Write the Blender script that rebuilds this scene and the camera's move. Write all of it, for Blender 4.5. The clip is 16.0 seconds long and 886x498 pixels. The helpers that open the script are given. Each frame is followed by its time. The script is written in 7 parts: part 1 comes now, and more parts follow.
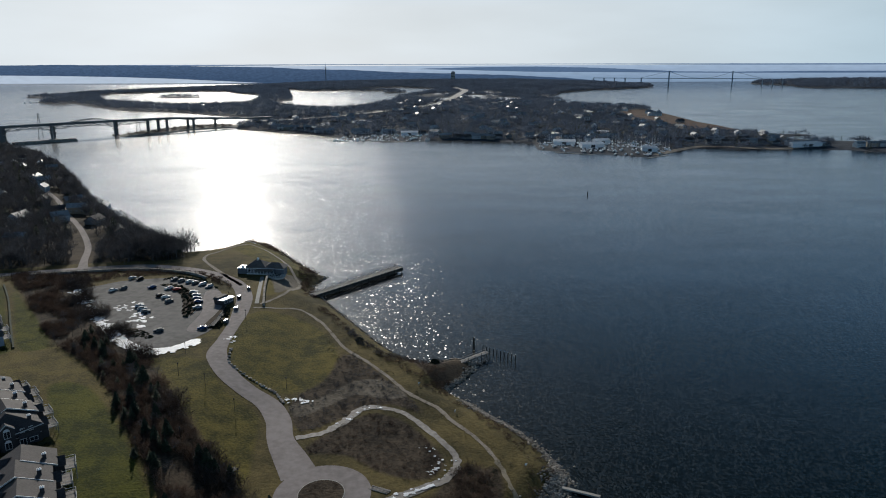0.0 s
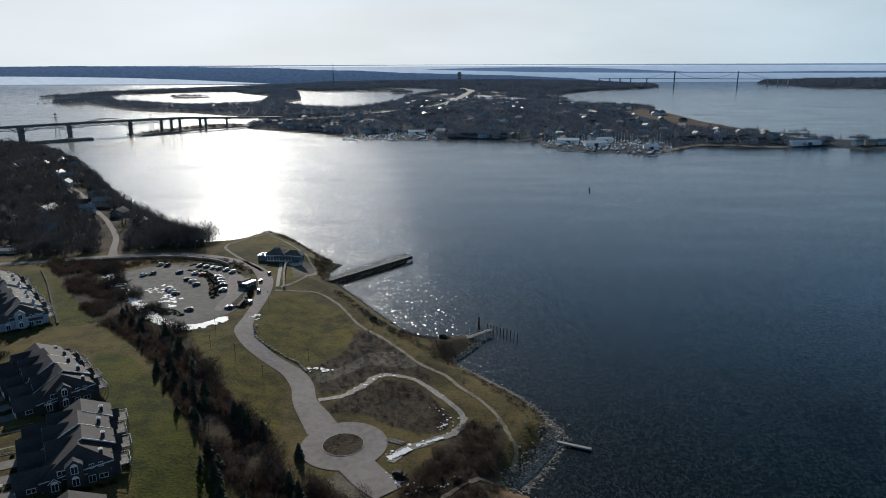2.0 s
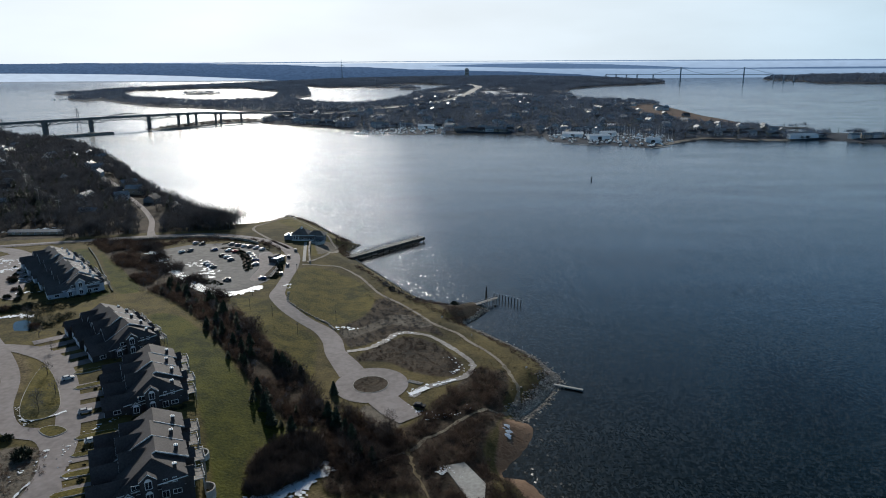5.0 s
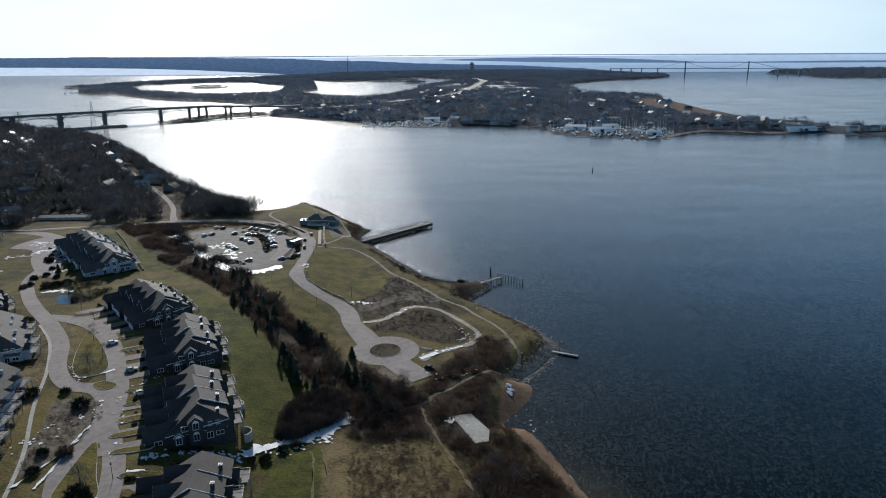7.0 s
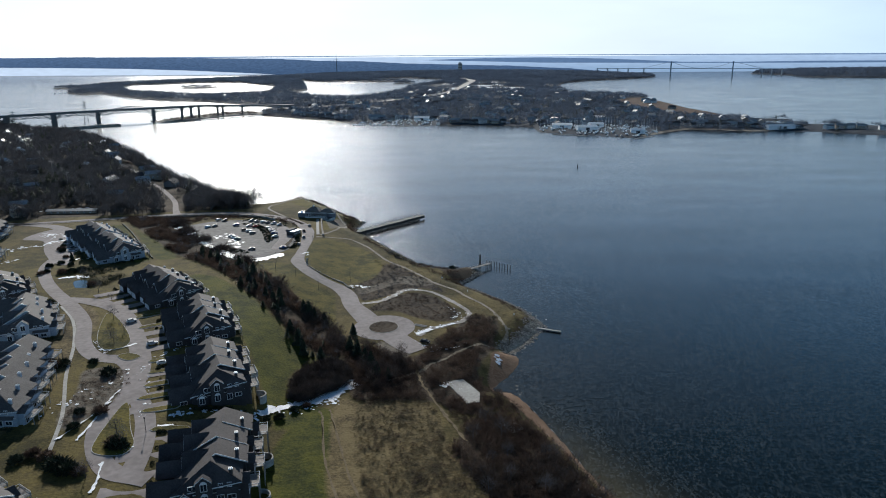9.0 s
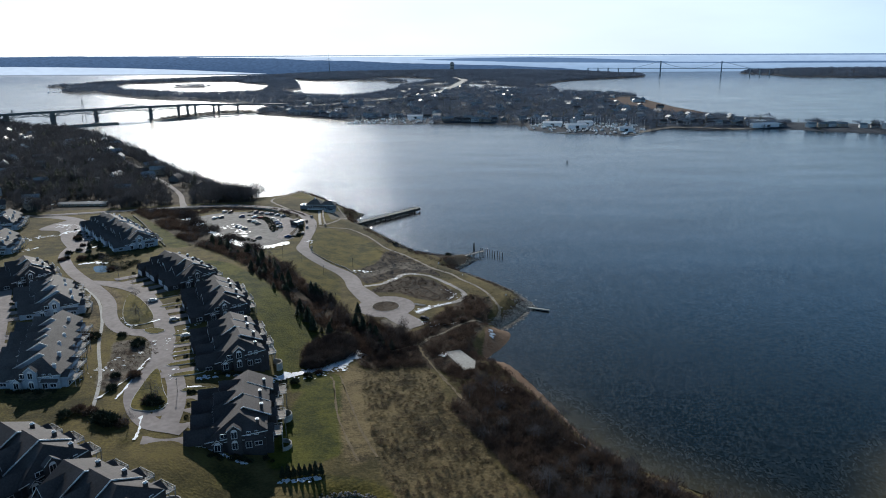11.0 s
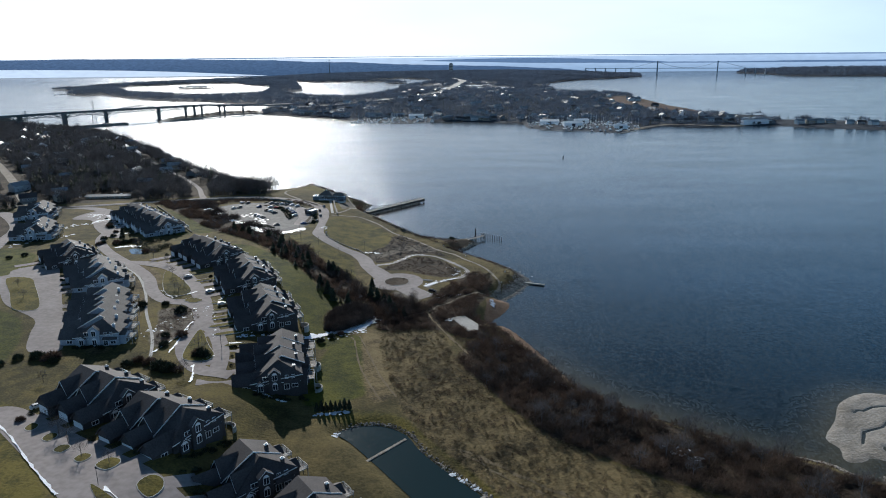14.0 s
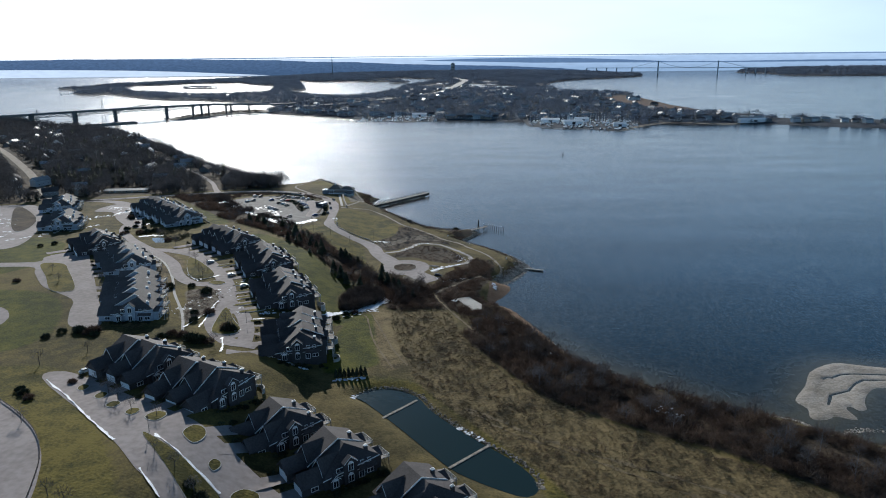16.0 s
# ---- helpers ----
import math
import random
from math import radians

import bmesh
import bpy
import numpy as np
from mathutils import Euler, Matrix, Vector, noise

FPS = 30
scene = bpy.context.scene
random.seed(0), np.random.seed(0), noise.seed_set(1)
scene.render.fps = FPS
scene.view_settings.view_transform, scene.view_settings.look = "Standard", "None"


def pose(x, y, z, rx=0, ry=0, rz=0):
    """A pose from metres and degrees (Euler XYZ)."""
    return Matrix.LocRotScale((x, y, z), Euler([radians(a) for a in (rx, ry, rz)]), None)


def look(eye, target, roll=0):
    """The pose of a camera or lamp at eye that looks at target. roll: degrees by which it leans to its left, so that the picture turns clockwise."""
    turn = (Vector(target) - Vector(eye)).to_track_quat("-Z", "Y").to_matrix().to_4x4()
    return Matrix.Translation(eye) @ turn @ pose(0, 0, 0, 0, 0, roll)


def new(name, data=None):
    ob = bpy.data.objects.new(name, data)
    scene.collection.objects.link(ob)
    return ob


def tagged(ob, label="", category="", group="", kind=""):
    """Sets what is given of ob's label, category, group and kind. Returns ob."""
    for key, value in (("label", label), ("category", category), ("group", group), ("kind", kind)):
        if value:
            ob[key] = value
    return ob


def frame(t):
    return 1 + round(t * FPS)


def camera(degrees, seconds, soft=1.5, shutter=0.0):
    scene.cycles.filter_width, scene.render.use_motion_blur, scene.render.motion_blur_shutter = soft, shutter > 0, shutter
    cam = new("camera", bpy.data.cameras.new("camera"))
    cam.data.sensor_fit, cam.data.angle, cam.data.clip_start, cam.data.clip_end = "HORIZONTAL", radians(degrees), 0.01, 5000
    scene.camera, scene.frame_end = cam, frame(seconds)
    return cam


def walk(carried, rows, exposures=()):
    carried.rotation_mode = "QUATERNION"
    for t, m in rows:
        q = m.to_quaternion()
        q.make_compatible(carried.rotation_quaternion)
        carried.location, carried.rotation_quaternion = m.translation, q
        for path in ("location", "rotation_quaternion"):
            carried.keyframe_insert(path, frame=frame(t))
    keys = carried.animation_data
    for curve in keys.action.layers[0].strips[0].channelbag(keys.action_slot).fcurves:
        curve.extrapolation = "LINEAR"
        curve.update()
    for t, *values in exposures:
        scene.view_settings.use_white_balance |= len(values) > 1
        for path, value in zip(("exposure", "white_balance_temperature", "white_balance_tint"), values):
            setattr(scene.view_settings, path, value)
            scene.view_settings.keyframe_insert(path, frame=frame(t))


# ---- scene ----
cam = camera(64.35, 16.0, soft=1.0)
walk(cam, [
        (0, pose(0.00, 0.00, 130.00, 75.084, 0.183, -0.000)),
        (0.5, pose(-0.10, -6.85, 129.88, 75.107, 0.188, 0.142)),
        (1, pose(-0.21, -13.69, 129.72, 75.127, 0.203, 0.272)),
        (1.5, pose(-0.53, -20.69, 129.68, 75.141, 0.226, 0.387)),
        (2, pose(-0.75, -27.93, 129.75, 75.139, 0.255, 0.496)),
        (2.5, pose(-1.08, -34.80, 129.39, 75.098, 0.290, 0.606)),
        (3, pose(-1.31, -41.38, 129.18, 75.081, 0.311, 0.702)),
        (3.5, pose(-1.65, -48.40, 129.23, 75.086, 0.318, 0.813)),
        (4, pose(-1.99, -55.61, 129.41, 75.078, 0.321, 0.897)),
        (6.5, pose(-3.51, -91.33, 129.48, 74.466, 0.401, 1.351)),
        (7, pose(-3.65, -98.43, 129.86, 74.421, 0.375, 1.448)),
        (7.5, pose(-3.96, -105.45, 130.33, 74.376, 0.337, 1.491)),
        (8, pose(-4.52, -112.58, 130.42, 74.376, 0.329, 1.526)),
        (8.5, pose(-4.67, -119.27, 130.31, 74.387, 0.357, 1.171)),
        (9, pose(-5.10, -126.16, 130.01, 74.427, 0.367, 0.512)),
        (11.5, pose(-8.58, -162.01, 130.30, 74.394, 0.319, -0.207)),
        (12, pose(-9.34, -168.90, 130.24, 74.424, 0.378, -0.275)),
        (12.5, pose(-9.81, -175.83, 130.16, 74.451, 0.438, -0.292)),
        (13, pose(-10.25, -182.61, 129.99, 74.470, 0.488, -0.305)),
        (13.5, pose(-10.62, -189.36, 129.90, 74.483, 0.528, -0.307)),
        (14, pose(-11.24, -196.21, 129.76, 74.485, 0.557, -0.285)),
        (14.5, pose(-11.75, -203.02, 129.73, 74.484, 0.576, -0.253)),
        (15, pose(-12.18, -210.07, 129.74, 74.483, 0.600, -0.205)),
        (15.5, pose(-12.71, -217.10, 129.84, 74.479, 0.607, -0.168)),
        (16, pose(-13.55, -224.01, 129.87, 74.474, 0.602, -0.159))],
     exposures=[(0, -0.53, 5700, 9), (3.5, -0.37, 5640, 9), (6.5, -0.15, 5560, 9), (9, -0.07, 5500, 9), (16, 0.01, 5400, 9)])

# ---------- light ----------
SUN_EL, SUN_AZ = radians(23), radians(-17)          # azimuth: to the left of straight ahead (+y)
sun_way = Vector((math.sin(SUN_AZ) * math.cos(SUN_EL), math.cos(SUN_AZ) * math.cos(SUN_EL), math.sin(SUN_EL)))
sun = new("sun", bpy.data.lights.new("sun", "SUN"))
sun.data.energy, sun.data.angle, sun.data.color = 5.0, radians(0.7), (1.0, 0.87, 0.68)
sun.matrix_world = look((0, 0, 300), Vector((0, 0, 300)) - sun_way)
world = bpy.data.worlds.new("world")
scene.world = world
world.use_nodes = True
wn, wl = world.node_tree.nodes, world.node_tree.links
sky = wn.new("ShaderNodeTexSky")
sky.sky_type, sky.sun_disc, sky.sun_elevation, sky.sun_rotation = "NISHITA", False, SUN_EL, SUN_AZ
sky.air_density, sky.dust_density, sky.ozone_density = 1.0, 0.6, 2.0
# thin high cloud in front of the blue
tc = wn.new("ShaderNodeTexCoord")
mp = wn.new("ShaderNodeMapping")
mp.inputs["Scale"].default_value = (1.6, 1.6, 7.0)
cl = wn.new("ShaderNodeTexNoise")
cl.inputs["Scale"].default_value, cl.inputs["Detail"].default_value = 1.6, 5
cr = wn.new("ShaderNodeMapRange")
cr.inputs["From Min"].default_value, cr.inputs["From Max"].default_value = 0.3, 0.7
cr.inputs["To Min"].default_value, cr.inputs["To Max"].default_value = 0.82, 1.0
# the veil is thick near the horizon and thins out upwards
sepw = wn.new("ShaderNodeSeparateXYZ")
veil = wn.new("ShaderNodeMapRange")
veil.inputs["From Min"].default_value, veil.inputs["From Max"].default_value = 0.2, 0.5
veil.inputs["To Min"].default_value, veil.inputs["To Max"].default_value = 0.96, 0.05
vm = wn.new("ShaderNodeMath")
vm.operation = "MULTIPLY"
cmix = wn.new("ShaderNodeMixRGB")
vcol, vfac = wn.new("ShaderNodeMixRGB"), wn.new("ShaderNodeMapRange")
vcol.inputs[1].default_value, vcol.inputs[2].default_value = (15.0, 14.5, 13.5, 1), (5.8, 10.5, 16.0, 1)
vfac.inputs["From Min"].default_value, vfac.inputs["From Max"].default_value = 0.07, 0.3
wl.new(vfac.outputs[0], vcol.inputs[0])
# the cloud is brightest round the sun and bluer away from it
near_sun, glow, shade = wn.new("ShaderNodeVectorMath"), wn.new("ShaderNodeMapRange"), wn.new("ShaderNodeMixRGB")
near_sun.operation, near_sun.inputs[1].default_value = "DOT_PRODUCT", tuple(sun_way)
glow.inputs["From Min"].default_value, glow.inputs["From Max"].default_value = 0.5, 0.97
shade.inputs[1].default_value, shade.inputs[2].default_value = (0.51, 0.68, 0.77, 1), (1.06, 1.06, 1.04, 1)
sun_veil = wn.new("ShaderNodeMixRGB")
sun_veil.blend_type, sun_veil.inputs[0].default_value = "MULTIPLY", 1.0
wl.new(tc.outputs["Generated"], near_sun.inputs[0]), wl.new(near_sun.outputs["Value"], glow.inputs["Value"]), wl.new(glow.outputs[0], shade.inputs[0])
wl.new(vcol.outputs[0], sun_veil.inputs[1]), wl.new(shade.outputs[0], sun_veil.inputs[2]), wl.new(sun_veil.outputs[0], cmix.inputs[2])
wl.new(tc.outputs["Generated"], mp.inputs[0]), wl.new(mp.outputs[0], cl.inputs["Vector"])
wl.new(tc.outputs["Generated"], sepw.inputs[0]), wl.new(sepw.outputs["Z"], veil.inputs["Value"]), wl.new(sepw.outputs["Z"], vfac.inputs["Value"])
wl.new(cl.outputs["Fac"], cr.inputs["Value"])
wl.new(cr.outputs[0], vm.inputs[0]), wl.new(veil.outputs[0], vm.inputs[1]), wl.new(vm.outputs[0], cmix.inputs[0])
dim = wn.new("ShaderNodeMixRGB")
dim.blend_type = "MULTIPLY"
dim.inputs[0].default_value, dim.inputs[2].default_value = 1.0, (0.205, 0.192, 0.18, 1)
wl.new(sky.outputs[0], dim.inputs[1]), wl.new(dim.outputs[0], cmix.inputs[1]), wl.new(cmix.outputs[0], wn["Background"].inputs[0])
wn["Background"].inputs[1].default_value = 0.085


# ---------- materials ----------
def material(name, dark, light, scale=1.0, rough=0.85, bump=0.0, metal=0.0, spec=0.4, fine=8.0, random_tint=0.0, thin=0.0):
    """Two colours mixed by noise at a coarse and a fine scale (metres), with relief."""
    m = bpy.data.materials.new(name)
    m.use_nodes = True
    n, l = m.node_tree.nodes, m.node_tree.links
    b = n["Principled BSDF"]
    b.inputs["Roughness"].default_value, b.inputs["Metallic"].default_value = rough, metal
    b.inputs["Specular IOR Level"].default_value = spec
    geo = n.new("ShaderNodeNewGeometry")
    a, c = n.new("ShaderNodeTexNoise"), n.new("ShaderNodeTexNoise")
    a.inputs["Scale"].default_value, a.inputs["Detail"].default_value = 0.35 / scale, 4
    c.inputs["Scale"].default_value, c.inputs["Detail"].default_value = fine * 0.35 / scale, 3
    l.new(geo.outputs["Position"], a.inputs["Vector"]), l.new(geo.outputs["Position"], c.inputs["Vector"])
    s = n.new("ShaderNodeMath")
    s.operation = "ADD"
    l.new(a.outputs["Fac"], s.inputs[0]), l.new(c.outputs["Fac"], s.inputs[1])
    r = n.new("ShaderNodeMapRange")
    r.inputs["From Min"].default_value, r.inputs["From Max"].default_value = 0.75, 1.25
    l.new(s.outputs[0], r.inputs["Value"])
    mix = n.new("ShaderNodeMixRGB")
    mix.inputs[1].default_value, mix.inputs[2].default_value = (*dark, 1), (*light, 1)
    l.new(r.outputs[0], mix.inputs[0])
    out = mix.outputs[0]
    if random_tint:
        g, h = n.new("ShaderNodeNewGeometry"), n.new("ShaderNodeHueSaturation")
        k = n.new("ShaderNodeMapRange")
        k.inputs["To Min"].default_value, k.inputs["To Max"].default_value = 1 - random_tint, 1 + random_tint
        l.new(g.outputs["Random Per Island"], k.inputs["Value"]), l.new(k.outputs[0], h.inputs["Value"])
        l.new(out, h.inputs["Color"])
        out = h.outputs[0]
    l.new(out, b.inputs["Base Color"])
    if bump:
        bp = n.new("ShaderNodeBump")
        bp.inputs["Strength"].default_value, bp.inputs["Distance"].default_value = 0.6, bump
        l.new(c.outputs["Fac"], bp.inputs["Height"]), l.new(bp.outputs[0], b.inputs["Normal"])
    if thin:
        # fine twigs let part of the light past
        tr, ms = n.new("ShaderNodeBsdfTranslucent"), n.new("ShaderNodeMixShader")
        ms.inputs[0].default_value = thin
        l.new(out, tr.inputs["Color"]), l.new(b.outputs[0], ms.inputs[1]), l.new(tr.outputs[0], ms.inputs[2])
        l.new(ms.outputs[0], n["Material Output"].inputs[0])
    return m


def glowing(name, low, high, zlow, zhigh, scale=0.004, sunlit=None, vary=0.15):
    """A self-lit far backdrop with haze and glare in its colours: from one colour to another with height, faintly
    streaked.
    """
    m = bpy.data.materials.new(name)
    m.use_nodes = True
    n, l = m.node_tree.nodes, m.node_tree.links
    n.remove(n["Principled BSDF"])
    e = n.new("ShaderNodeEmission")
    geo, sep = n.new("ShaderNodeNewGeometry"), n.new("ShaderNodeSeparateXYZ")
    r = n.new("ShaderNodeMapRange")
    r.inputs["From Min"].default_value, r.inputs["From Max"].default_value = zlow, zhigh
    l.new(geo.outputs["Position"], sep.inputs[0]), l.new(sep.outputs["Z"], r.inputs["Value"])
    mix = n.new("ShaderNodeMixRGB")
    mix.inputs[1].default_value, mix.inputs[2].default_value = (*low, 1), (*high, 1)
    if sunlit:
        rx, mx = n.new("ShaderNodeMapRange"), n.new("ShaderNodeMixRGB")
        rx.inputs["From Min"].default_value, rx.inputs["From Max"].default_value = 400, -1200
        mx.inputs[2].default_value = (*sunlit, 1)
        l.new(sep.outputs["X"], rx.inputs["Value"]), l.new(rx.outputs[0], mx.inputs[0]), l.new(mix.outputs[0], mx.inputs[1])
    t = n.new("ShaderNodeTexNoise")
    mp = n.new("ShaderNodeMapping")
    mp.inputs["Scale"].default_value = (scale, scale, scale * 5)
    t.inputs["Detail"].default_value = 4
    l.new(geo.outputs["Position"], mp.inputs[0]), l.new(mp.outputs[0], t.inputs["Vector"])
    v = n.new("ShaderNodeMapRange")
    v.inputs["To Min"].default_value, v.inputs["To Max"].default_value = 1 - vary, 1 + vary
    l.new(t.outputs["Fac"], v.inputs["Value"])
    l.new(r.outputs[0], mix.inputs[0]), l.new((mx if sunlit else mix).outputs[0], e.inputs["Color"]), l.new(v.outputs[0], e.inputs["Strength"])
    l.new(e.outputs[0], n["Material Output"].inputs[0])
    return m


ASPHALT = material("asphalt", (0.208, 0.182, 0.176), (0.3, 0.266, 0.258), 6, 0.9, 0)
ASPHALT_LOT = material("lot_asphalt", (0.052, 0.052, 0.056), (0.115, 0.113, 0.116), 8, 0.82, 0, spec=0.22)
FIELD_EARTH = material("field_earth", (0.1, 0.075, 0.038), (0.2, 0.155, 0.085), 2.5, 0.95, 0.02)
EARTH = material("trodden_earth", (0.13, 0.112, 0.078), (0.27, 0.235, 0.17), 2.5, 0.95, 0.02)
# steel paled and blued to imitate haze before the distant bridge
HAZY_FAR_STEEL = material("hazy_steel", (0.26, 0.3, 0.34), (0.34, 0.38, 0.42), 12, 0.6, 0)
GRAVEL = material("gravel", (0.2, 0.17, 0.13), (0.34, 0.3, 0.25), 2, 0.95, 0.02)
PATH_ICY = material("icy_path", (0.11, 0.1, 0.092), (0.27, 0.25, 0.235), 5, 0.7, 0.02)
SNOW = material("snow", (0.6, 0.64, 0.7), (0.85, 0.87, 0.9), 1.5, 0.6, 0.05)
CONCRETE = material("concrete", (0.3, 0.29, 0.27), (0.45, 0.44, 0.41), 3, 0.85, 0.01)
STONE = material("stone", (0.11, 0.098, 0.082), (0.38, 0.34, 0.29), 1.5, 0.9, 0.05, random_tint=0.5)
ROOF = material("dark_shingle", (0.044, 0.037, 0.037), (0.086, 0.074, 0.073), 2.5, 0.8, 0.02, fine=14)
ROOF_GREY = material("grey_shingle", (0.062, 0.056, 0.056), (0.112, 0.102, 0.102), 2.5, 0.8, 0.02, fine=14)
SIDING = material("charcoal_siding", (0.036, 0.033, 0.035), (0.06, 0.055, 0.058), 2, 0.75, 0.01)
SIDING_PALE = material("pale_grey_siding", (0.3, 0.34, 0.4), (0.4, 0.44, 0.5), 2, 0.75, 0.01)
WHITE = material("white_paint", (0.68, 0.68, 0.68), (0.8, 0.8, 0.8), 1, 0.5, 0)
DECK_WHITE = material("deck_paint", (0.42, 0.43, 0.44), (0.55, 0.56, 0.57), 1, 0.6, 0)
DOOR_WHITE = material("door_paint", (0.62, 0.64, 0.66), (0.72, 0.74, 0.76), 1, 0.5, 0)
GLASS = material("window_glass", (0.02, 0.025, 0.03), (0.035, 0.04, 0.05), 2, 0.2, 0, spec=0.5)
WOOD_GREY = material("weathered_wood", (0.24, 0.22, 0.2), (0.4, 0.37, 0.34), 1, 0.9, 0.02)
WOOD_DARK = material("wet_pile_wood", (0.03, 0.026, 0.022), (0.07, 0.06, 0.05), 1, 0.8, 0.02)
BARK = material("bark", (0.06, 0.05, 0.042), (0.12, 0.1, 0.085), 0.5, 0.95, 0.02)
TWIG = material("bare_twigs", (0.05, 0.049, 0.053), (0.128, 0.122, 0.123), 14, 0.95, 0, random_tint=0.35, thin=0.2)
# far twigs carry the blue of distance haze in their colour
HAZY_FAR_TWIG = material("hazy_far_twigs", (0.07, 0.088, 0.122), (0.16, 0.19, 0.245), 40, 0.95, 0, random_tint=0.45, thin=0.3)
TWIG_DARK = material("dark_thicket", (0.04, 0.032, 0.028), (0.115, 0.088, 0.073), 9, 0.95, 0, random_tint=0.4, thin=0.1)
TWIG_RED = material("reddish_brush", (0.044, 0.031, 0.026), (0.132, 0.092, 0.068), 10, 0.95, 0, random_tint=0.4, thin=0.3)
NEEDLE = material("needles", (0.016, 0.024, 0.012), (0.045, 0.055, 0.026), 6, 0.9, 0, random_tint=0.35)
STRAW = material("dry_straw", (0.12, 0.09, 0.045), (0.25, 0.195, 0.105), 8, 0.95, 0, random_tint=0.35)
STEEL = material("bridge_steel", (0.05, 0.075, 0.08), (0.09, 0.12, 0.125), 12, 0.6, 0)
BRIDGE_DARK = material("pier_concrete", (0.1, 0.105, 0.105), (0.17, 0.175, 0.175), 10, 0.85, 0)
FAR_WHITE = material("boat_white", (0.72, 0.74, 0.76), (0.88, 0.89, 0.9), 6, 0.4, 0)
DARK_METAL = material("dark_metal", (0.03, 0.03, 0.032), (0.06, 0.06, 0.065), 1, 0.5, 0, 0.6)
RUBBER = material("rubber", (0.015, 0.015, 0.015), (0.03, 0.03, 0.03), 0.3, 0.9, 0)

# ground: several covers mixed by zone weights
GROUND = bpy.data.materials.new("ground_cover")
GROUND.use_nodes = True
gn, gl = GROUND.node_tree.nodes, GROUND.node_tree.links
gb = gn["Principled BSDF"]
gb.inputs["Roughness"].default_value, gb.inputs["Specular IOR Level"].default_value = 0.95, 0.15
ggeo = gn.new("ShaderNodeNewGeometry")


def gnoise(scale, detail=4):
    t = gn.new("ShaderNodeTexNoise")
    t.inputs["Scale"].default_value, t.inputs["Detail"].default_value = scale, detail
    gl.new(ggeo.outputs["Position"], t.inputs["Vector"])
    return t.outputs["Fac"]


def gramp(fac, a, b, lo=0.35, hi=0.65):
    r = gn.new("ShaderNodeValToRGB")
    r.color_ramp.elements[0].position, r.color_ramp.elements[0].color = lo, (*a, 1)
    r.color_ramp.elements[1].position, r.color_ramp.elements[1].color = hi, (*b, 1)
    gl.new(fac, r.inputs[0])
    return r.outputs[0]


n_big, n_mid, n_fine = gnoise(0.035, 6), gnoise(0.16, 8), gnoise(1.1, 6)


def gsum(a, b, wa=0.5, wb=0.5):
    x, y, z = gn.new("ShaderNodeMath"), gn.new("ShaderNodeMath"), gn.new("ShaderNodeMath")
    x.operation, y.operation, z.operation = "MULTIPLY", "MULTIPLY", "ADD"
    gl.new(a, x.inputs[0]), gl.new(b, y.inputs[0])
    x.inputs[1].default_value, y.inputs[1].default_value = wa, wb
    gl.new(x.outputs[0], z.inputs[0]), gl.new(y.outputs[0], z.inputs[1])
    return z.outputs[0]


mottle = gsum(n_mid, n_fine)
patches = gsum(n_big, mottle, 0.34, 0.66)
cover = gramp(gsum(n_big, mottle), (0.044, 0.038, 0.012), (0.15, 0.117, 0.043), 0.41, 0.59)
for zone, a, b in (("lawn", (0.04, 0.04, 0.007), (0.15, 0.122, 0.024)), ("lush", (0.028, 0.037, 0.004), (0.1, 0.1, 0.011)), ("dry", (0.045, 0.035, 0.016), (0.205, 0.157, 0.074)),
                   ("scrub", (0.022, 0.017, 0.012), (0.09, 0.068, 0.046)), ("sand", (0.15, 0.092, 0.057), (0.235, 0.155, 0.1)),
                   # the far woodland ground has blue haze mixed into its colours
                   ("silt", (0.22, 0.2, 0.17), (0.38, 0.35, 0.31)), ("bare", (0.1, 0.085, 0.065), (0.2, 0.175, 0.14)), ("hazy_floor", (0.03, 0.038, 0.05), (0.085, 0.096, 0.115)), ("marsh", (0.075, 0.05, 0.038), (0.15, 0.102, 0.075)), ("snowy", (0.6, 0.62, 0.66), (0.85, 0.87, 0.9))):
    at = gn.new("ShaderNodeAttribute")
    at.attribute_name = zone
    w = gn.new("ShaderNodeMapRange")
    w.inputs["From Min"].default_value, w.inputs["From Max"].default_value = 0.42, 0.58
    gl.new(gsum(at.outputs["Fac"], mottle, 1.0, 0.5), w.inputs["Value"])
    w.inputs["From Min"].default_value, w.inputs["From Max"].default_value = 0.62, 0.86
    mx = gn.new("ShaderNodeMixRGB")
    gl.new(w.outputs[0], mx.inputs[0]), gl.new(cover, mx.inputs[1]), gl.new(gramp(patches, a, b, 0.42, 0.575), mx.inputs[2])
    cover = mx.outputs[0]
gl.new(cover, gb.inputs["Base Color"])
gbump = gn.new("ShaderNodeBump")
gbump.inputs["Strength"].default_value, gbump.inputs["Distance"].default_value = 0.85, 0.38
gl.new(n_fine, gbump.inputs["Height"]), gl.new(gbump.outputs[0], gb.inputs["Normal"])


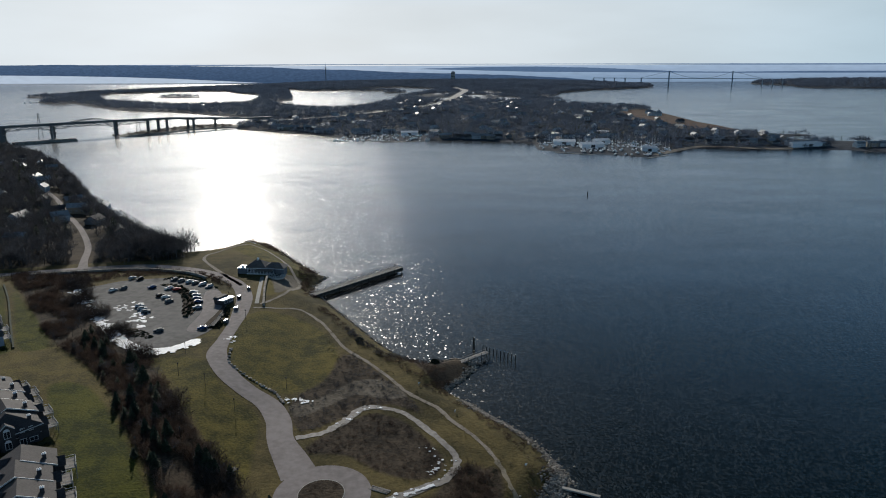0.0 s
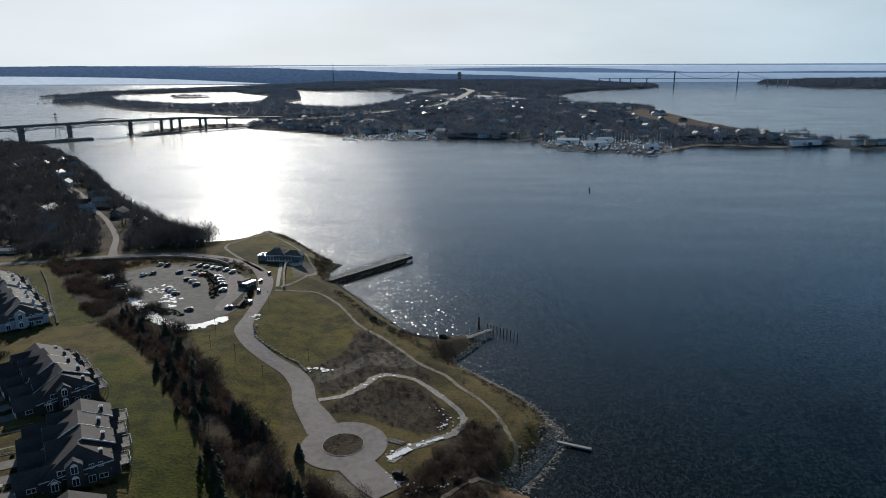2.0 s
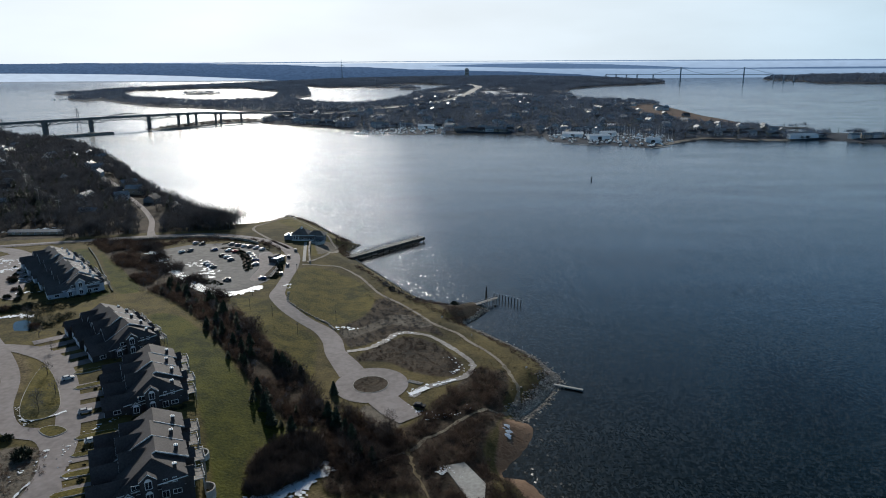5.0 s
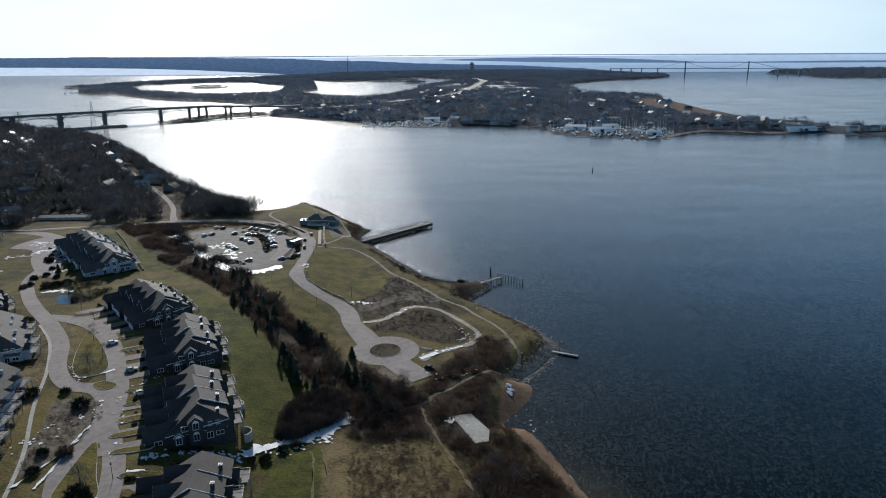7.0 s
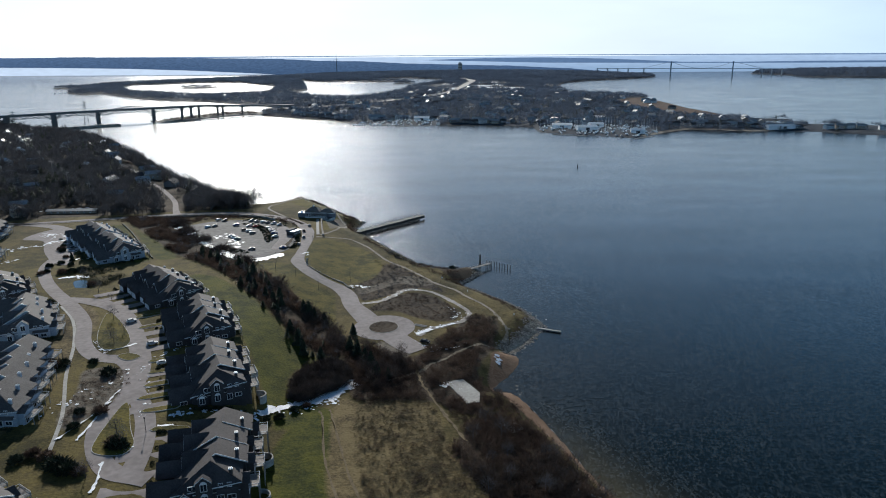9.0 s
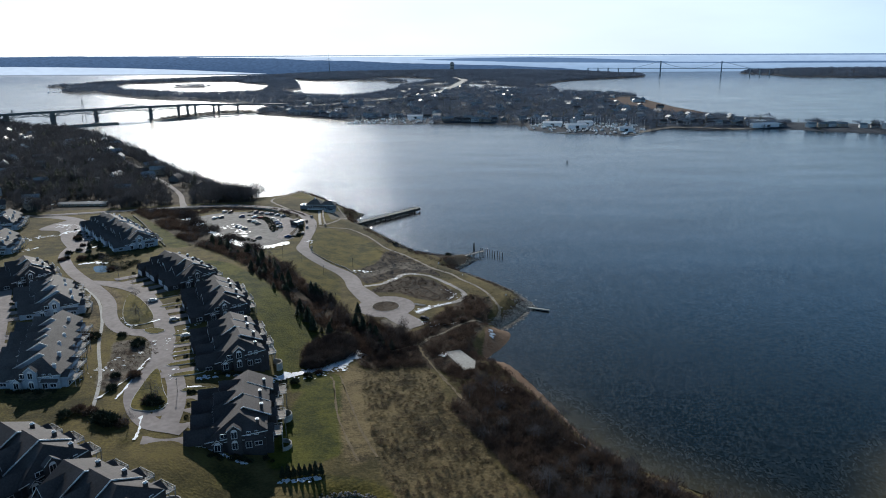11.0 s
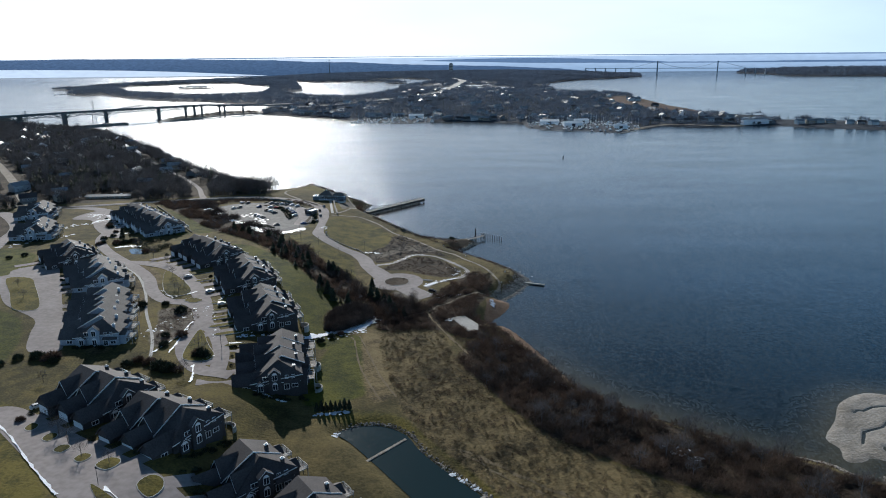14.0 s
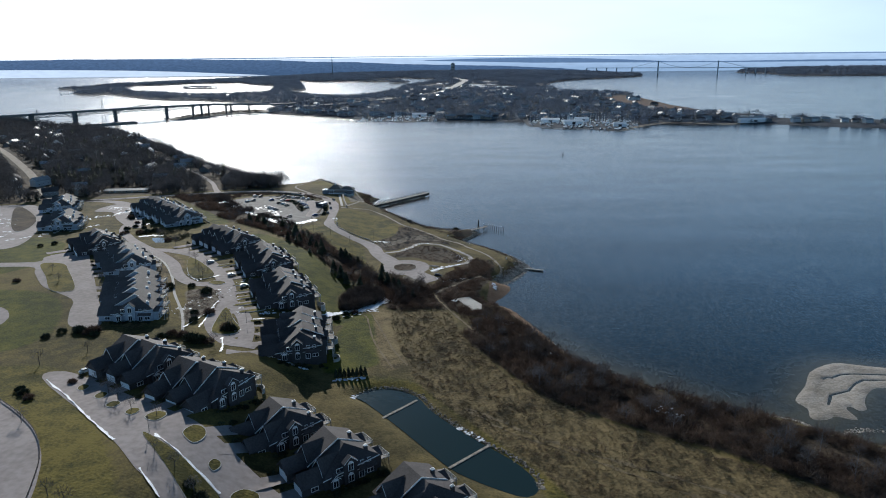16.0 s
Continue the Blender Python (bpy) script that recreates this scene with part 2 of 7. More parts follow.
def water_material(name, colour, rough, wave, strength, dist, tilt=0.68, spread=0.46, facets=0.19):
    m = bpy.data.materials.new(name)
    m.use_nodes = True
    n, l = m.node_tree.nodes, m.node_tree.links
    b = n["Principled BSDF"]
    b.inputs["Roughness"].default_value, b.inputs["IOR"].default_value = rough, 1.33
    # sand shows through where the water is shallow
    sh, cm = n.new("ShaderNodeAttribute"), n.new("ShaderNodeMixRGB")
    sh.attribute_name = "shallow"
    cm.inputs[1].default_value, cm.inputs[2].default_value = (*colour, 1), (0.07, 0.062, 0.035, 1)
    l.new(sh.outputs["Fac"], cm.inputs[0]), l.new(cm.outputs[0], b.inputs["Base Color"])
    geo = n.new("ShaderNodeNewGeometry")
    mp = n.new("ShaderNodeMapping")
    mp.inputs["Rotation"].default_value, mp.inputs["Scale"].default_value = (0, 0, radians(25)), (wave * 0.4, wave, wave)
    l.new(geo.outputs["Position"], mp.inputs[0])
    t, t2 = n.new("ShaderNodeTexNoise"), n.new("ShaderNodeTexNoise")
    t.inputs["Scale"].default_value, t.inputs["Detail"].default_value = 1.0, 3
    l.new(mp.outputs[0], t.inputs["Vector"])
    bp = n.new("ShaderNodeBump")
    bp.inputs["Strength"].default_value, bp.inputs["Distance"].default_value = strength, dist
    l.new(t.outputs["Fac"], bp.inputs["Height"]), l.new(bp.outputs[0], b.inputs["Normal"])
    # the swell of small waves spreads the sun's glitter widely
    b2, ms = n.new("ShaderNodeBsdfPrincipled"), n.new("ShaderNodeMixShader")
    b2.inputs["Roughness"].default_value, b2.inputs["IOR"].default_value = spread, 1.33
    l.new(cm.outputs[0], b2.inputs["Base Color"])
    # single facets, each with its own tilt, catch the sun one by one
    b3, ms3 = n.new("ShaderNodeBsdfPrincipled"), n.new("ShaderNodeMixShader")
    b3.inputs["Roughness"].default_value, b3.inputs["IOR"].default_value = 0.2, 1.33
    l.new(cm.outputs[0], b3.inputs["Base Color"])
    tf, mf = n.new("ShaderNodeTexVoronoi"), n.new("ShaderNodeMapping")
    cf, sf, af, nf = (n.new("ShaderNodeVectorMath") for _ in range(4))
    mf.inputs["Rotation"].default_value, mf.inputs["Scale"].default_value = (0, 0, radians(15)), (wave * 1.6, wave * 0.9, 1)
    tf.inputs["Scale"].default_value = 1.1
    cf.operation, sf.operation, af.operation, nf.operation = "SUBTRACT", "MULTIPLY", "ADD", "NORMALIZE"
    cf.inputs[1].default_value, sf.inputs[1].default_value = (0.5, 0.5, 0.5), (tilt, tilt, 0)
    l.new(geo.outputs["Position"], mf.inputs[0]), l.new(mf.outputs[0], tf.inputs["Vector"]), l.new(tf.outputs["Color"], cf.inputs[0]), l.new(cf.outputs[0], sf.inputs[0])
    l.new(sf.outputs[0], af.inputs[0]), l.new(geo.outputs["Normal"], af.inputs[1]), l.new(af.outputs[0], nf.inputs[0]), l.new(nf.outputs[0], b3.inputs["Normal"])
    # cat's-paws: streaks where the wind roughens the surface more
    mp3, t3, r3 = n.new("ShaderNodeMapping"), n.new("ShaderNodeTexNoise"), n.new("ShaderNodeMapRange")
    mp3.inputs["Rotation"].default_value, mp3.inputs["Scale"].default_value = (0, 0, radians(-20)), (0.007, 0.022, 1)
    t3.inputs["Scale"].default_value, t3.inputs["Detail"].default_value = 1.0, 6
    r3.inputs["From Min"].default_value, r3.inputs["From Max"].default_value = 0.3, 0.7
    r3.inputs["To Min"].default_value, r3.inputs["To Max"].default_value = 0.1, 0.28
    l.new(geo.outputs["Position"], mp3.inputs[0]), l.new(mp3.outputs[0], t3.inputs["Vector"]), l.new(t3.outputs["Fac"], r3.inputs["Value"]), l.new(r3.outputs[0], ms.inputs[0])
    ms3.inputs[0].default_value = facets
    l.new(b.outputs[0], ms.inputs[1]), l.new(b2.outputs[0], ms.inputs[2])
    l.new(ms.outputs[0], ms3.inputs[1]), l.new(b3.outputs[0], ms3.inputs[2]), l.new(ms3.outputs[0], n["Material Output"].inputs[0])
    # slow patches of wind on the surface
    t2.inputs["Scale"].default_value, t2.inputs["Detail"].default_value = 0.006, 5
    l.new(geo.outputs["Position"], t2.inputs["Vector"])
    r = n.new("ShaderNodeMapRange")
    r.inputs["To Min"].default_value, r.inputs["To Max"].default_value = rough * 0.7, rough * 1.3
    l.new(t2.outputs["Fac"], r.inputs["Value"]), l.new(r.outputs[0], b.inputs["Roughness"])
    return m


WATER = water_material("bay_water", (0.001, 0.006, 0.008), 0.15, 1.0, 0.2, 0.4)
# pond base colour raised to add to the sky's reflection
POND = water_material("pond_water", (0.014, 0.03, 0.034), 0.08, 0.8, 0.1, 0.1, 0.1, 0.15, 0.08)


# ---------- plan and terrain ----------
def smooth(points, n=4, closed=True):
    """Catmull-Rom through plan points."""
    p = np.array(points, float)
    q = []
    k = len(p)
    for i in range(k if closed else k - 1):
        a, b, c, d = (p[(i + j) % k] if closed else p[min(max(i + j, 0), k - 1)] for j in (-1, 0, 1, 2))
        for s in range(n):
            t = s / n
            q.append(0.5 * (2 * b + (c - a) * t + (2 * a - 5 * b + 4 * c - d) * t * t + (3 * b - a - 3 * c + d) * t ** 3))
    if not closed:
        q.append(p[-1])
    return np.array(q)


def inside(poly, x, y):
    """Which of the points lie in the polygon."""
    x, y = np.asarray(x, float), np.asarray(y, float)
    res = np.zeros(x.shape, bool)
    j = len(poly) - 1
    for i in range(len(poly)):
        (xi, yi), (xj, yj) = poly[i], poly[j]
        if yi != yj:
            res ^= ((yi > y) != (yj > y)) & (x < (xj - xi) * (y - yi) / (yj - yi) + xi)
        j = i
    return res


def away(poly, x, y, closed=True):
    """Distance to a plan line."""
    x, y = np.asarray(x, float), np.asarray(y, float)
    best = np.full(x.shape, 1e9)
    m = len(poly)
    for i in range(m if closed else m - 1):
        (ax, ay), (bx, by) = poly[i], poly[(i + 1) % m]
        dx, dy = bx - ax, by - ay
        t = np.clip(((x - ax) * dx + (y - ay) * dy) / (dx * dx + dy * dy + 1e-9), 0, 1)
        best = np.minimum(best, np.hypot(x - ax - t * dx, y - ay - t * dy))
    return best


def signed(poly, x, y):
    d = away(poly, x, y)
    return np.where(inside(poly, x, y), d, -d)


def step(a, b, x):
    u = np.clip((np.asarray(x, float) - a) / (b - a), 0, 1)
    return u * u * (3 - 2 * u)


COAST = [(-3000, 2300), (-1700, 1760), (-1000, 1350), (-760, 1130), (-640, 1060), (-520, 945), (-389, 750), (-317, 638), (-268, 569), (-226, 521),
         (-184, 474), (-166, 470), (-157, 482), (-149, 497), (-138, 505), (-123, 494), (-98, 454), (-80, 427), (-73, 420),
         (-76, 408), (-76, 394), (-60, 364), (-45, 337), (-36, 322), (-25, 304), (-14, 293), (-5, 290), (6, 295), (14, 286),
         (6, 269), (1, 263), (7, 255), (22, 236), (31, 223), (39, 203), (37, 193), (27, 175), (20, 166)]
COAST += [(25, 160), (21, 146), (13, 133), (12, 129), (19, 127), (24, 118), (31, 98), (34, 89), (41, 67), (50, 50), (60, 41), (78, 26), (95, 13),
          (113, 6), (123, -5), (140, -14), (180, -30), (300, -90), (800, -330), (2500, -700), (2500, -2500), (-3000, -2500)]
COAST = np.vstack((smooth(COAST[:-3], 3, False), np.array(COAST[-3:], float)))
VILLAGE_POND = smooth([(-47.5, 20.4), (-41.5, 25), (-32.6, 25), (-23.7, 18.5), (-18.8, 8.7), (-11, -2.4), (-1.8, -13.8), (7.5, -24.2), (12.6, -33.6), (13.5, -40.4), (9.9, -43), (3.6, -40), (-4.6, -34.5), (-12.4, -27.5), (-22.5, -13), (-33, 2.2), (-42.4, 15)], 3)
POND_LEVEL = 3.6


def base_height(x, y):
    z = 5 + 8 * step(-62, -100, x) * (1 - 0.35 * step(150, 330, y)) * (1 - 0.6 * step(600, 950, y))
    z = z + 4 * step(-60, -110, x) * step(60, -40, y)
    z = z + 2 * step(-180, -420, x) * step(380, 650, y)
    return z


def height(x, y):
    x, y = np.asarray(x, float), np.asarray(y, float)
    d = signed(COAST, x, y)
    base = base_height(x, y)
    rise = np.minimum(base, 0.1 + 0.42 * np.maximum(d, 0))
    z = np.where(d > 0, rise, np.maximum(-0.25 + 0.3 * d, -4))
    p = signed(VILLAGE_POND, x, y)
    z = np.where(p > -6, np.minimum(z, POND_LEVEL - 0.3 - 0.35 * p), z)
    return np.where(p > 0, np.maximum(z, POND_LEVEL - 2), z)


def mesh_object(name, verts, faces, mat, parent=None, smooth_shade=False, uv=None):
    me = bpy.data.meshes.new(name)
    me.from_pydata([tuple(v) for v in verts], [], [tuple(f) for f in faces])
    for m in (mat if isinstance(mat, (list, tuple)) else [mat]):
        me.materials.append(m)
    if smooth_shade:
        me.polygons.foreach_set("use_smooth", [True] * len(me.polygons))
    ob = new(name, me)
    ob.parent = parent
    return ob


def big_mesh(name, verts, tris, mat):
    """Many triangles from arrays."""
    me = bpy.data.meshes.new(name)
    verts, tris = np.asarray(verts, np.float32), np.asarray(tris, np.int32)
    me.vertices.add(len(verts)), me.loops.add(tris.size), me.polygons.add(len(tris))
    me.vertices.foreach_set("co", verts.ravel())
    me.loops.foreach_set("vertex_index", tris.ravel())
    me.polygons.foreach_set("loop_start", np.arange(0, tris.size, 3, dtype=np.int32))
    me.update(calc_edges=True)
    me.validate()
    me.materials.append(mat)
    return new(name, me)


def grid_land(name, xs, ys, fn, mat, zones=None):
    X, Y = np.meshgrid(xs, ys)
    Z = fn(X, Y)
    nx, ny = len(xs), len(ys)
    verts = np.stack([X.ravel(), Y.ravel(), Z.ravel()], 1)
    i = np.arange(nx * ny).reshape(ny, nx)
    quads = np.stack([i[:-1, :-1], i[:-1, 1:], i[1:, 1:], i[1:, :-1]], -1).reshape(-1, 4)
    me = bpy.data.meshes.new(name)
    me.vertices.add(len(verts)), me.loops.add(quads.size), me.polygons.add(len(quads))
    me.vertices.foreach_set("co", verts.astype(np.float32).ravel())
    me.loops.foreach_set("vertex_index", quads.astype(np.int32).ravel())
    me.polygons.foreach_set("loop_start", np.arange(0, quads.size, 4, dtype=np.int32))
    me.polygons.foreach_set("use_smooth", np.ones(len(quads), bool))
    me.update(calc_edges=True)
    for zone, zf in (zones or {}).items():
        a = me.attributes.new(zone, "FLOAT", "POINT")
        a.data.foreach_set("value", np.clip(zf(X, Y), 0, 1).astype(np.float32).ravel())
    me.materials.append(mat)
    return tagged(new(name, me), kind="structure")


def zone_of(polys, soft=4.0):
    polys = [smooth(p, 3) for p in polys]
    return lambda X, Y: np.max([np.clip(0.5 + signed(p, X, Y) / soft, 0, 1) for p in polys], axis=0)


LAWN_PARK = [(-96, 300), (-90, 276), (-78, 260), (-62, 250), (-50, 262), (-46, 285), (-56, 312), (-68, 328), (-84, 334), (-95, 328)]
LAWN_KNOLL = [(-92, 352), (-90, 380), (-84, 410), (-95, 440), (-120, 480), (-140, 490), (-150, 470), (-130, 440), (-106, 410), (-98, 375)]
LAWN_SLOPE = [(-120, 272), (-98, 268), (-84, 245), (-68, 232), (-64, 212), (-62, 190), (-76, 205), (-98, 240)]
LAWN_BACK = [(-65, 90), (-80, 125), (-100, 165), (-130, 212), (-150, 245), (-134, 243), (-106, 208), (-80, 170), (-64, 152), (-60, 146), (-68, 138), (-69, 122), (-62, 110), (-54, 108)]
LAWN_FIELD = [(-60, 98), (-48, 104), (-42, 75), (-38, 52), (-52, 40), (-64, 44)]
LAWN_POND = [(-60, 36), (-34, 34), (-18, 22), (4, -8), (28, -44), (40, -75), (10, -75), (16, -45), (0, -12), (-26, 24), (-46, 26)]
LAWN_WEST = [(-290, 130), (-250, 172), (-280, 240), (-400, 220), (-420, 60), (-260, 30), (-190, 50), (-200, 100), (-230, 125)]
LAWN_SOUTH = [(-260, 10), (-170, 30), (-140, -5), (-110, -45), (-100, -90), (-200, -110), (-300, -60)]
DRY_STRIP = [(-48, 106), (-40, 108), (-30, 50), (-40, 46)]
DRY_FIELD = [(-40, 108), (-14, 112), (-6, 80), (6, 48), (18, 24), (46, -5), (78, -28), (106, -60), (44, -75), (16, -32), (-2, -6), (-18, 18), (-28, 42)]
DRY_BANK = [(-234, 365), (-211, 337), (-188, 311), (-173, 287), (-175, 281), (-184, 283), (-208, 321)]
SCRUB_SHADE = [(-5, 167), (3, 183), (13, 198), (18, 196), (17, 179), (10, 169), (3, 161), (-2, 160)]
DRY_COURT = [(-190, 200), (-168, 178), (-158, 140), (-150, 100), (-150, 70), (-165, 80), (-168, 110), (-178, 150)]
SCRUB_BELT = [(-250, 393), (-233, 393), (-207, 386), (-194, 359), (-170, 328), (-143, 296), (-120, 266), (-94, 228), (-70, 196), (-58, 176), (-48, 156), (-58, 152), (-76, 170), (-104, 209), (-130, 248), (-150, 270), (-170, 288), (-190, 312), (-212, 342), (-233, 368)]
SCRUB_POINT = [(-46, 158), (-22, 150), (-10, 170), (6, 200), (14, 190), (15, 168), (12, 156), (6, 140), (8, 126), (4, 100), (-14, 112), (-40, 112), (-44, 126), (-50, 146)]
SCRUB_SHORE = [(6, 100), (24, 92), (38, 62), (58, 36), (92, 8), (130, -20), (180, -42), (180, -90), (110, -52), (80, -25), (62, -14), (46, -2), (28, 12), (18, 28), (6, 52), (-4, 78)]
JETTY_LAND = [(-16, 292), (-5, 291), (6, 296), (15, 286), (7, 268), (1, 262), (-10, 274)]
SCRUB_LOOP = [(-46, 208), (-42, 218), (-28, 234), (-16, 230), (-6, 216), (0, 202), (-6, 192), (-20, 196), (-32, 206)]
SCRUB_MID = [(-58, 244), (-50, 222), (-34, 234), (-20, 242), (-8, 234), (-14, 248), (-30, 274), (-44, 290), (-48, 262)]
FOREST = [(-166, 436), (-182, 424), (-206, 421), (-235, 414), (-258, 407), (-330, 390), (-430, 360), (-700, 400), (-1500, 900), (-1500, 1500), (-1000, 1340), (-760, 1120), (-640, 1050), (-520, 935), (-395, 745), (-322, 632), (-272, 563), (-230, 515)]
BEACH = [(28, 164), (24, 146), (15, 133), (21, 128), (27, 118), (38, 88), (50, 56), (45, 53), (33, 82), (21, 107), (14, 122), (10, 134), (12, 148), (15, 162)]
lawns = zone_of([LAWN_PARK, LAWN_KNOLL, LAWN_SLOPE, LAWN_BACK, LAWN_FIELD, LAWN_POND, LAWN_WEST, LAWN_SOUTH], 8)
zones = {
    "lawn": lambda X, Y: np.maximum(0.42 * step(-55, -75, X) * step(340, 300, Y), lawns(X, Y)),
    "lush": zone_of([LAWN_WEST, [(-250, 173), (-237, 173), (-226, 158), (-209, 131), (-207, 122), (-218, 124), (-233, 147)], LAWN_BACK, LAWN_FIELD, DRY_BANK, [(-245, 372), (-227, 345), (-207, 312), (-186, 280), (-196, 276), (-214, 306), (-236, 340), (-252, 366)]], 8),
    "dry": zone_of([DRY_STRIP, DRY_FIELD, DRY_COURT], 8),
    "scrub": zone_of([JETTY_LAND, SCRUB_BELT, SCRUB_POINT, SCRUB_SHORE, SCRUB_LOOP, SCRUB_MID, SCRUB_SHADE, FOREST], 8),
    "sand": zone_of([BEACH], 3),
    "bare": zone_of([[(-146, 122), (-130, 122), (-123, 106), (-126, 86), (-131, 76), (-138, 88), (-140, 104)], [(-58, 242), (-48, 246), (-36, 262), (-24, 262), (-14, 250), (-22, 246), (-34, 250), (-46, 238), (-54, 232)], [(-100, 395), (-86, 405), (-84, 380), (-90, 362), (-94, 372)], [(-38, 167), (-31, 166), (-22, 156), (-27, 149), (-36, 158)]], 6),
}


def axis(*spans):
    return np.concatenate([np.arange(a, b, s) for a, b, s in spans] + [[spans[-1][1]]])


ground = grid_land("ground", axis((-3000, -700, 60), (-700, -320, 9), (-320, 200, 2.6), (200, 2500, 90)),
                   axis((-2500, -100, 120), (-100, 520, 2.6), (520, 1150, 8), (1150, 2300, 50)), height, GROUND, zones)

# ---------- water ----------
SAND_BAR = smooth([(121.4, 21), (131, 32.7), (138.8, 44.6), (148.8, 51.7), (156.2, 53.4), (165.7, 50.3), (186, 45.2), (215, 40), (215, 30), (178.4, 33.2), (162, 30.3), (156.6, 29.6), (150.5, 24.2), (146.2, 18), (144, 13), (140.8, 12.4),
                   (139.6, 15.3), (136.7, 13.6), (136.5, 5.5), (130, 8), (126.2, 6.1), (121.8, 5.5), (120.4, 7.9), (122.6, 14.2)], 3)
RUNNELS = ([(141, 38.4), (143.1, 40), (145.1, 39.5), (150, 42.2), (155.1, 42.9), (168.4, 41.7), (200, 38)], [(132, 17), (136.7, 24.5), (140.5, 26), (145.5, 27.8), (151.6, 33.9), (156.5, 37.1), (165.6, 36.6), (190, 35)])


def shallow(X, Y):
    near = np.clip(1 - away(COAST, X, Y) / 30, 0, 1) * step(150, 60, Y) * step(0, 30, X)
    return np.maximum(near ** 2, np.clip(1 - away(SAND_BAR, X, Y) / 22, 0, 1) ** 2)


water = grid_land("water", axis((-6000, -40, 1490), (-40, 240, 7), (240, 6000, 1440)), axis((-3000, -120, 960), (-120, 180, 7.5), (180, 4640, 1115)), lambda X, Y: 0 * X, WATER, {"shallow": shallow})
tagged(water, "dark blue bay water with small wind ripples", kind="structure")
pond_pts = [(*(np.array((-17.0, -9.0)) + (p - np.array((-17.0, -9.0))) * 1.04), POND_LEVEL) for p in VILLAGE_POND]
pond = mesh_object("pond", pond_pts, [tuple(range(len(pond_pts)))[::-1]], POND)
court_z = float(height(np.array([-202.0]), np.array([229.0]))[0]) + 0.12
court_pts = [(x, y, court_z) for x, y in smooth([(-209, 235), (-204, 237), (-199, 231), (-195, 222), (-199, 220), (-205, 227)], 3)]
court_pond = mesh_object("pond_court", court_pts, [tuple(range(len(court_pts)))[::-1]], POND)
tagged(court_pond, "small garden pond between the streets, partly frozen", kind="structure")
tagged(pond, "still green-blue retention pond among dry grass", kind="structure")

# ---------- roads, draped over the ground ----------
WOOD_STREET = [(-218, 408), (-225, 424), (-240, 460), (-272, 513), (-310, 566), (-343, 616), (-400, 690)]
from mathutils.geometry import delaunay_2d_cdt


def ribbon(name, line, width, mat, lift=0.14, label="", kind="structure", n=6, rag=0.0):
    """A strip of ground of that width (one number, or one for each plan point)."""
    c = smooth(line, n, False)
    w = np.full(len(c), width, float) if np.isscalar(width) else np.interp(np.linspace(0, 1, len(c)), np.linspace(0, 1, len(line)), width)
    t = np.gradient(c, axis=0)
    t /= np.linalg.norm(t, axis=1)[:, None] + 1e-9
    nrm = np.stack([-t[:, 1], t[:, 0]], 1)
    k = 5
    rng = np.random.default_rng(len(c))
    rows = []
    for s in np.linspace(-0.5, 0.5, k):
        jit = rng.normal(0, rag, len(c)) if abs(s) == 0.5 else 0
        rows.append(c + nrm * (w * s + jit)[:, None])
    P = np.stack(rows, 1).reshape(-1, 2)
    z = height(P[:, 0], P[:, 1]) + lift
    m = len(c)
    faces = [(i * k + j, (i + 1) * k + j, (i + 1) * k + j + 1, i * k + j + 1) for i in range(m - 1) for j in range(k - 1)]
    ob = mesh_object(name, np.column_stack((P, z)), [f[::-1] for f in faces], mat, smooth_shade=True)
    return tagged(ob, label, kind=kind)


def patch(name, outline, mat, lift=0.14, label="", n=4, cell=3.0, kind="structure", lip=0.0):
    """A piece of ground inside a plan outline, with a skirt below its edge."""
    o = smooth(outline, n)
    lo, hi = o.min(0), o.max(0)
    gx, gy = np.meshgrid(np.arange(lo[0], hi[0], cell), np.arange(lo[1], hi[1], cell))
    sel = signed(o, gx, gy) > cell * 0.4
    pts = np.vstack((o, np.column_stack((gx[sel], gy[sel]))))
    k = len(o)
    v, e, f, *_ = delaunay_2d_cdt([Vector(p) for p in pts], [], [list(range(k))], 1, 1e-4)
    v = np.array([tuple(p) for p in v])
    z = height(v[:, 0], v[:, 1]) + lift
    verts = [(*p, q) for p, q in zip(v, z)]
    faces = [tuple(q) for q in f]
    if lip:
        b = len(verts)
        verts += [(p[0], p[1], q + 0.0) for p, q in zip(o, height(o[:, 0], o[:, 1]) + lift)]
        verts += [(p[0], p[1], q) for p, q in zip(o, height(o[:, 0], o[:, 1]) + lift - lip)]
        faces += [(b + i, b + (i + 1) % k, b + k + (i + 1) % k, b + k + i) for i in range(k)]
    ob = mesh_object(name, verts, faces, mat, smooth_shade=not lip)
    return tagged(ob, label, kind=kind)


park_road = ribbon("road", [(-330, 372), (-256, 394), (-233, 401), (-205, 408), (-179, 411), (-150, 403), (-128, 389), (-114, 373), (-105, 352), (-101, 330), (-99, 310),
                   (-98, 292), (-96, 276), (-87, 260), (-77, 250), (-67, 242), (-60, 230), (-56, 216), (-50, 204), (-45, 194)],
                   [7, 7, 7, 7, 7, 7, 7.5, 8, 8.5, 8, 6, 6, 8.5, 9, 9, 9, 9, 9, 11, 12], ASPHALT, label="pale grey asphalt park road winding to a roundabout")
roundabout = patch("road_roundabout", [(-36.5 + 14.6 * math.cos(a), 184.5 + 15.5 * math.sin(a)) for a in np.linspace(0, 2 * math.pi, 16, endpoint=False)], ASPHALT, 0.17,
                   "grey asphalt roundabout with a short spur")
spur = ribbon("road_spur", [(-36, 180), (-30, 171), (-25, 164), (-19, 157)], [11, 12, 12, 10], ASPHALT, 0.2, "short asphalt spur ending in the brush")
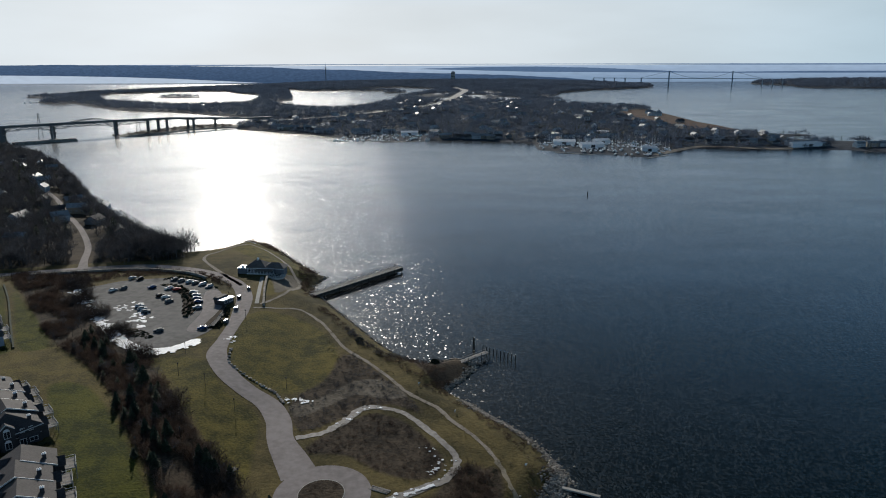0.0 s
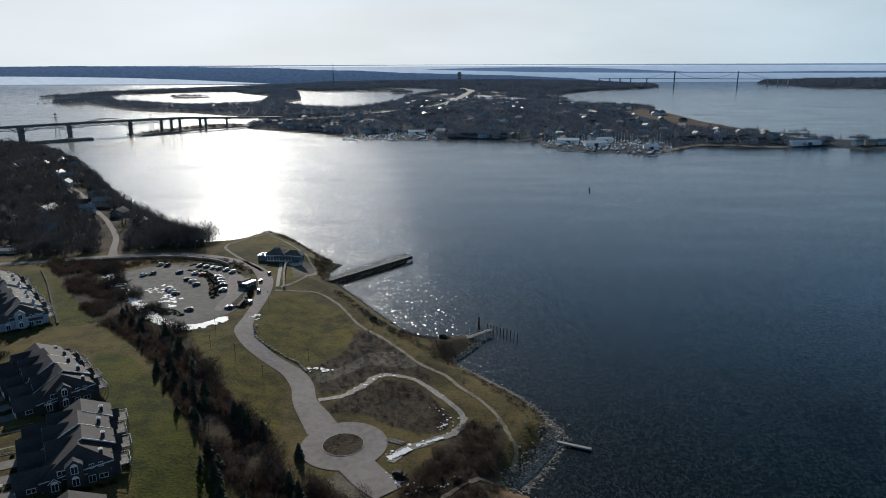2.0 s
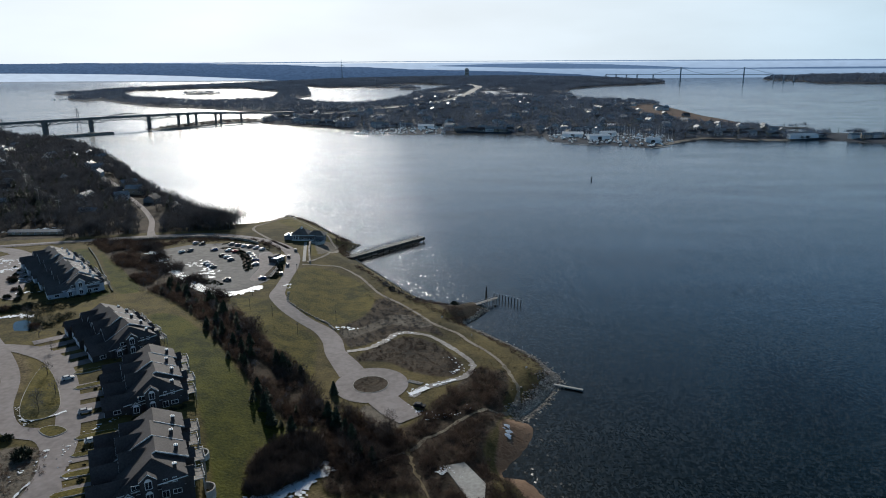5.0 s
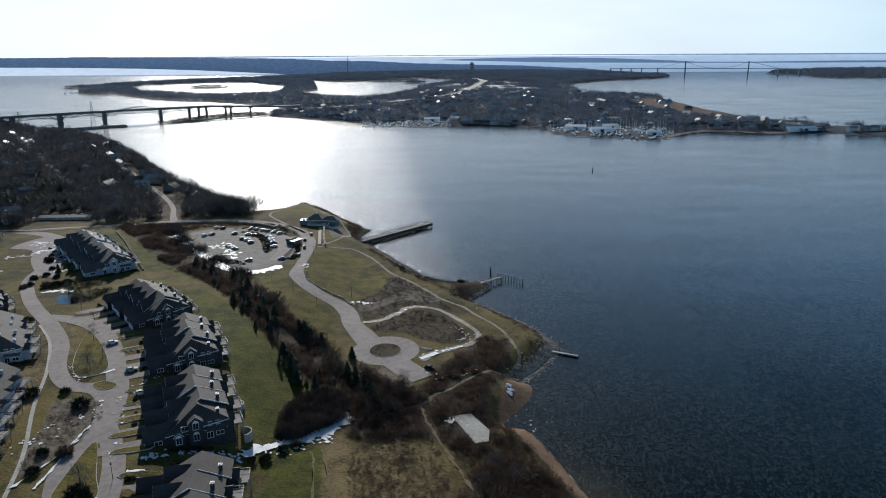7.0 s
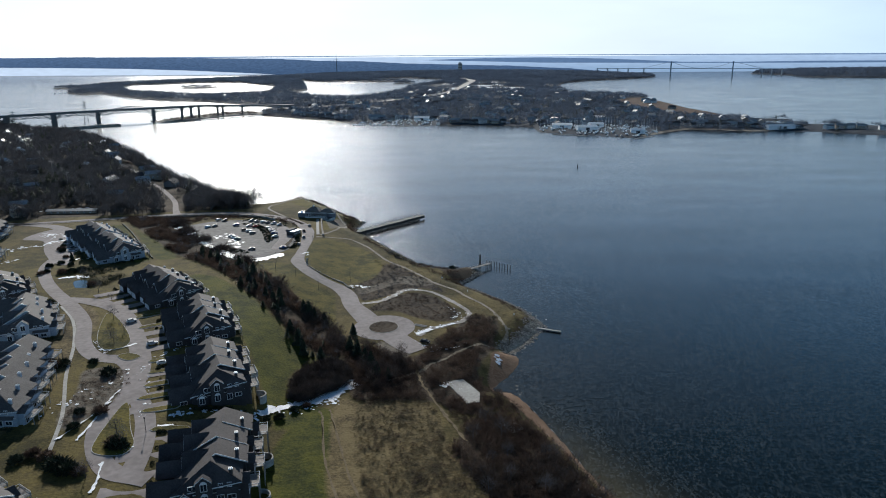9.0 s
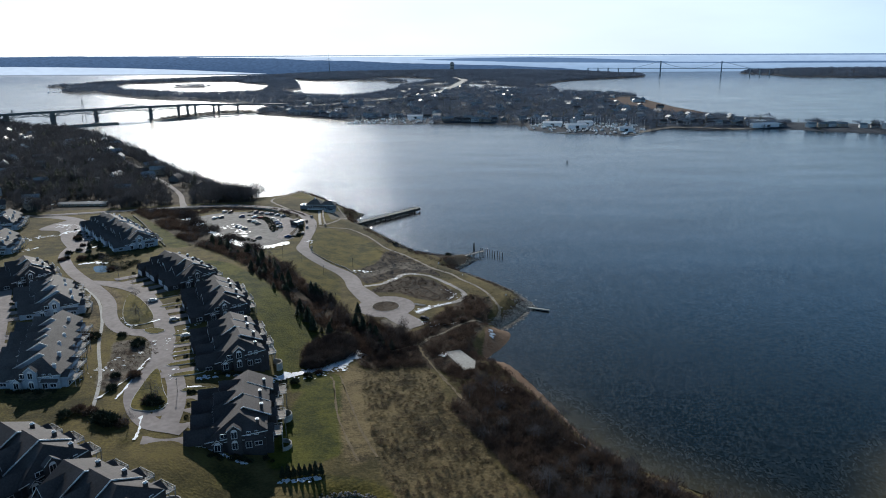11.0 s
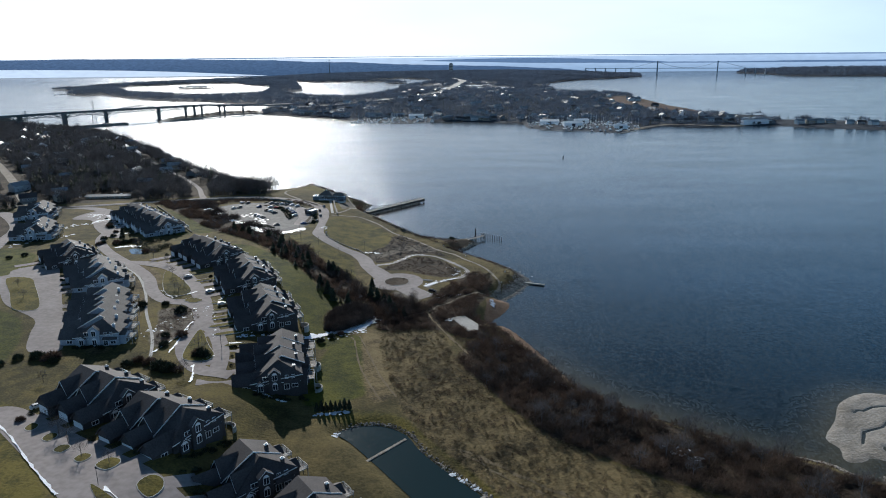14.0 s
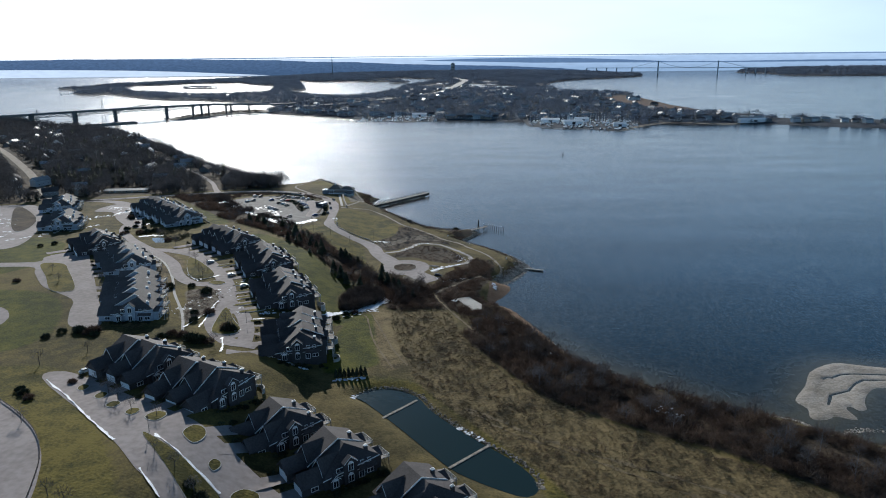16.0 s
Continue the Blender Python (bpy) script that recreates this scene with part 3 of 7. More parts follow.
lot = patch("parking_lot", [(-199, 364), (-181, 342), (-160, 314), (-143, 294), (-129, 281), (-121, 281), (-111, 296), (-107, 309), (-108, 330), (-117, 354), (-126, 369), (-144, 386), (-177, 383), (-191, 373)],
            ASPHALT_LOT, 0.14, "damp dark asphalt parking lot with patches of ice")
trail = ribbon("path", [(-96, 336), (-84, 340), (-74, 343), (-62, 330), (-54, 315), (-45, 296), (-32, 279), (-22, 264), (-14, 251), (-3, 239), (4, 227), (11, 217), (17, 203)], 1.6, GRAVEL,
               label="pale gravel shore path with two worn tracks", rag=0.15)
lot_lane = patch("lot_lane", [(-119, 305), (-120, 329), (-126, 350), (-128, 362), (-121, 362), (-114, 345), (-111, 332), (-112, 315), (-112, 303)], ASPHALT, 0.19, "pale asphalt lane past the kiosk")
village_lot = patch("street_lot", [(-294, 331), (-291, 354), (-279, 360), (-262, 338), (-243, 301), (-230, 270), (-242, 274), (-262, 300), (-277, 326)], ASPHALT, 0.18, "grey asphalt court with old snow")
restaurant_ramp = ribbon("path_ramp", [(-104.5, 388), (-100.5, 366), (-96, 342)], 2.0, CONCRETE, 0.3, "concrete ramp to the restaurant")
straw_path = ribbon("path_straw", [(-21, 149), (-18.5, 135), (-16.5, 126), (-13.5, 118), (-8.5, 104), (-4, 93), (0, 83)], 0.9, FIELD_EARTH, 0.16, "trodden straw-coloured path", rag=0.3)
field_track = ribbon("path_track", [(-6, 8), (2, 2), (16, -11), (27, -19), (41, -28), (53, -35), (80, -52)], 1.3, FIELD_EARTH, 0.07, "worn wheel track through the dry field", rag=0.4)
field_track_b = ribbon("path_track_two", [(-10, 9), (-4, 5), (8, -9), (22, -19), (37, -30), (46, -37), (70, -54)], 0.8, FIELD_EARTH, 0.07, "worn wheel track through the dry field", rag=0.4)
mown_track = ribbon("path_mown", [(-49, 105), (-48, 101), (-42, 81), (-36, 62), (-29, 45)], 0.7, FIELD_EARTH, 0.1, "faint mown track beside the field", rag=0.2)
mown_track_b = ribbon("path_mown_two", [(-53, 104), (-51, 99), (-46, 74), (-40, 56), (-35, 43)], 0.7, FIELD_EARTH, 0.1, "faint mown track beside the field", rag=0.2)
trail_low = ribbon("path_low", [(17, 203), (20, 190), (21, 179), (15, 166), (7, 164), (-1, 157), (-8, 148), (-14, 143), (-17, 137), (-30, 128)], 1.6, EARTH, label="narrow trodden path through brush", rag=0.2)
loop_path = ribbon("path_loop", [(-51, 217), (-42, 221), (-35, 230), (-29, 239), (-18, 237), (-11, 230), (-3, 218), (3, 207), (4, 199), (0, 192), (-7, 187), (-16, 181), (-20, 174)], [2.6, 2.6, 3.4, 3.4, 2.3, 2.2, 2.2, 2.4, 2.6, 2.8, 3.2, 4, 3.5],
                   PATH_ICY, label="icy gravel loop path", rag=0.25)
street = ribbon("street", [(-330, 376), (-290, 366), (-255, 330), (-245, 312), (-246, 288), (-240, 262), (-226, 238), (-209, 216), (-189, 194), (-172, 172), (-160, 148), (-148, 134), (-134, 130), (-124, 116), (-120, 98), (-121, 82), (-115, 66), (-104, 53), (-92, 50)],
                [7, 9, 14, 10, 7, 6.5, 6.5, 7, 7, 6.5, 6.5, 6.5, 8, 8.5, 7, 6, 6, 7, 7], ASPHALT, label="grey asphalt village street with kerbs")
wood_street = ribbon("street_woods", WOOD_STREET, [6, 4.5, 4, 4, 4, 4, 4], ASPHALT, label="narrow lane up into the woods")
hill_street = ribbon("street_hill", [(-330, 374), (-362, 392), (-429, 488), (-487, 568), (-609, 728), (-720, 860)], 8, GRAVEL, label="straight pale street through the wooded suburb")
knoll_path = ribbon("path_knoll", [(-112, 372), (-150, 425), (-146, 446), (-136, 462), (-122, 462), (-106, 440), (-92, 410), (-84, 392), (-84, 376), (-88, 356), (-94, 342)], 1.8, GRAVEL, label="pale gravel path round the knoll", rag=0.2)
lot = patch("street_lot_west", [(-400, 352), (-356, 357), (-322, 306), (-296, 246), (-291, 214), (-310, 212), (-345, 260), (-400, 330)], ASPHALT, 0.14, "grey asphalt court beside pale townhouses")
street_east = ribbon("street_east", [(-198, 205), (-180, 200), (-164, 189), (-150, 171), (-138, 150), (-128, 130), (-122, 112)], [5, 9, 8, 7.5, 7.5, 8, 8], ASPHALT, 0.16, "grey asphalt loop street before the garages")
street_turn = ribbon("street_turn", [(-119, 104), (-108, 86), (-101, 68), (-98, 52)], 6.5, ASPHALT, 0.16, "grey asphalt turning loop")
west_court = patch("street_court", [(-300, 166), (-255, 168), (-243, 154), (-225, 130), (-200, 110), (-192, 92), (-182, 73), (-169, 75), (-190, 116), (-218, 168), (-239, 202), (-256, 190), (-256, 178), (-300, 176)], ASPHALT, 0.14,
                   "grey asphalt courtyard before pale townhouses")
far_street = ribbon("street_curve", [(-330, 60), (-250, 95), (-222, 82), (-225, 50), (-190, 8), (-160, -18), (-143, -36), (-133, -52), (-126, -75), (-122, -120)], [10, 14, 12, 12, 14, 15, 13, 11, 10, 10], ASPHALT,
                    label="wide curving asphalt street with a metal guard rail")
south_street = patch("street_south", [(-164, 17), (-158, 23), (-139, 11), (-122, -1), (-105, -12), (-88, -22), (-73, -34), (-58, -48), (-40, -72), (-70, -90), (-91, -58), (-102, -47), (-115, -32), (-132, -15)], ASPHALT, 0.14,
                     "grey asphalt street before dark townhouse garages")


# ---------- far shore ----------
FAR = [(-440, 1500), (-410, 1415), (-345, 1375), (-290, 1330), (-245, 1310), (-205, 1270), (-160, 1250), (-110, 1220), (-80, 1195), (-35, 1205), (15, 1205), (60, 1195), (110, 1175), (145, 1150), (145, 1065), (205, 1030),
       (255, 1000), (270, 975), (300, 995), (350, 1050), (385, 1080), (415, 1090), (435, 1060), (525, 1070), (605, 1055), (640, 1020), (760, 960), (1000, 900), (1500, 830)]
FAR += [(1500, 960), (1000, 1040), (725, 1160), (670, 1175), (615, 1195), (590, 1240), (670, 1272), (660, 1285), (620, 1295), (590, 1320), (575, 1385), (570, 1480), (560, 1580), (565, 1715), (565, 1845), (570, 1955),
        (580, 2060), (525, 2110), (455, 2165), (405, 2385), (415, 2695), (480, 2975), (555, 3140), (690, 3315), (850, 3435), (995, 3570), (1080, 3700), (1150, 4000), (900, 4300), (600, 4700)]
FAR += [(-700, 4700), (-880, 4450), (-1000, 4050), (-1090, 3900), (-1230, 3740), (-1400, 3470), (-1555, 3125), (-1570, 2920), (-1640, 2800), (-1445, 2645), (-1340, 2565), (-1420, 2530), (-1350, 2390), (-1230, 2285), (-1210, 2350), (-1055, 2165),
        (-910, 2005), (-800, 1930), (-715, 1905), (-630, 1840), (-485, 1720), (-430, 1640)]
FAR = np.array(FAR, float)
FAR_POND = np.array([(-1345, 2810), (-1160, 2480), (-1015, 2370), (-870, 2250), (-770, 2215), (-685, 2265), (-635, 2345), (-680, 2600), (-725, 2860), (-880, 3075), (-980, 3260), (-1110, 3270), (-1220, 3215), (-1300, 3110), (-1405, 3060)], float)
FAR_POND_B = np.array([(-565, 2345), (-505, 2245), (-400, 2085), (-325, 2035), (-265, 2055), (-230, 2185), (-180, 2455), (-175, 2780), (-95, 3020), (-10, 3370), (-70, 3590), (-250, 3765), (-380, 3615), (-485, 3345), (-605, 3290), (-745, 3480), (-575, 2760), (-525, 2515)], float)
EAST_SHORE = np.array([(1760, 4150), (1820, 3800), (1770, 3480), (2250, 3380), (3600, 3300), (3600, 4600), (2000, 4600)], float)


def far_height(x, y):
    d = np.maximum(signed(FAR, x, y), signed(EAST_SHORE, x, y))
    d = np.minimum(d, np.minimum(-signed(FAR_POND, x, y), -signed(FAR_POND_B, x, y)))
    for cx, cy, rx, ry in ((-1010, 2760, 85, 60), (-330, 3330, 140, 40), (-210, 3120, 60, 40)):
        d = np.maximum(d, (1 - np.hypot((x - cx) / rx, (y - cy) / ry)) * min(rx, ry))
    top = 4 + 8 * step(60, 400, d) + 7 * step(2600, 3600, y) * step(-700, 0, x) * step(30, 300, d)
    return np.where(d > 0, np.minimum(top, 0.3 + 0.1 * d), np.maximum(0.15 * d, -3))


MARINA_A = [(150, 1148), (150, 1068), (205, 1036), (255, 1006), (270, 982), (300, 1000), (345, 1052), (330, 1110), (230, 1140)]
MARINA_B = [(-170, 1258), (-80, 1203), (-25, 1213), (-30, 1262)]
FAR_HIGHWAY = [(55, 3505), (95, 3115), (70, 2805), (10, 2270), (-40, 2035), (-120, 1800), (-260, 1640), (-400, 1560)]
FAR_AVENUE = [(-120, 1760), (-35, 1900), (95, 2140), (185, 2450)]
clear_rng = np.random.default_rng(7)
FAR_CLEAR = [(clear_rng.uniform(-380, 520), clear_rng.uniform(1180, 2300), clear_rng.uniform(14, 30), i % 2) for i in range(26)]
FAR_CLEAR += [(clear_rng.uniform(-50, 420), clear_rng.uniform(2150, 2900), clear_rng.uniform(25, 60), i % 2) for i in range(22)]


def far_open(x, y, kind):
    """Openings in the far woods: lawns (0) and fields with old snow (1)."""
    w = np.zeros_like(np.asarray(x, float))
    for cx, cy, r, k in FAR_CLEAR:
        if k == kind:
            w = np.maximum(w, np.clip((r - np.hypot(x - cx, (y - cy) * 0.7)) / 12, 0, 1))
    return w


MARSH = [(562, 1930), (563, 1715), (557, 1580), (567, 1480), (572, 1385), (587, 1320), (560, 1290), (480, 1330), (440, 1450), (420, 1600), (430, 1760), (500, 1900)]
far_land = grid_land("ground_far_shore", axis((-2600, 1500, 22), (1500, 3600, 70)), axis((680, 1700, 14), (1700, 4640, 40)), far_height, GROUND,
                     {"hazy_floor": lambda X, Y: 1 + 0 * X, "silt": zone_of([MARINA_A, MARINA_B], 20), "lawn": lambda X, Y: far_open(X, Y, 0), "snowy": lambda X, Y: far_open(X, Y, 1), "marsh": zone_of([MARSH], 20)})
def bar_height(X, Y):
    """A low rim round a wet flat with two winding runnels."""
    d = signed(SAND_BAR, X, Y)
    flat = 0.12 + 0.03 * np.sin(0.5 * Y + 1.6 * np.sin(X * 0.16)) + 0.2 * np.exp(-((d - 3.0) / 2.2) ** 2)
    for line in RUNNELS:
        flat = flat - 0.3 * np.exp(-(away(line, X, Y, False) / 0.55) ** 2)
    return np.where(d < 0, d * 0.06, np.minimum(0.25 * d, flat))


bar = grid_land("ground_sand_bar", np.arange(112, 215, 0.5), np.arange(-4, 62, 0.5), bar_height, GROUND, {"silt": lambda X, Y: 1 + 0 * X})
tagged(bar, "pale tidal sand bar with curved ripples")

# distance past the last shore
# the strip of sea glows; the sun's glare is its sunlit colour
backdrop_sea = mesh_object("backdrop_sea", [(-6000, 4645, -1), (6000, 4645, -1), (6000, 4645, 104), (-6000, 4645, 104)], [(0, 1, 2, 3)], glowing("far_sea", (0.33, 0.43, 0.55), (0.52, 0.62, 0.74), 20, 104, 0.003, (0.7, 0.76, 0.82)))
tagged(backdrop_sea, "far water to the horizon with painted pale glare", kind="structure")


def ridge(name, y, crest, foot, rough, mat, seed):
    """A far ridge line: a low hill with an uneven crest; crest and foot give heights along x."""
    xs = np.linspace(crest[0][0], crest[0][-1], 420)
    n = len(xs)
    low = np.interp(xs, *foot)
    top = [max(float(np.interp(x, *crest)) + rough * noise.fractal((x * 0.012, seed, 0), 0.8, 2.0, 5), q + 0.3) for x, q in zip(xs, low)]
    verts = [(x, y, q) for x, q in zip(xs, low)] + [(x, y, t) for x, t in zip(xs, top)] + [(x, y + 2, q) for x, q in zip(xs, low)]
    faces = [(i, i + 1, n + i + 1, n + i) for i in range(n - 1)] + [(n + i, n + i + 1, 2 * n + i + 1, 2 * n + i) for i in range(n - 1)]
    return tagged(mesh_object(name, verts, faces, mat), kind="structure")


# blue haze is put into the glowing colours of these ridges
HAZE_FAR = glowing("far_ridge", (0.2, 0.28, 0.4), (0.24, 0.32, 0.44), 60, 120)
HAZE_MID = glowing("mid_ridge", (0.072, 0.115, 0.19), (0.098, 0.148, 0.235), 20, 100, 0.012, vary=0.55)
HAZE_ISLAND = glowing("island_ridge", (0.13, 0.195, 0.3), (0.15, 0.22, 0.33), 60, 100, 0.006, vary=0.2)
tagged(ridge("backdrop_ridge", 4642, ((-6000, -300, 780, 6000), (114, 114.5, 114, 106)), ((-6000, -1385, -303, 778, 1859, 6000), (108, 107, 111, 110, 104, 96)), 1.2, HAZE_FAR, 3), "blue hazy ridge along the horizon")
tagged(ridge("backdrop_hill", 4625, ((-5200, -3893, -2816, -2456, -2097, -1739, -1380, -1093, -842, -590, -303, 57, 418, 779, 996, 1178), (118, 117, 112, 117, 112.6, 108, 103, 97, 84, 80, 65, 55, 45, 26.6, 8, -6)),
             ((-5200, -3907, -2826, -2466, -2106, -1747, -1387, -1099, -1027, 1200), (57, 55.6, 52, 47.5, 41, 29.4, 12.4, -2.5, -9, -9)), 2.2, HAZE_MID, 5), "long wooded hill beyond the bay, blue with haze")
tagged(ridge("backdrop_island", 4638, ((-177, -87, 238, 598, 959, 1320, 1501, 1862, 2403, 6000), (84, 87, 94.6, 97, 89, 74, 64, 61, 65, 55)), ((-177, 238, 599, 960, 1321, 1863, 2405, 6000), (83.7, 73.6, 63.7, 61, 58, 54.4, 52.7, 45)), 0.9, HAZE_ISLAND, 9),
       "low island beyond the bay, blue with haze")


# ---------- plants ----------
def twig_cloud(rng, count, rx, rz, base, length, width):
    """A bare crown: many thin slivers that point outwards and up."""
    v, f = [], []
    for _ in range(count):
        d = rng.normal(size=3)
        d[2] = abs(d[2]) * 0.8
        d /= np.linalg.norm(d)
        r = rng.uniform(0.25, 1) ** 0.6
        p = np.array([d[0] * rx * r, d[1] * rx * r, base + d[2] * rz * r])
        way = d * 0.6 + rng.normal(size=3) * 0.5 + (0, 0, 0.5)
        way /= np.linalg.norm(way)
        side = np.cross(way, rng.normal(size=3))
        side /= np.linalg.norm(side)
        l, w = length * rng.uniform(0.6, 1.3), width * rng.uniform(0.6, 1.4)
        k = len(v)
        v += [p - side * w, p + side * w, p + way * l]
        f.append((k, k + 1, k + 2))
    return v, f


def trunk(v, f, r, h, lean=(0, 0), sides=5):
    k = len(v)
    for z, s in ((0, 1.0), (h * 0.5, 0.7), (h, 0.2)):
        for i in range(sides):
            a = 2 * math.pi * i / sides
            v.append(np.array([math.cos(a) * r * s + lean[0] * z, math.sin(a) * r * s + lean[1] * z, z - 0.3 * (z == 0)]))
    for lev in range(2):
        for i in range(sides):
            a, b = k + lev * sides + i, k + lev * sides + (i + 1) % sides
            f += [(a, b, b + sides), (a, b + sides, a + sides)]


def limb(v, f, a, b, r):
    a, b = np.array(a, float), np.array(b, float)
    w = b - a
    s = np.cross(w, (0.3, 0.5, 0.8))
    s /= np.linalg.norm(s)
    t = np.cross(w / np.linalg.norm(w), s)
    k = len(v)
    for p, q in ((a, r), (b, r * 0.3)):
        for c, d in ((1, 0), (-0.5, 0.87), (-0.5, -0.87)):
            v.append(p + (s * c + t * d) * q)
    for i in range(3):
        j = (i + 1) % 3
        f += [(k + i, k + j, k + 3 + j), (k + i, k + 3 + j, k + 3 + i)]


def bare_tree_arrays(seed, h=10.0, twigs=90, width=0.14):
    rng = np.random.default_rng(seed)
    v, f = [], []
    trunk(v, f, h * 0.022, h * 0.75)
    for i in range(6):
        a, z = rng.uniform(0, 6.28), h * rng.uniform(0.25, 0.55)
        l = h * rng.uniform(0.25, 0.38)
        limb(v, f, (0, 0, z), (math.cos(a) * l * 0.8, math.sin(a) * l * 0.8, z + l * 0.8), h * 0.01)
    tv, tf = twig_cloud(rng, twigs, h * 0.36, h * 0.5, h * 0.42, h * 0.17, width)
    k = len(v)
    return np.array(v + tv), np.array(f + [(a + k, b + k, c + k) for a, b, c in tf])


def shrub_arrays(seed, h=2.2, twigs=85, width=0.055):
    rng = np.random.default_rng(seed)
    v, f = twig_cloud(rng, twigs, h * 0.75, h * 0.75, 0.05, h * 0.45, width)
    return np.array(v), np.array(f)


def conifer_arrays(seed, h=7.0, r=1.7, tiers=9, per=11):
    rng = np.random.default_rng(seed)
    v, f = [], []
    trunk(v, f, h * 0.02, h * 0.9)
    for t in range(tiers):
        z = h * (0.1 + 0.86 * t / tiers)
        rr = r * (1 - t / tiers) ** 0.8 + 0.15
        for i in range(per):
            a = rng.uniform(0, 6.28)
            l = rr * rng.uniform(0.7, 1.15)
            c, s = math.cos(a), math.sin(a)
            w = 0.32 * rr + 0.12
            zz = z + rng.uniform(-0.3, 0.3)
            k = len(v)
            v += [np.array((0, 0, zz + 0.5 * rr * 0.6)), np.array((c * l - s * w, s * l + c * w, zz - 0.15)), np.array((c * l + s * w, s * l - c * w, zz - 0.25)), np.array((c * l * 1.1, s * l * 1.1, zz + 0.1))]
            f += [(k, k + 1, k + 3), (k, k + 3, k + 2)]
    return np.array(v), np.array(f)


def scatter(name, spots, kinds, mat, zf, label, size=(0.75, 1.25), seed=1, category=""):
    """Many plants joined into one stand."""
    rng = np.random.default_rng(seed)
    V, F, k = [], [], 0
    z = zf(spots[:, 0], spots[:, 1])
    for (x, y), g in zip(spots, z):
        v, f = kinds[rng.integers(len(kinds))]
        a, s = rng.uniform(0, 6.28), rng.uniform(*size)
        c, d = math.cos(a) * s, math.sin(a) * s
        w = np.column_stack((v[:, 0] * c - v[:, 1] * d + x, v[:, 0] * d + v[:, 1] * c + y, v[:, 2] * s * rng.uniform(0.85, 1.15) + g))
        V.append(w), F.append(f + k)
        k += len(v)
    ob = big_mesh(name, np.vstack(V), np.vstack(F), mat)
    return tagged(ob, label, category, kind="stuff")


def spots_in(poly, spacing, seed, keep=None, smoothed=True):
    rng = np.random.default_rng(seed)
    p = smooth(poly, 3) if smoothed else np.array(poly, float)
    lo, hi = p.min(0), p.max(0)
    n = int((hi[0] - lo[0]) * (hi[1] - lo[1]) / spacing ** 2)
    q = rng.uniform(lo, hi, (n, 2))
    ok = inside(p, q[:, 0], q[:, 1])
    if keep is not None:
        ok &= keep(q[:, 0], q[:, 1])
    return q[ok]


TREES = [bare_tree_arrays(s, h, 150, 0.1) for s, h in ((1, 9), (2, 11), (3, 10), (4, 12), (5, 8))]
FAR_TREES = []
for s, h in ((11, 9), (12, 11), (13, 8)):
    tv, tf = twig_cloud(np.random.default_rng(s), 42, h * 0.45, h * 0.62, h * 0.2, h * 0.2, 0.4)
    FAR_TREES.append((np.array(tv), np.array(tf)))
SHRUBS = [shrub_arrays(s, h) for s, h in ((21, 2.0), (22, 2.6), (23, 1.6), (24, 3.2))]
HEDGE_BITS = [shrub_arrays(s, 1.5, 130, 0.12) for s in (25, 26)]
CONIFERS = [conifer_arrays(s, h, r) for s, h, r in ((31, 7, 1.7), (32, 9, 2.2), (33, 5.5, 1.6))]
HORIZON_TREES = []
for s, h in ((14, 10), (15, 12)):
    tv, tf = twig_cloud(np.random.default_rng(s), 14, h * 0.5, h * 0.55, h * 0.15, h * 0.3, 1.3)
    HORIZON_TREES.append((np.array(tv), np.array(tf)))
FAR_CONIFERS = [conifer_arrays(s, h, 2.6, 5, 6) for s, h in ((34, 10), (35, 12))]

HILL_STREET = [(-330, 374), (-362, 392), (-429, 488), (-487, 568), (-609, 728), (-720, 860)]


YARDS = ((-310, 424, 13), (-294, 548, 12), (-264, 528, 11), (-335, 610, 13), (-256, 491, 9), (-232, 470, 8), (-350, 500, 10), (-410, 560, 12), (-450, 520, 12), (-390, 420, 14), (-480, 640, 14))


def yards(x, y):
    ok = np.ones(len(x), bool)
    for cx, cy, r in YARDS:
        ok &= np.hypot(x - cx, y - cy) > r
    return ok


HILL_HOMES = [(-352, 426, 20), (-317, 566, 35), (-333, 634, 120), (-455, 560, 30), (-404, 505, 60), (-384, 495, 20), (-604, 775, 10), (-620, 765, 100), (-695, 945, 20), (-640, 940, 30), (-540, 905, 25), (-500, 890, 15), (-455, 815, 25), (-585, 900, 10)]
STORE = (-303, 415)


def home_plots(x, y):
    """Clear of the hillside homes and of the yards before them."""
    ok = (np.abs(x - STORE[0] - 2) > 24) | (y < STORE[1] - 26) | (y > STORE[1] + 11)
    for hx, hy, _ in HILL_HOMES:
        ok &= np.hypot((x - hx - 2) / 7, (y - hy + 6) / 13) > 1
    return ok


def off_street(x, y):
    return (x > -900) & (height(x, y) > 0.4) & (away(WOOD_STREET, x, y, False) > 8) & (away(HILL_STREET, x, y, False) > 13) & yards(x, y) & home_plots(x, y)


STRAW_PATH = [(-21, 149), (-18.5, 135), (-16.5, 126), (-13.5, 118), (-8.5, 104), (-4, 93), (0, 83)]
LOW_PATH = [(17, 203), (20, 190), (21, 179), (15, 166), (7, 164), (-1, 157), (-8, 148), (-14, 143), (-17, 137), (-30, 128)]


def patchy(x, y, scale=0.06, level=-0.1):
    return np.array([noise.noise((a * scale, b * scale, 3.3)) > level for a, b in zip(x, y)])


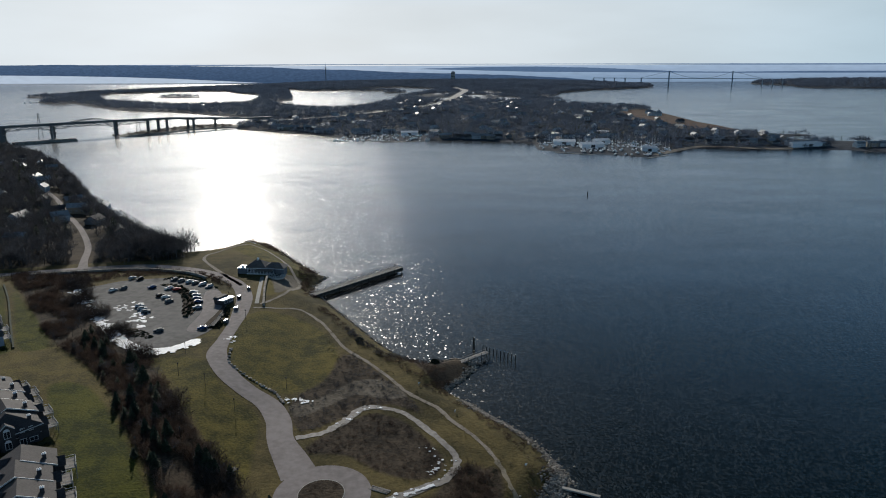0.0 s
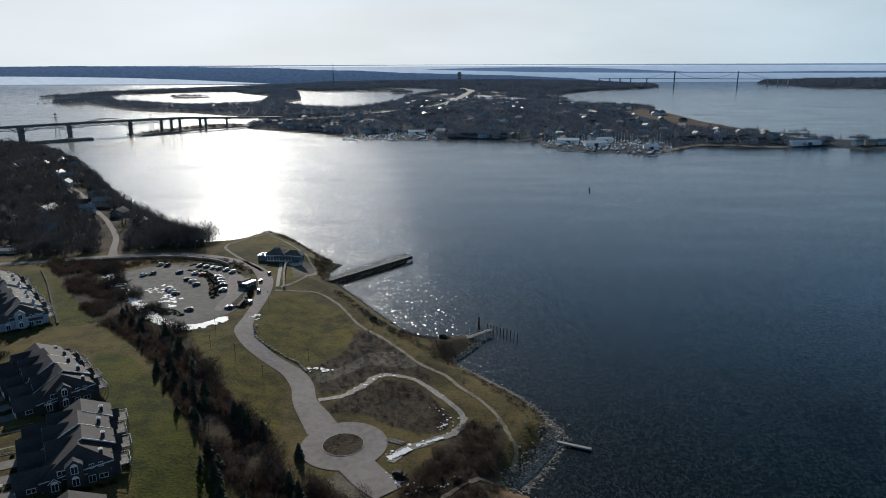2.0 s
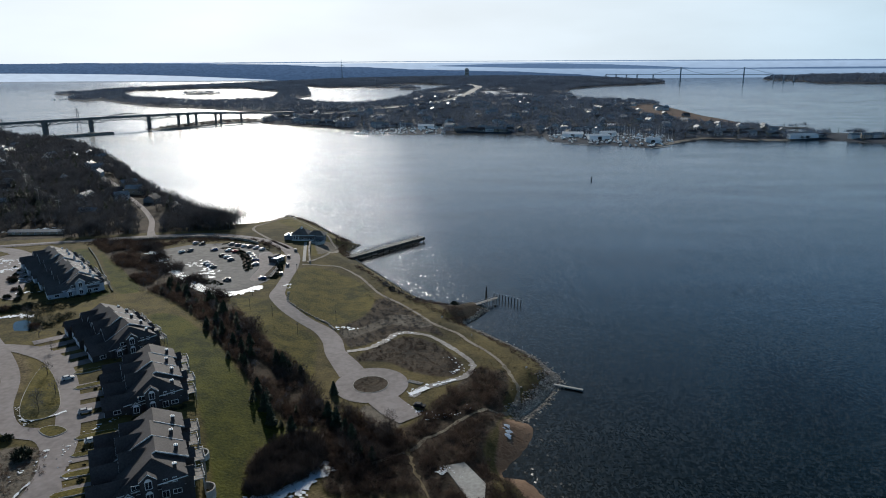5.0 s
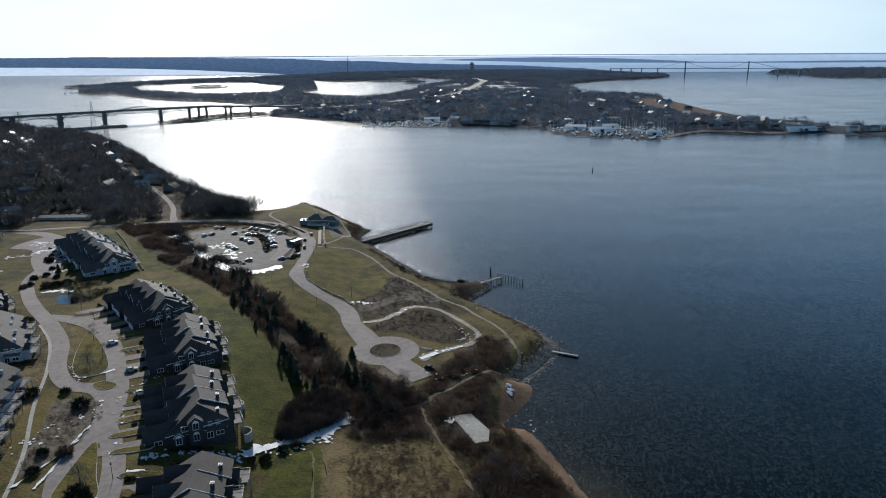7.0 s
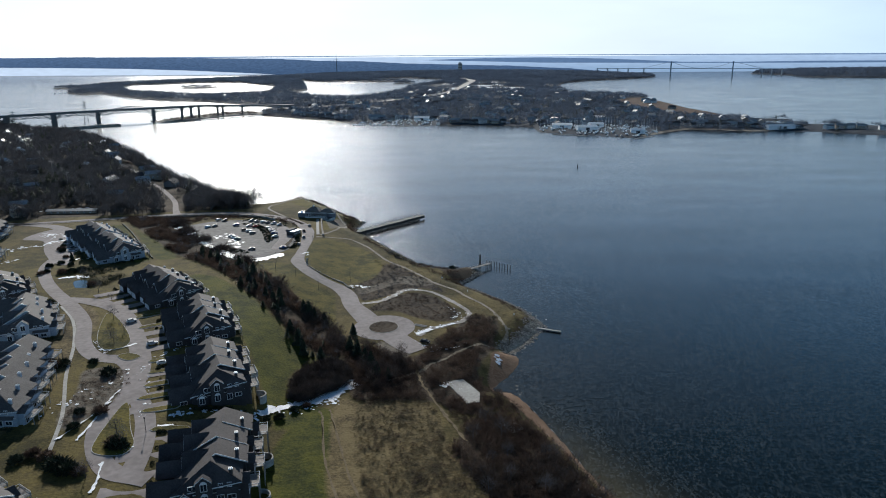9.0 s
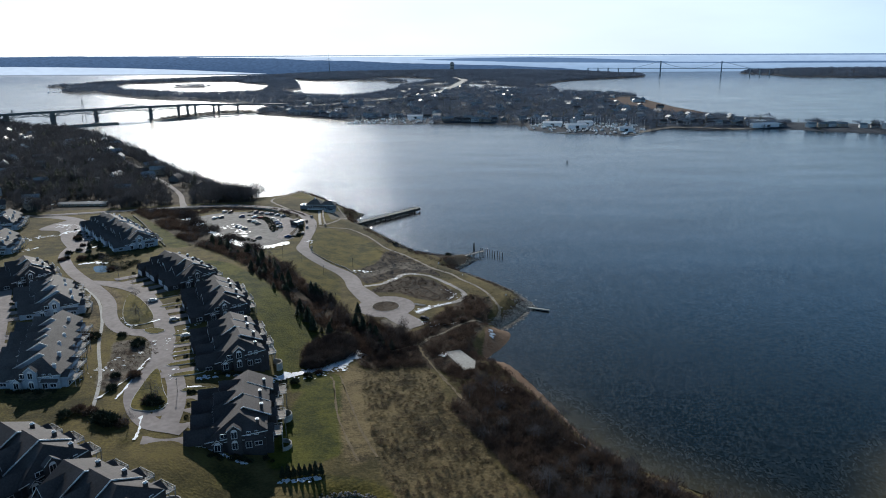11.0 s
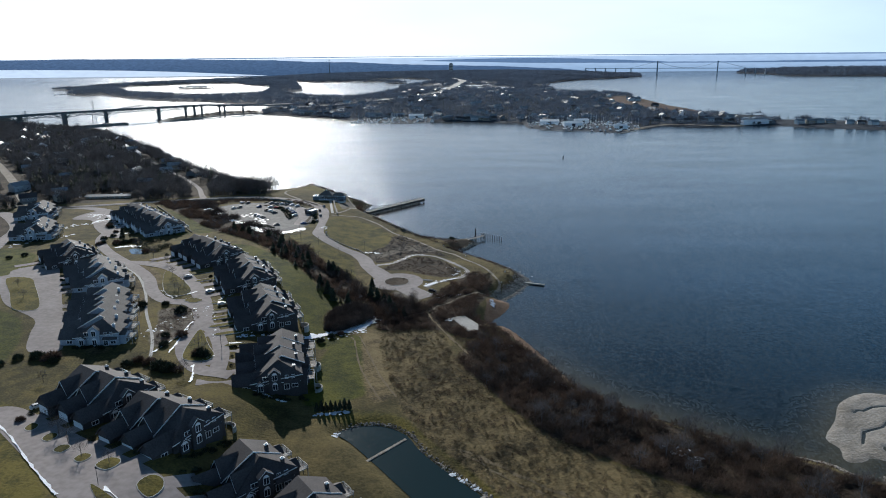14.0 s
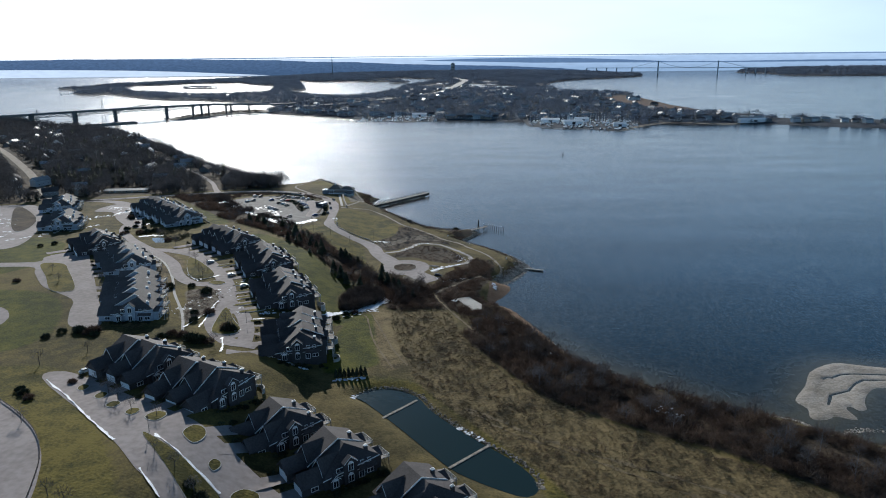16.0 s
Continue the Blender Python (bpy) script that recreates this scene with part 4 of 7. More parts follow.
SLAB = np.array([(-8, 127), (-0.5, 130), (7, 118), (6.5, 109), (0, 108)], float)
land_dry = lambda x, y: height(x, y) > 0.6
scatter("hill_woods", spots_in(FOREST, 7.0, 39, lambda x, y: off_street(x, y) & (y > 640)), FAR_TREES, TWIG, height, "leafless woods towards the bridge", (0.9, 1.4), category="woods")
scatter("bare_woods", spots_in(FOREST, 5.6, 41, lambda x, y: off_street(x, y) & (y <= 650) & (x > -620)), TREES, TWIG, height, "dense leafless grey-brown woods on the hillside", category="woods")
scatter("wood_edge", spots_in([(-166, 436), (-178, 418), (-206, 416), (-235, 410), (-258, 402), (-330, 386), (-330, 420), (-260, 430), (-225, 450), (-190, 465)], 4.2, 40, off_street), TREES, TWIG, height, "dense leafless trees beside the park road", (0.5, 0.95), category="woods")
scatter("shore_woods", spots_in([(-400, 752), (-322, 636), (-270, 566), (-228, 518), (-186, 472), (-168, 466), (-166, 444), (-186, 440), (-205, 470), (-250, 520), (-300, 585), (-390, 720)], 4.4, 38, lambda x, y: (height(x, y) > 0.4) & yards(x, y)), TREES, TWIG, height, "tall leafless trees along the wooded shore", (0.9, 1.45), category="woods")
scatter("dark_pines", spots_in(FOREST, 14, 42, lambda x, y: off_street(x, y) & patchy(x, y, 0.012, 0.02) & (x > -700)), CONIFERS, NEEDLE, height, "dark green pines among the bare woods", (0.9, 1.5), category="pines")
scatter("hill_pines", spots_in([(-400, 450), (-330, 445), (-328, 480), (-380, 545), (-412, 530)], 8, 57, off_street), CONIFERS, NEEDLE, height, "tall dark pines beside the hill street", (1.1, 1.8), category="pines")
LOT_EDGE = [(-199, 366), (-181, 342), (-160, 314), (-143, 294), (-130, 280), (-118, 280)]
scatter("belt_brush", spots_in(SCRUB_BELT, 1.7, 43, lambda x, y: patchy(x, y, 0.06, -0.28) & (away(LOT_EDGE, x, y, False) > 10)), SHRUBS, TWIG_RED, height, "tangled brown brush on the bank", category="brush")
BELT_DARK = [(-236, 397), (-207, 390), (-192, 362), (-168, 330), (-141, 298), (-118, 268), (-92, 230), (-68, 198), (-56, 178), (-48, 158), (-54, 158), (-68, 182), (-92, 216), (-118, 252), (-143, 284), (-176, 316), (-200, 350), (-216, 382)]
scatter("belt_thicket", spots_in(BELT_DARK, 2.5, 49, lambda x, y: patchy(x, y, 0.045, -0.06)), SHRUBS, TWIG_DARK, height, "dense dark thicket on the bank", (1.0, 2.0), category="thicket")
scatter("point_brush", spots_in(SCRUB_POINT, 1.7, 44, lambda x, y: land_dry(x, y) & patchy(x, y, 0.06, -0.32) & (away(LOW_PATH, x, y, False) > 2) & (away(STRAW_PATH, x, y, False) > 1.8) & ~inside(SLAB, x, y)), SHRUBS, TWIG_RED, height, "tangled brown brush by the shore", (0.6, 1.1), category="brush")
scatter("shore_brush", spots_in(SCRUB_SHORE, 1.9, 45, lambda x, y: land_dry(x, y) & patchy(x, y, 0.05, -0.6)), SHRUBS, TWIG_RED, height, "dense dark brush along the beach", (0.7, 1.4), category="brush")
scatter("slab_brush", spots_in([(-9, 106), (8, 128), (14, 121), (23, 98), (29, 86), (14, 82), (0, 92)], 1.7, 50, lambda x, y: land_dry(x, y) & (away(STRAW_PATH, x, y, False) > 1.8) & ~inside(SLAB, x, y)), SHRUBS, TWIG_RED, height, "brown brush round the concrete slab", (0.5, 1.0), category="brush")
scatter("rim_brush", spots_in([(8, 246), (20, 234), (30, 218), (36, 203), (34, 192), (26, 178), (20, 172), (22, 182), (27, 196), (25, 210), (14, 228)], 2.2, 56, land_dry), SHRUBS, TWIG_RED, height, "low brown brush above the riprap", (0.25, 0.6), category="brush")
scatter("shade_brush", spots_in(SCRUB_SHADE, 1.9, 48), SHRUBS, NEEDLE, height, "low dark green brush on the point", (0.15, 0.4), category="brush")
scatter("loop_brush", spots_in(SCRUB_LOOP, 2.2, 46), SHRUBS, TWIG_RED, height, "low brown scrub inside the loop path", (0.25, 0.5), category="scrub")
scatter("slope_brush", spots_in(SCRUB_MID, 2.4, 47), SHRUBS, TWIG, height, "low grey scrub beside the lawn", (0.3, 0.6), category="scrub")


def far_keep(x, y):
    return ((far_height(x, y) > 0.8) & ~inside(MARSH, x, y) & ~inside(MARINA_A, x, y) & ~inside(MARINA_B, x, y) & (away(FAR_HIGHWAY, x, y, False) > 18) & (away(FAR_AVENUE, x, y, False) > 9) & (away([(p[0], p[1] - 22) for p in FAR_HIGHWAY], x, y, False) > 22)
            & (far_open(x, y, 0) < 0.5) & (far_open(x, y, 1) < 0.5))


near_far = lambda x, y: far_keep(x, y) & (y < 1750) & ((x < 560) | patchy(x, y, 0.04, 0.25))
deep_far = lambda x, y: far_keep(x, y) & (y >= 1750) & (y < 3000)
last_far = lambda x, y: far_keep(x, y) & (y >= 3000)
scatter("far_woods", spots_in(FAR, 8.5, 51, near_far, False), FAR_TREES, HAZY_FAR_TWIG, far_height, "leafless woods on the far peninsula", category="woods")
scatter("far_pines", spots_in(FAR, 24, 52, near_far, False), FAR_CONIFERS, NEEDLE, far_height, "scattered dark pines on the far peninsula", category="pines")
scatter("distant_woods", spots_in(FAR, 12, 53, deep_far, False), FAR_TREES, HAZY_FAR_TWIG, far_height, "distant leafless woods", (1.0, 1.5), category="woods")
scatter("horizon_woods", spots_in(FAR, 10.5, 54, last_far, False), HORIZON_TREES, HAZY_FAR_TWIG, far_height, "woods near the horizon", (0.9, 1.4), category="woods")
scatter("east_woods", spots_in(EAST_SHORE, 18, 55, lambda x, y: far_height(x, y) > 0.8, False), HORIZON_TREES, HAZY_FAR_TWIG, far_height, "woods on the far eastern shore", (1.2, 1.8), category="woods")


# ---------- mesh building ----------
class Build:
    """Collects boxes, prisms and rods into one mesh."""

    def __init__(self):
        self.v, self.f = [], []

    def add(self, verts, faces):
        k = len(self.v)
        self.v += [tuple(p) for p in verts]
        self.f += [tuple(i + k for i in q) for q in faces]
        return self

    def box(self, x0, x1, y0, y1, z0, z1):
        return self.add([(x, y, z) for z in (z0, z1) for y in (y0, y1) for x in (x0, x1)],
                        [(0, 2, 3, 1), (4, 5, 7, 6), (0, 1, 5, 4), (2, 6, 7, 3), (0, 4, 6, 2), (1, 3, 7, 5)])

    def prism_y(self, profile, y0, y1):
        """A profile of (x, z), counter-clockwise seen from -y, drawn out along y."""
        n = len(profile)
        return self.add([(x, y0, z) for x, z in profile] + [(x, y1, z) for x, z in profile],
                        [tuple(range(n)), tuple(range(2 * n - 1, n - 1, -1))] + [((i + 1) % n, i, n + i, n + (i + 1) % n) for i in range(n)])

    def prism_x(self, profile, x0, x1):
        n = len(profile)
        return self.add([(x0, y, z) for y, z in profile] + [(x1, y, z) for y, z in profile],
                        [tuple(range(n - 1, -1, -1)), tuple(range(n, 2 * n))] + [(i, (i + 1) % n, n + (i + 1) % n, n + i) for i in range(n)])

    def slab(self, a, b, c, d, t=0.25):
        """A sloping roof plane by its four upper corners, with thickness."""
        p = [Vector(q) for q in (a, b, c, d)]
        nrm = (p[1] - p[0]).cross(p[3] - p[0]).normalized()
        if nrm.z < 0:
            nrm = -nrm
        q = [s - nrm * t for s in p]
        return self.add(p + q, [(0, 1, 2, 3), (7, 6, 5, 4)] + [(i, i + 4, (i + 1) % 4 + 4, (i + 1) % 4) for i in range(4)])

    def rod(self, a, b, r, sides=6, r2=None):
        a, b = Vector(a), Vector(b)
        w = (b - a).normalized()
        s = w.cross(Vector((0.31, 0.52, 0.79))).normalized()
        t = w.cross(s)
        k = [(s * math.cos(2 * math.pi * i / sides) + t * math.sin(2 * math.pi * i / sides)) for i in range(sides)]
        q = r if r2 is None else r2
        return self.add([a + d * r for d in k] + [b + d * q for d in k], [tuple(range(sides))[::-1], tuple(range(sides, 2 * sides))] + [(i, (i + 1) % sides, sides + (i + 1) % sides, sides + i) for i in range(sides)])

    def tube(self, line, r, sides=3):
        """One bent rod along a line of points."""
        p = [Vector(q) for q in line]
        s = (p[-1] - p[0]).cross(Vector((0, 0, 1))).normalized()
        ring = [s * math.cos(2 * math.pi * i / sides) + Vector((0, 0, 1)) * math.sin(2 * math.pi * i / sides) for i in range(sides)]
        return self.add([q + d * r for q in p for d in ring], [(k * sides + i, k * sides + (i + 1) % sides, (k + 1) * sides + (i + 1) % sides, (k + 1) * sides + i) for k in range(len(p) - 1) for i in range(sides)])

    def mesh(self, name, mat):
        me = bpy.data.meshes.new(name)
        me.from_pydata(self.v, [], self.f)
        me.materials.append(mat)
        bm = bmesh.new()
        bm.from_mesh(me)
        bmesh.ops.recalc_face_normals(bm, faces=bm.faces)
        bm.to_mesh(me)
        bm.free()
        return me


def hang(name, me, parent, m=None, label=""):
    ob = new(name, me)
    ob.parent = parent
    if m is not None:
        ob.matrix_local = m
    if label:
        ob["label"] = label
    return ob


def thing(name, x, y, z, turn=0, label="", category="", group=""):
    ob = new(name)
    ob.matrix_world = pose(x, y, z, 0, 0, turn)
    ob.empty_display_size = 0.5
    return tagged(ob, label, category, group)


def ground_z(x, y):
    return float(height(np.array([x]), np.array([y]))[0])


# ---------- townhouses ----------
UNIT = 9.2


def window_mesh(w, h, arched=False):
    b = Build()
    t = 0.14
    b.box(-w / 2, -w / 2 + t, -0.1, 0.06, 0, h), b.box(w / 2 - t, w / 2, -0.1, 0.06, 0, h), b.box(-w / 2 + t, w / 2 - t, -0.1, 0.06, 0, t), b.box(-w / 2 + t, w / 2 - t, -0.1, 0.06, h - t, h)
    b.box(-0.05, 0.05, -0.09, 0.05, t, h - t)
    if arched:
        b.prism_y([(-w / 2, h + 0.02), (w / 2, h + 0.02), (w * 0.3, h + w * 0.32), (0, h + w * 0.42), (-w * 0.3, h + w * 0.32)], -0.1, 0.06)
    return b.mesh("window_frame", WHITE), Build().box(-w / 2 + t, w / 2 - t, -0.02, 0.03, t, h - t).mesh("pane", GLASS)


WIN = {"tall": window_mesh(1.9, 2.4, True), "wide": window_mesh(2.4, 1.5), "small": window_mesh(1.3, 1.5), "door": window_mesh(2.0, 2.3)}


RIDGE = 9.7


def unit_meshes(siding, roofing):
    p = {}
    # main body: long low western slope, short eastern one, a ridge along the row
    for name, y0 in (("roof", 0.0), ("hip_roof", 6.2)):
        r = Build()
        r.slab((6.3, -0.4, 3.72), (6.3, UNIT + 0.1, 3.72), (17.0, UNIT + 0.1, RIDGE), (17.0, y0 - 0.4, RIDGE))
        r.slab((17.0, y0 - 0.4, RIDGE), (17.0, UNIT + 0.1, RIDGE), (25.7, UNIT + 0.1, 5.75), (25.7, -0.4, 5.75))
        if y0:
            # the end of a row is hipped
            a, b, c = (6.3, -0.4, 3.72), (25.7, -0.4, 5.75), (17.0, y0 - 0.4, RIDGE)
            r.add([a, b, c] + [(q[0], q[1] + 0.1, q[2] - 0.25) for q in (a, b, c)], [(0, 1, 2), (5, 4, 3), (0, 3, 4, 1), (1, 4, 5, 2), (2, 5, 3, 0)])
        p[name] = r.mesh("roof", roofing)
    q = Build()
    q.rod((6.3, -0.4, 3.8), (17.0, 5.8, RIDGE + 0.06), 0.16, 4), q.rod((25.7, -0.4, 5.8), (17.0, 5.8, RIDGE + 0.06), 0.16, 4)
    p["hip_cap"] = q.mesh("hip_cap", roofing)
    q = Build().add([(6.25, -0.55, 3.45), (25.75, -0.55, 5.5), (25.75, -0.41, 5.5), (6.25, -0.41, 3.45), (6.25, -0.55, 3.72), (25.75, -0.55, 5.75), (25.75, -0.41, 5.75), (6.25, -0.41, 3.72)],
                    [(0, 3, 2, 1), (4, 5, 6, 7), (0, 1, 5, 4), (1, 2, 6, 5), (2, 3, 7, 6), (3, 0, 4, 7)])
    p["eave_trim"] = q.mesh("eave_trim", WHITE)
    ends = Build().prism_y([(7, -6), (25, -6), (25, 5.5), (7, 3.6)], 0.05, UNIT - 0.05)
    ends.prism_y([(7, 3.6), (25, 5.5), (17, RIDGE - 0.35)], 6.4, UNIT - 0.05)
    wall = Build().prism_y([(7, -6), (25, -6), (25, 5.9), (17, RIDGE - 0.3), (7, 3.9)], 0.05, UNIT - 0.05)
    for body in (wall, ends):
        body.box(0.3, 8, 0.9, 7.1, -6, 3.0).prism_x([(0.9, 3.0), (7.1, 3.0), (4.0, 6.0)], 0.3, 9).box(24.5, 27.2, 1.2, 6.6, -6, 4.2)
    p["wall"], p["end_wall"] = wall.mesh("wall", siding), ends.mesh("wall", siding)
    g = Build()
    g.slab((-0.3, 0.3, 2.8), (8.0, 0.3, 2.8), (11.2, 4.0, 6.4), (-0.3, 4.0, 6.4), 0.2)
    g.slab((-0.3, 7.7, 2.8), (8.0, 7.7, 2.8), (11.2, 4.0, 6.4), (-0.3, 4.0, 6.4), 0.2)
    p["garage_roof"] = g.mesh("garage_roof", roofing)
    e = Build()
    e.slab((24.3, 0.8, 4.3), (27.7, 0.8, 4.3), (27.7, 3.9, 6.0), (24.3, 3.9, 6.0), 0.18)
    e.slab((24.3, 7.0, 4.3), (27.7, 7.0, 4.3), (27.7, 3.9, 6.0), (24.3, 3.9, 6.0), 0.18)
    p["bay_roof"] = e.mesh("bay_roof", roofing)
    d = Build()
    for y in (1.4, ):
        d.box(0.2, 0.29, 1.4, 6.6, -0.2, 2.4)
        for z in (0.4, 1.05, 1.7):
            d.box(0.14, 0.2, 1.5, 6.5, z - 0.25, z + 0.25)
    p["garage_door"] = d.mesh("garage_door", DOOR_WHITE)
    t = Build()
    for a, b in (((6.2, 3.66), (17.0, RIDGE - 0.04)), ((25.8, 5.7), (17.0, RIDGE - 0.04))):
        t.slab((a[0], -0.56, a[1] + 0.05), (b[0], -0.56, b[1] + 0.05), (b[0], -0.41, b[1] + 0.05), (a[0], -0.41, a[1] + 0.05), 0.36)
    p["rake_trim"] = t.mesh("rake_trim", WHITE)
    p["chimney"] = Build().box(22.1, 23.1, 2.1, 3.0, 5, 8.5).mesh("chimney", siding)
    p["chimney_cap"] = Build().box(22.0, 23.2, 2.0, 3.1, 8.5, 8.65).box(22.2, 22.5, 2.35, 2.75, 8.65, 9.0).box(22.7, 23.0, 2.35, 2.75, 8.65, 9.0).mesh("chimney_cap", WHITE)
    k = Build()
    k.box(27.2, 30.2, 1.0, 7.2, 2.6, 2.8)
    for y in (1.1, 4.1, 7.0):
        k.box(29.9, 30.1, y, y + 0.2, -6, 3.7)
    p["deck"] = k.mesh("deck", WOOD_GREY)
    q = Build()
    for a, b, c, e2 in ((27.2, 30.2, 1.0, 1.08), (27.2, 30.2, 7.12, 7.2), (30.1, 30.2, 1.0, 7.2)):
        q.box(a, b, c, e2, 3.6, 3.72), q.box(a, b, c, e2, 2.85, 2.95)
    for i in range(14):
        q.box(30.12, 30.18, 1.1 + i * 0.45, 1.16 + i * 0.45, 2.95, 3.6)
    p["railing"] = q.mesh("railing", DECK_WHITE)
    w, m = Build(), 11
    arc = [math.pi * (i / 10 - 0.5) for i in range(m)]
    w.add([(30 + q * math.cos(a), 4.1 + q * math.sin(a), z) for q, z in ((2.6, -6), (3.0, -6), (3.0, -2.2), (2.6, -2.2)) for a in arc],
          [(k * m + i, k * m + i + 1, ((k + 1) % 4) * m + i + 1, ((k + 1) % 4) * m + i) for k in range(4) for i in range(m - 1)] + [(0, m, 2 * m, 3 * m), (m - 1, 4 * m - 1, 3 * m - 1, 2 * m - 1)])
    p["patio_wall"] = w.mesh("patio_wall", CONCRETE)
    # end bays with their own small gables, on the outer side of the first unit
    s = Build().prism_y([(13.2, -6), (17.6, -6), (17.6, 7.2), (15.4, 9.0), (13.2, 7.2)], -1.0, 0.05).prism_y([(8.6, -6), (11.6, -6), (11.6, 3.4), (10.1, 4.7), (8.6, 3.4)], -1.3, 0.05)
    p["side_bay"] = s.mesh("side_bay", siding)
    for name, x0, x1, z0, z1, y in (("bay_gable", 13.0, 17.8, 7.1, 9.15, -1.25), ("porch_gable", 8.4, 11.8, 3.3, 4.85, -1.55)):
        s, m = Build(), (x0 + x1) / 2
        s.slab((x0, y, z0), (x0, 0.6, z0), (m, 0.6, z1), (m, y, z1), 0.18), s.slab((x1, y, z0), (x1, 0.6, z0), (m, 0.6, z1), (m, y, z1), 0.18)
        p[name] = s.mesh(name, roofing)
    s = Build()
    for x0, x1, z0, z1, y in ((13.0, 17.8, 7.1, 9.15, -1.3), (8.4, 11.8, 3.3, 4.85, -1.6)):
        m = (x0 + x1) / 2
        s.slab((x0, y - 0.04, z0), (m, y - 0.04, z1), (m, y, z1), (x0, y, z0), 0.2), s.slab((x1, y - 0.04, z0), (m, y - 0.04, z1), (m, y, z1), (x1, y, z0), 0.2)
    s.box(12.0, 25.0, -0.06, 0.02, 2.9, 3.1)
    p["side_trim"] = s.mesh("side_trim", WHITE)
    s = Build().slab((18.6, -1.1, 3.0), (24.6, -1.1, 3.0), (24.6, 0.4, 4.1), (18.6, 0.4, 4.1), 0.15)
    p["porch_roof"] = s.mesh("porch_roof", roofing)
    # a cross gable over the long slope, facing the street
    x = Build()
    x.prism_x([(1.5, 4.6), (7.7, 4.6), (4.6, 8.3)], 7.6, 13.5)
    p["dormer"] = x.mesh("dormer", siding)
    x = Build()
    x.slab((7.0, 1.0, 4.25), (8.5, 1.0, 4.25), (14.6, 4.6, 8.6), (7.0, 4.6, 8.6), 0.2), x.slab((7.0, 8.2, 4.25), (8.5, 8.2, 4.25), (14.6, 4.6, 8.6), (7.0, 4.6, 8.6), 0.2)
    p["dormer_roof"] = x.mesh("dormer_roof", roofing)
    x = Build()
    x.slab((6.96, 1.0, 4.2), (6.96, 4.6, 8.55), (7.02, 4.6, 8.55), (7.02, 1.0, 4.2), 0.22), x.slab((6.96, 8.2, 4.2), (6.96, 4.6, 8.55), (7.02, 4.6, 8.55), (7.02, 8.2, 4.2), 0.22)
    p["dormer_trim"] = x.mesh("dormer_trim", WHITE)
    return p


SCHEMES = {"dark": unit_meshes(SIDING, ROOF), "pale": unit_meshes(SIDING_PALE, ROOF_GREY)}
def townhouse(x, y, turn, units, scheme, label, stagger=0.0, patios=True):
    c, s = math.cos(radians(turn)), math.sin(radians(turn))
    z = ground_z(x + 10 * c, y + 10 * s)
    house = thing("townhouse_row", x, y, z, turn, label, "townhouses", "townhouse rows of the village")
    p = SCHEMES[scheme]
    for i in range(units):
        m = pose(stagger * i + (0.9 if i % 2 else 0), i * UNIT, (0, 0.6, 1.0, 0.7)[i % 4])
        hang("wall", p["wall" if i else "end_wall"], house, m)
        for name in ("roof" if i else "hip_roof", "garage_roof", "bay_roof", "garage_door", "rake_trim" if i else "eave_trim", "deck"):
            hang(p[name].name.split(".")[0], p[name], house, m)
        if i == 0:
            hang("hip_cap", p["hip_cap"], house, m)
        if i or units < 3:
            for name in ("dormer_roof", "dormer_trim"):
                hang(name, p[name], hang("dormer", p["dormer"], house, m)) if name == "dormer_roof" else hang(name, p[name], house, m)
        chim = hang("chimney", p["chimney"], house, m)
        hang("chimney_cap", p["chimney_cap"], chim)
        hang("railing", p["railing"], house, m)
        if patios and i % 2 == 0:
            hang("patio_wall", p["patio_wall"], house, m)
        spots = [("small", 18.6, 0.0, 5.6)] if i else [("tall", 15.4, -1.02, 0.6), ("tall", 15.4, -1.02, 4.4), ("tall", 10.1, -1.32, 0.7), ("wide", 12.2, 0.0, 4.4), ("small", 19.8, 0.0, 4.4), ("small", 22.2, 0.0, 4.4),
                 ("door", 19.6, 0.0, 0.0), ("wide", 22.6, 0.0, 0.6), ("wide", 4.2, 0.9, 0.7)]
        for kind, wx, wy, wz in spots:
            frame_me, pane_me = WIN[kind]
            win = hang("window", frame_me, house, m @ pose(wx, wy - 0.02, wz))
            hang("pane", pane_me, win)
        for wy in (2.6, 5.2):
            win = hang("window", WIN["door"][0], house, m @ pose(27.24, wy, 0.2, 0, 0, 90))
            hang("pane", WIN["door"][1], win)
        if i == 0:
            for name in ("side_bay", "bay_gable", "porch_gable", "side_trim", "porch_roof"):
                hang(name, p[name], house, m)
    return house


DARK_LABEL = "row of charcoal townhouses with dark shingle gables and white trim"
PALE_LABEL = "row of pale grey townhouses with sawtooth gables and white decks"
ROWS = ((-89, 41, 13, 4, "dark", 0.3), (-101, 91, 26, 4, "dark", 0.3), (-121, 141, 29, 4, "dark", 0.3), (-148, 187, 42, 5, "dark", 0.0), (-212, 268, 40, 9, "pale", 0.0),
        (-125, 4, 55, 3, "dark", -0.8), (-96, -14, 57, 3, "dark", -0.8), (-75, -27, 40, 2, "dark", -1.5), (-55, -46, 36, 2, "dark", -1.5), (-29, -67, 34, 2, "dark", -1.5),
        (-172, 78, 2, 6, "pale", -3.4), (-201, 146, 20, 4, "pale", -2.5), (-236, 188, 38, 3, "dark", 0.0), (-302, 262, 6, 3, "pale", -2.0), (-336, 326, 8, 3, "pale", -2.0))
for x, y, turn, n, scheme, stagger in ROWS:
    townhouse(x, y, turn, n, scheme, DARK_LABEL if scheme == "dark" else PALE_LABEL, stagger)


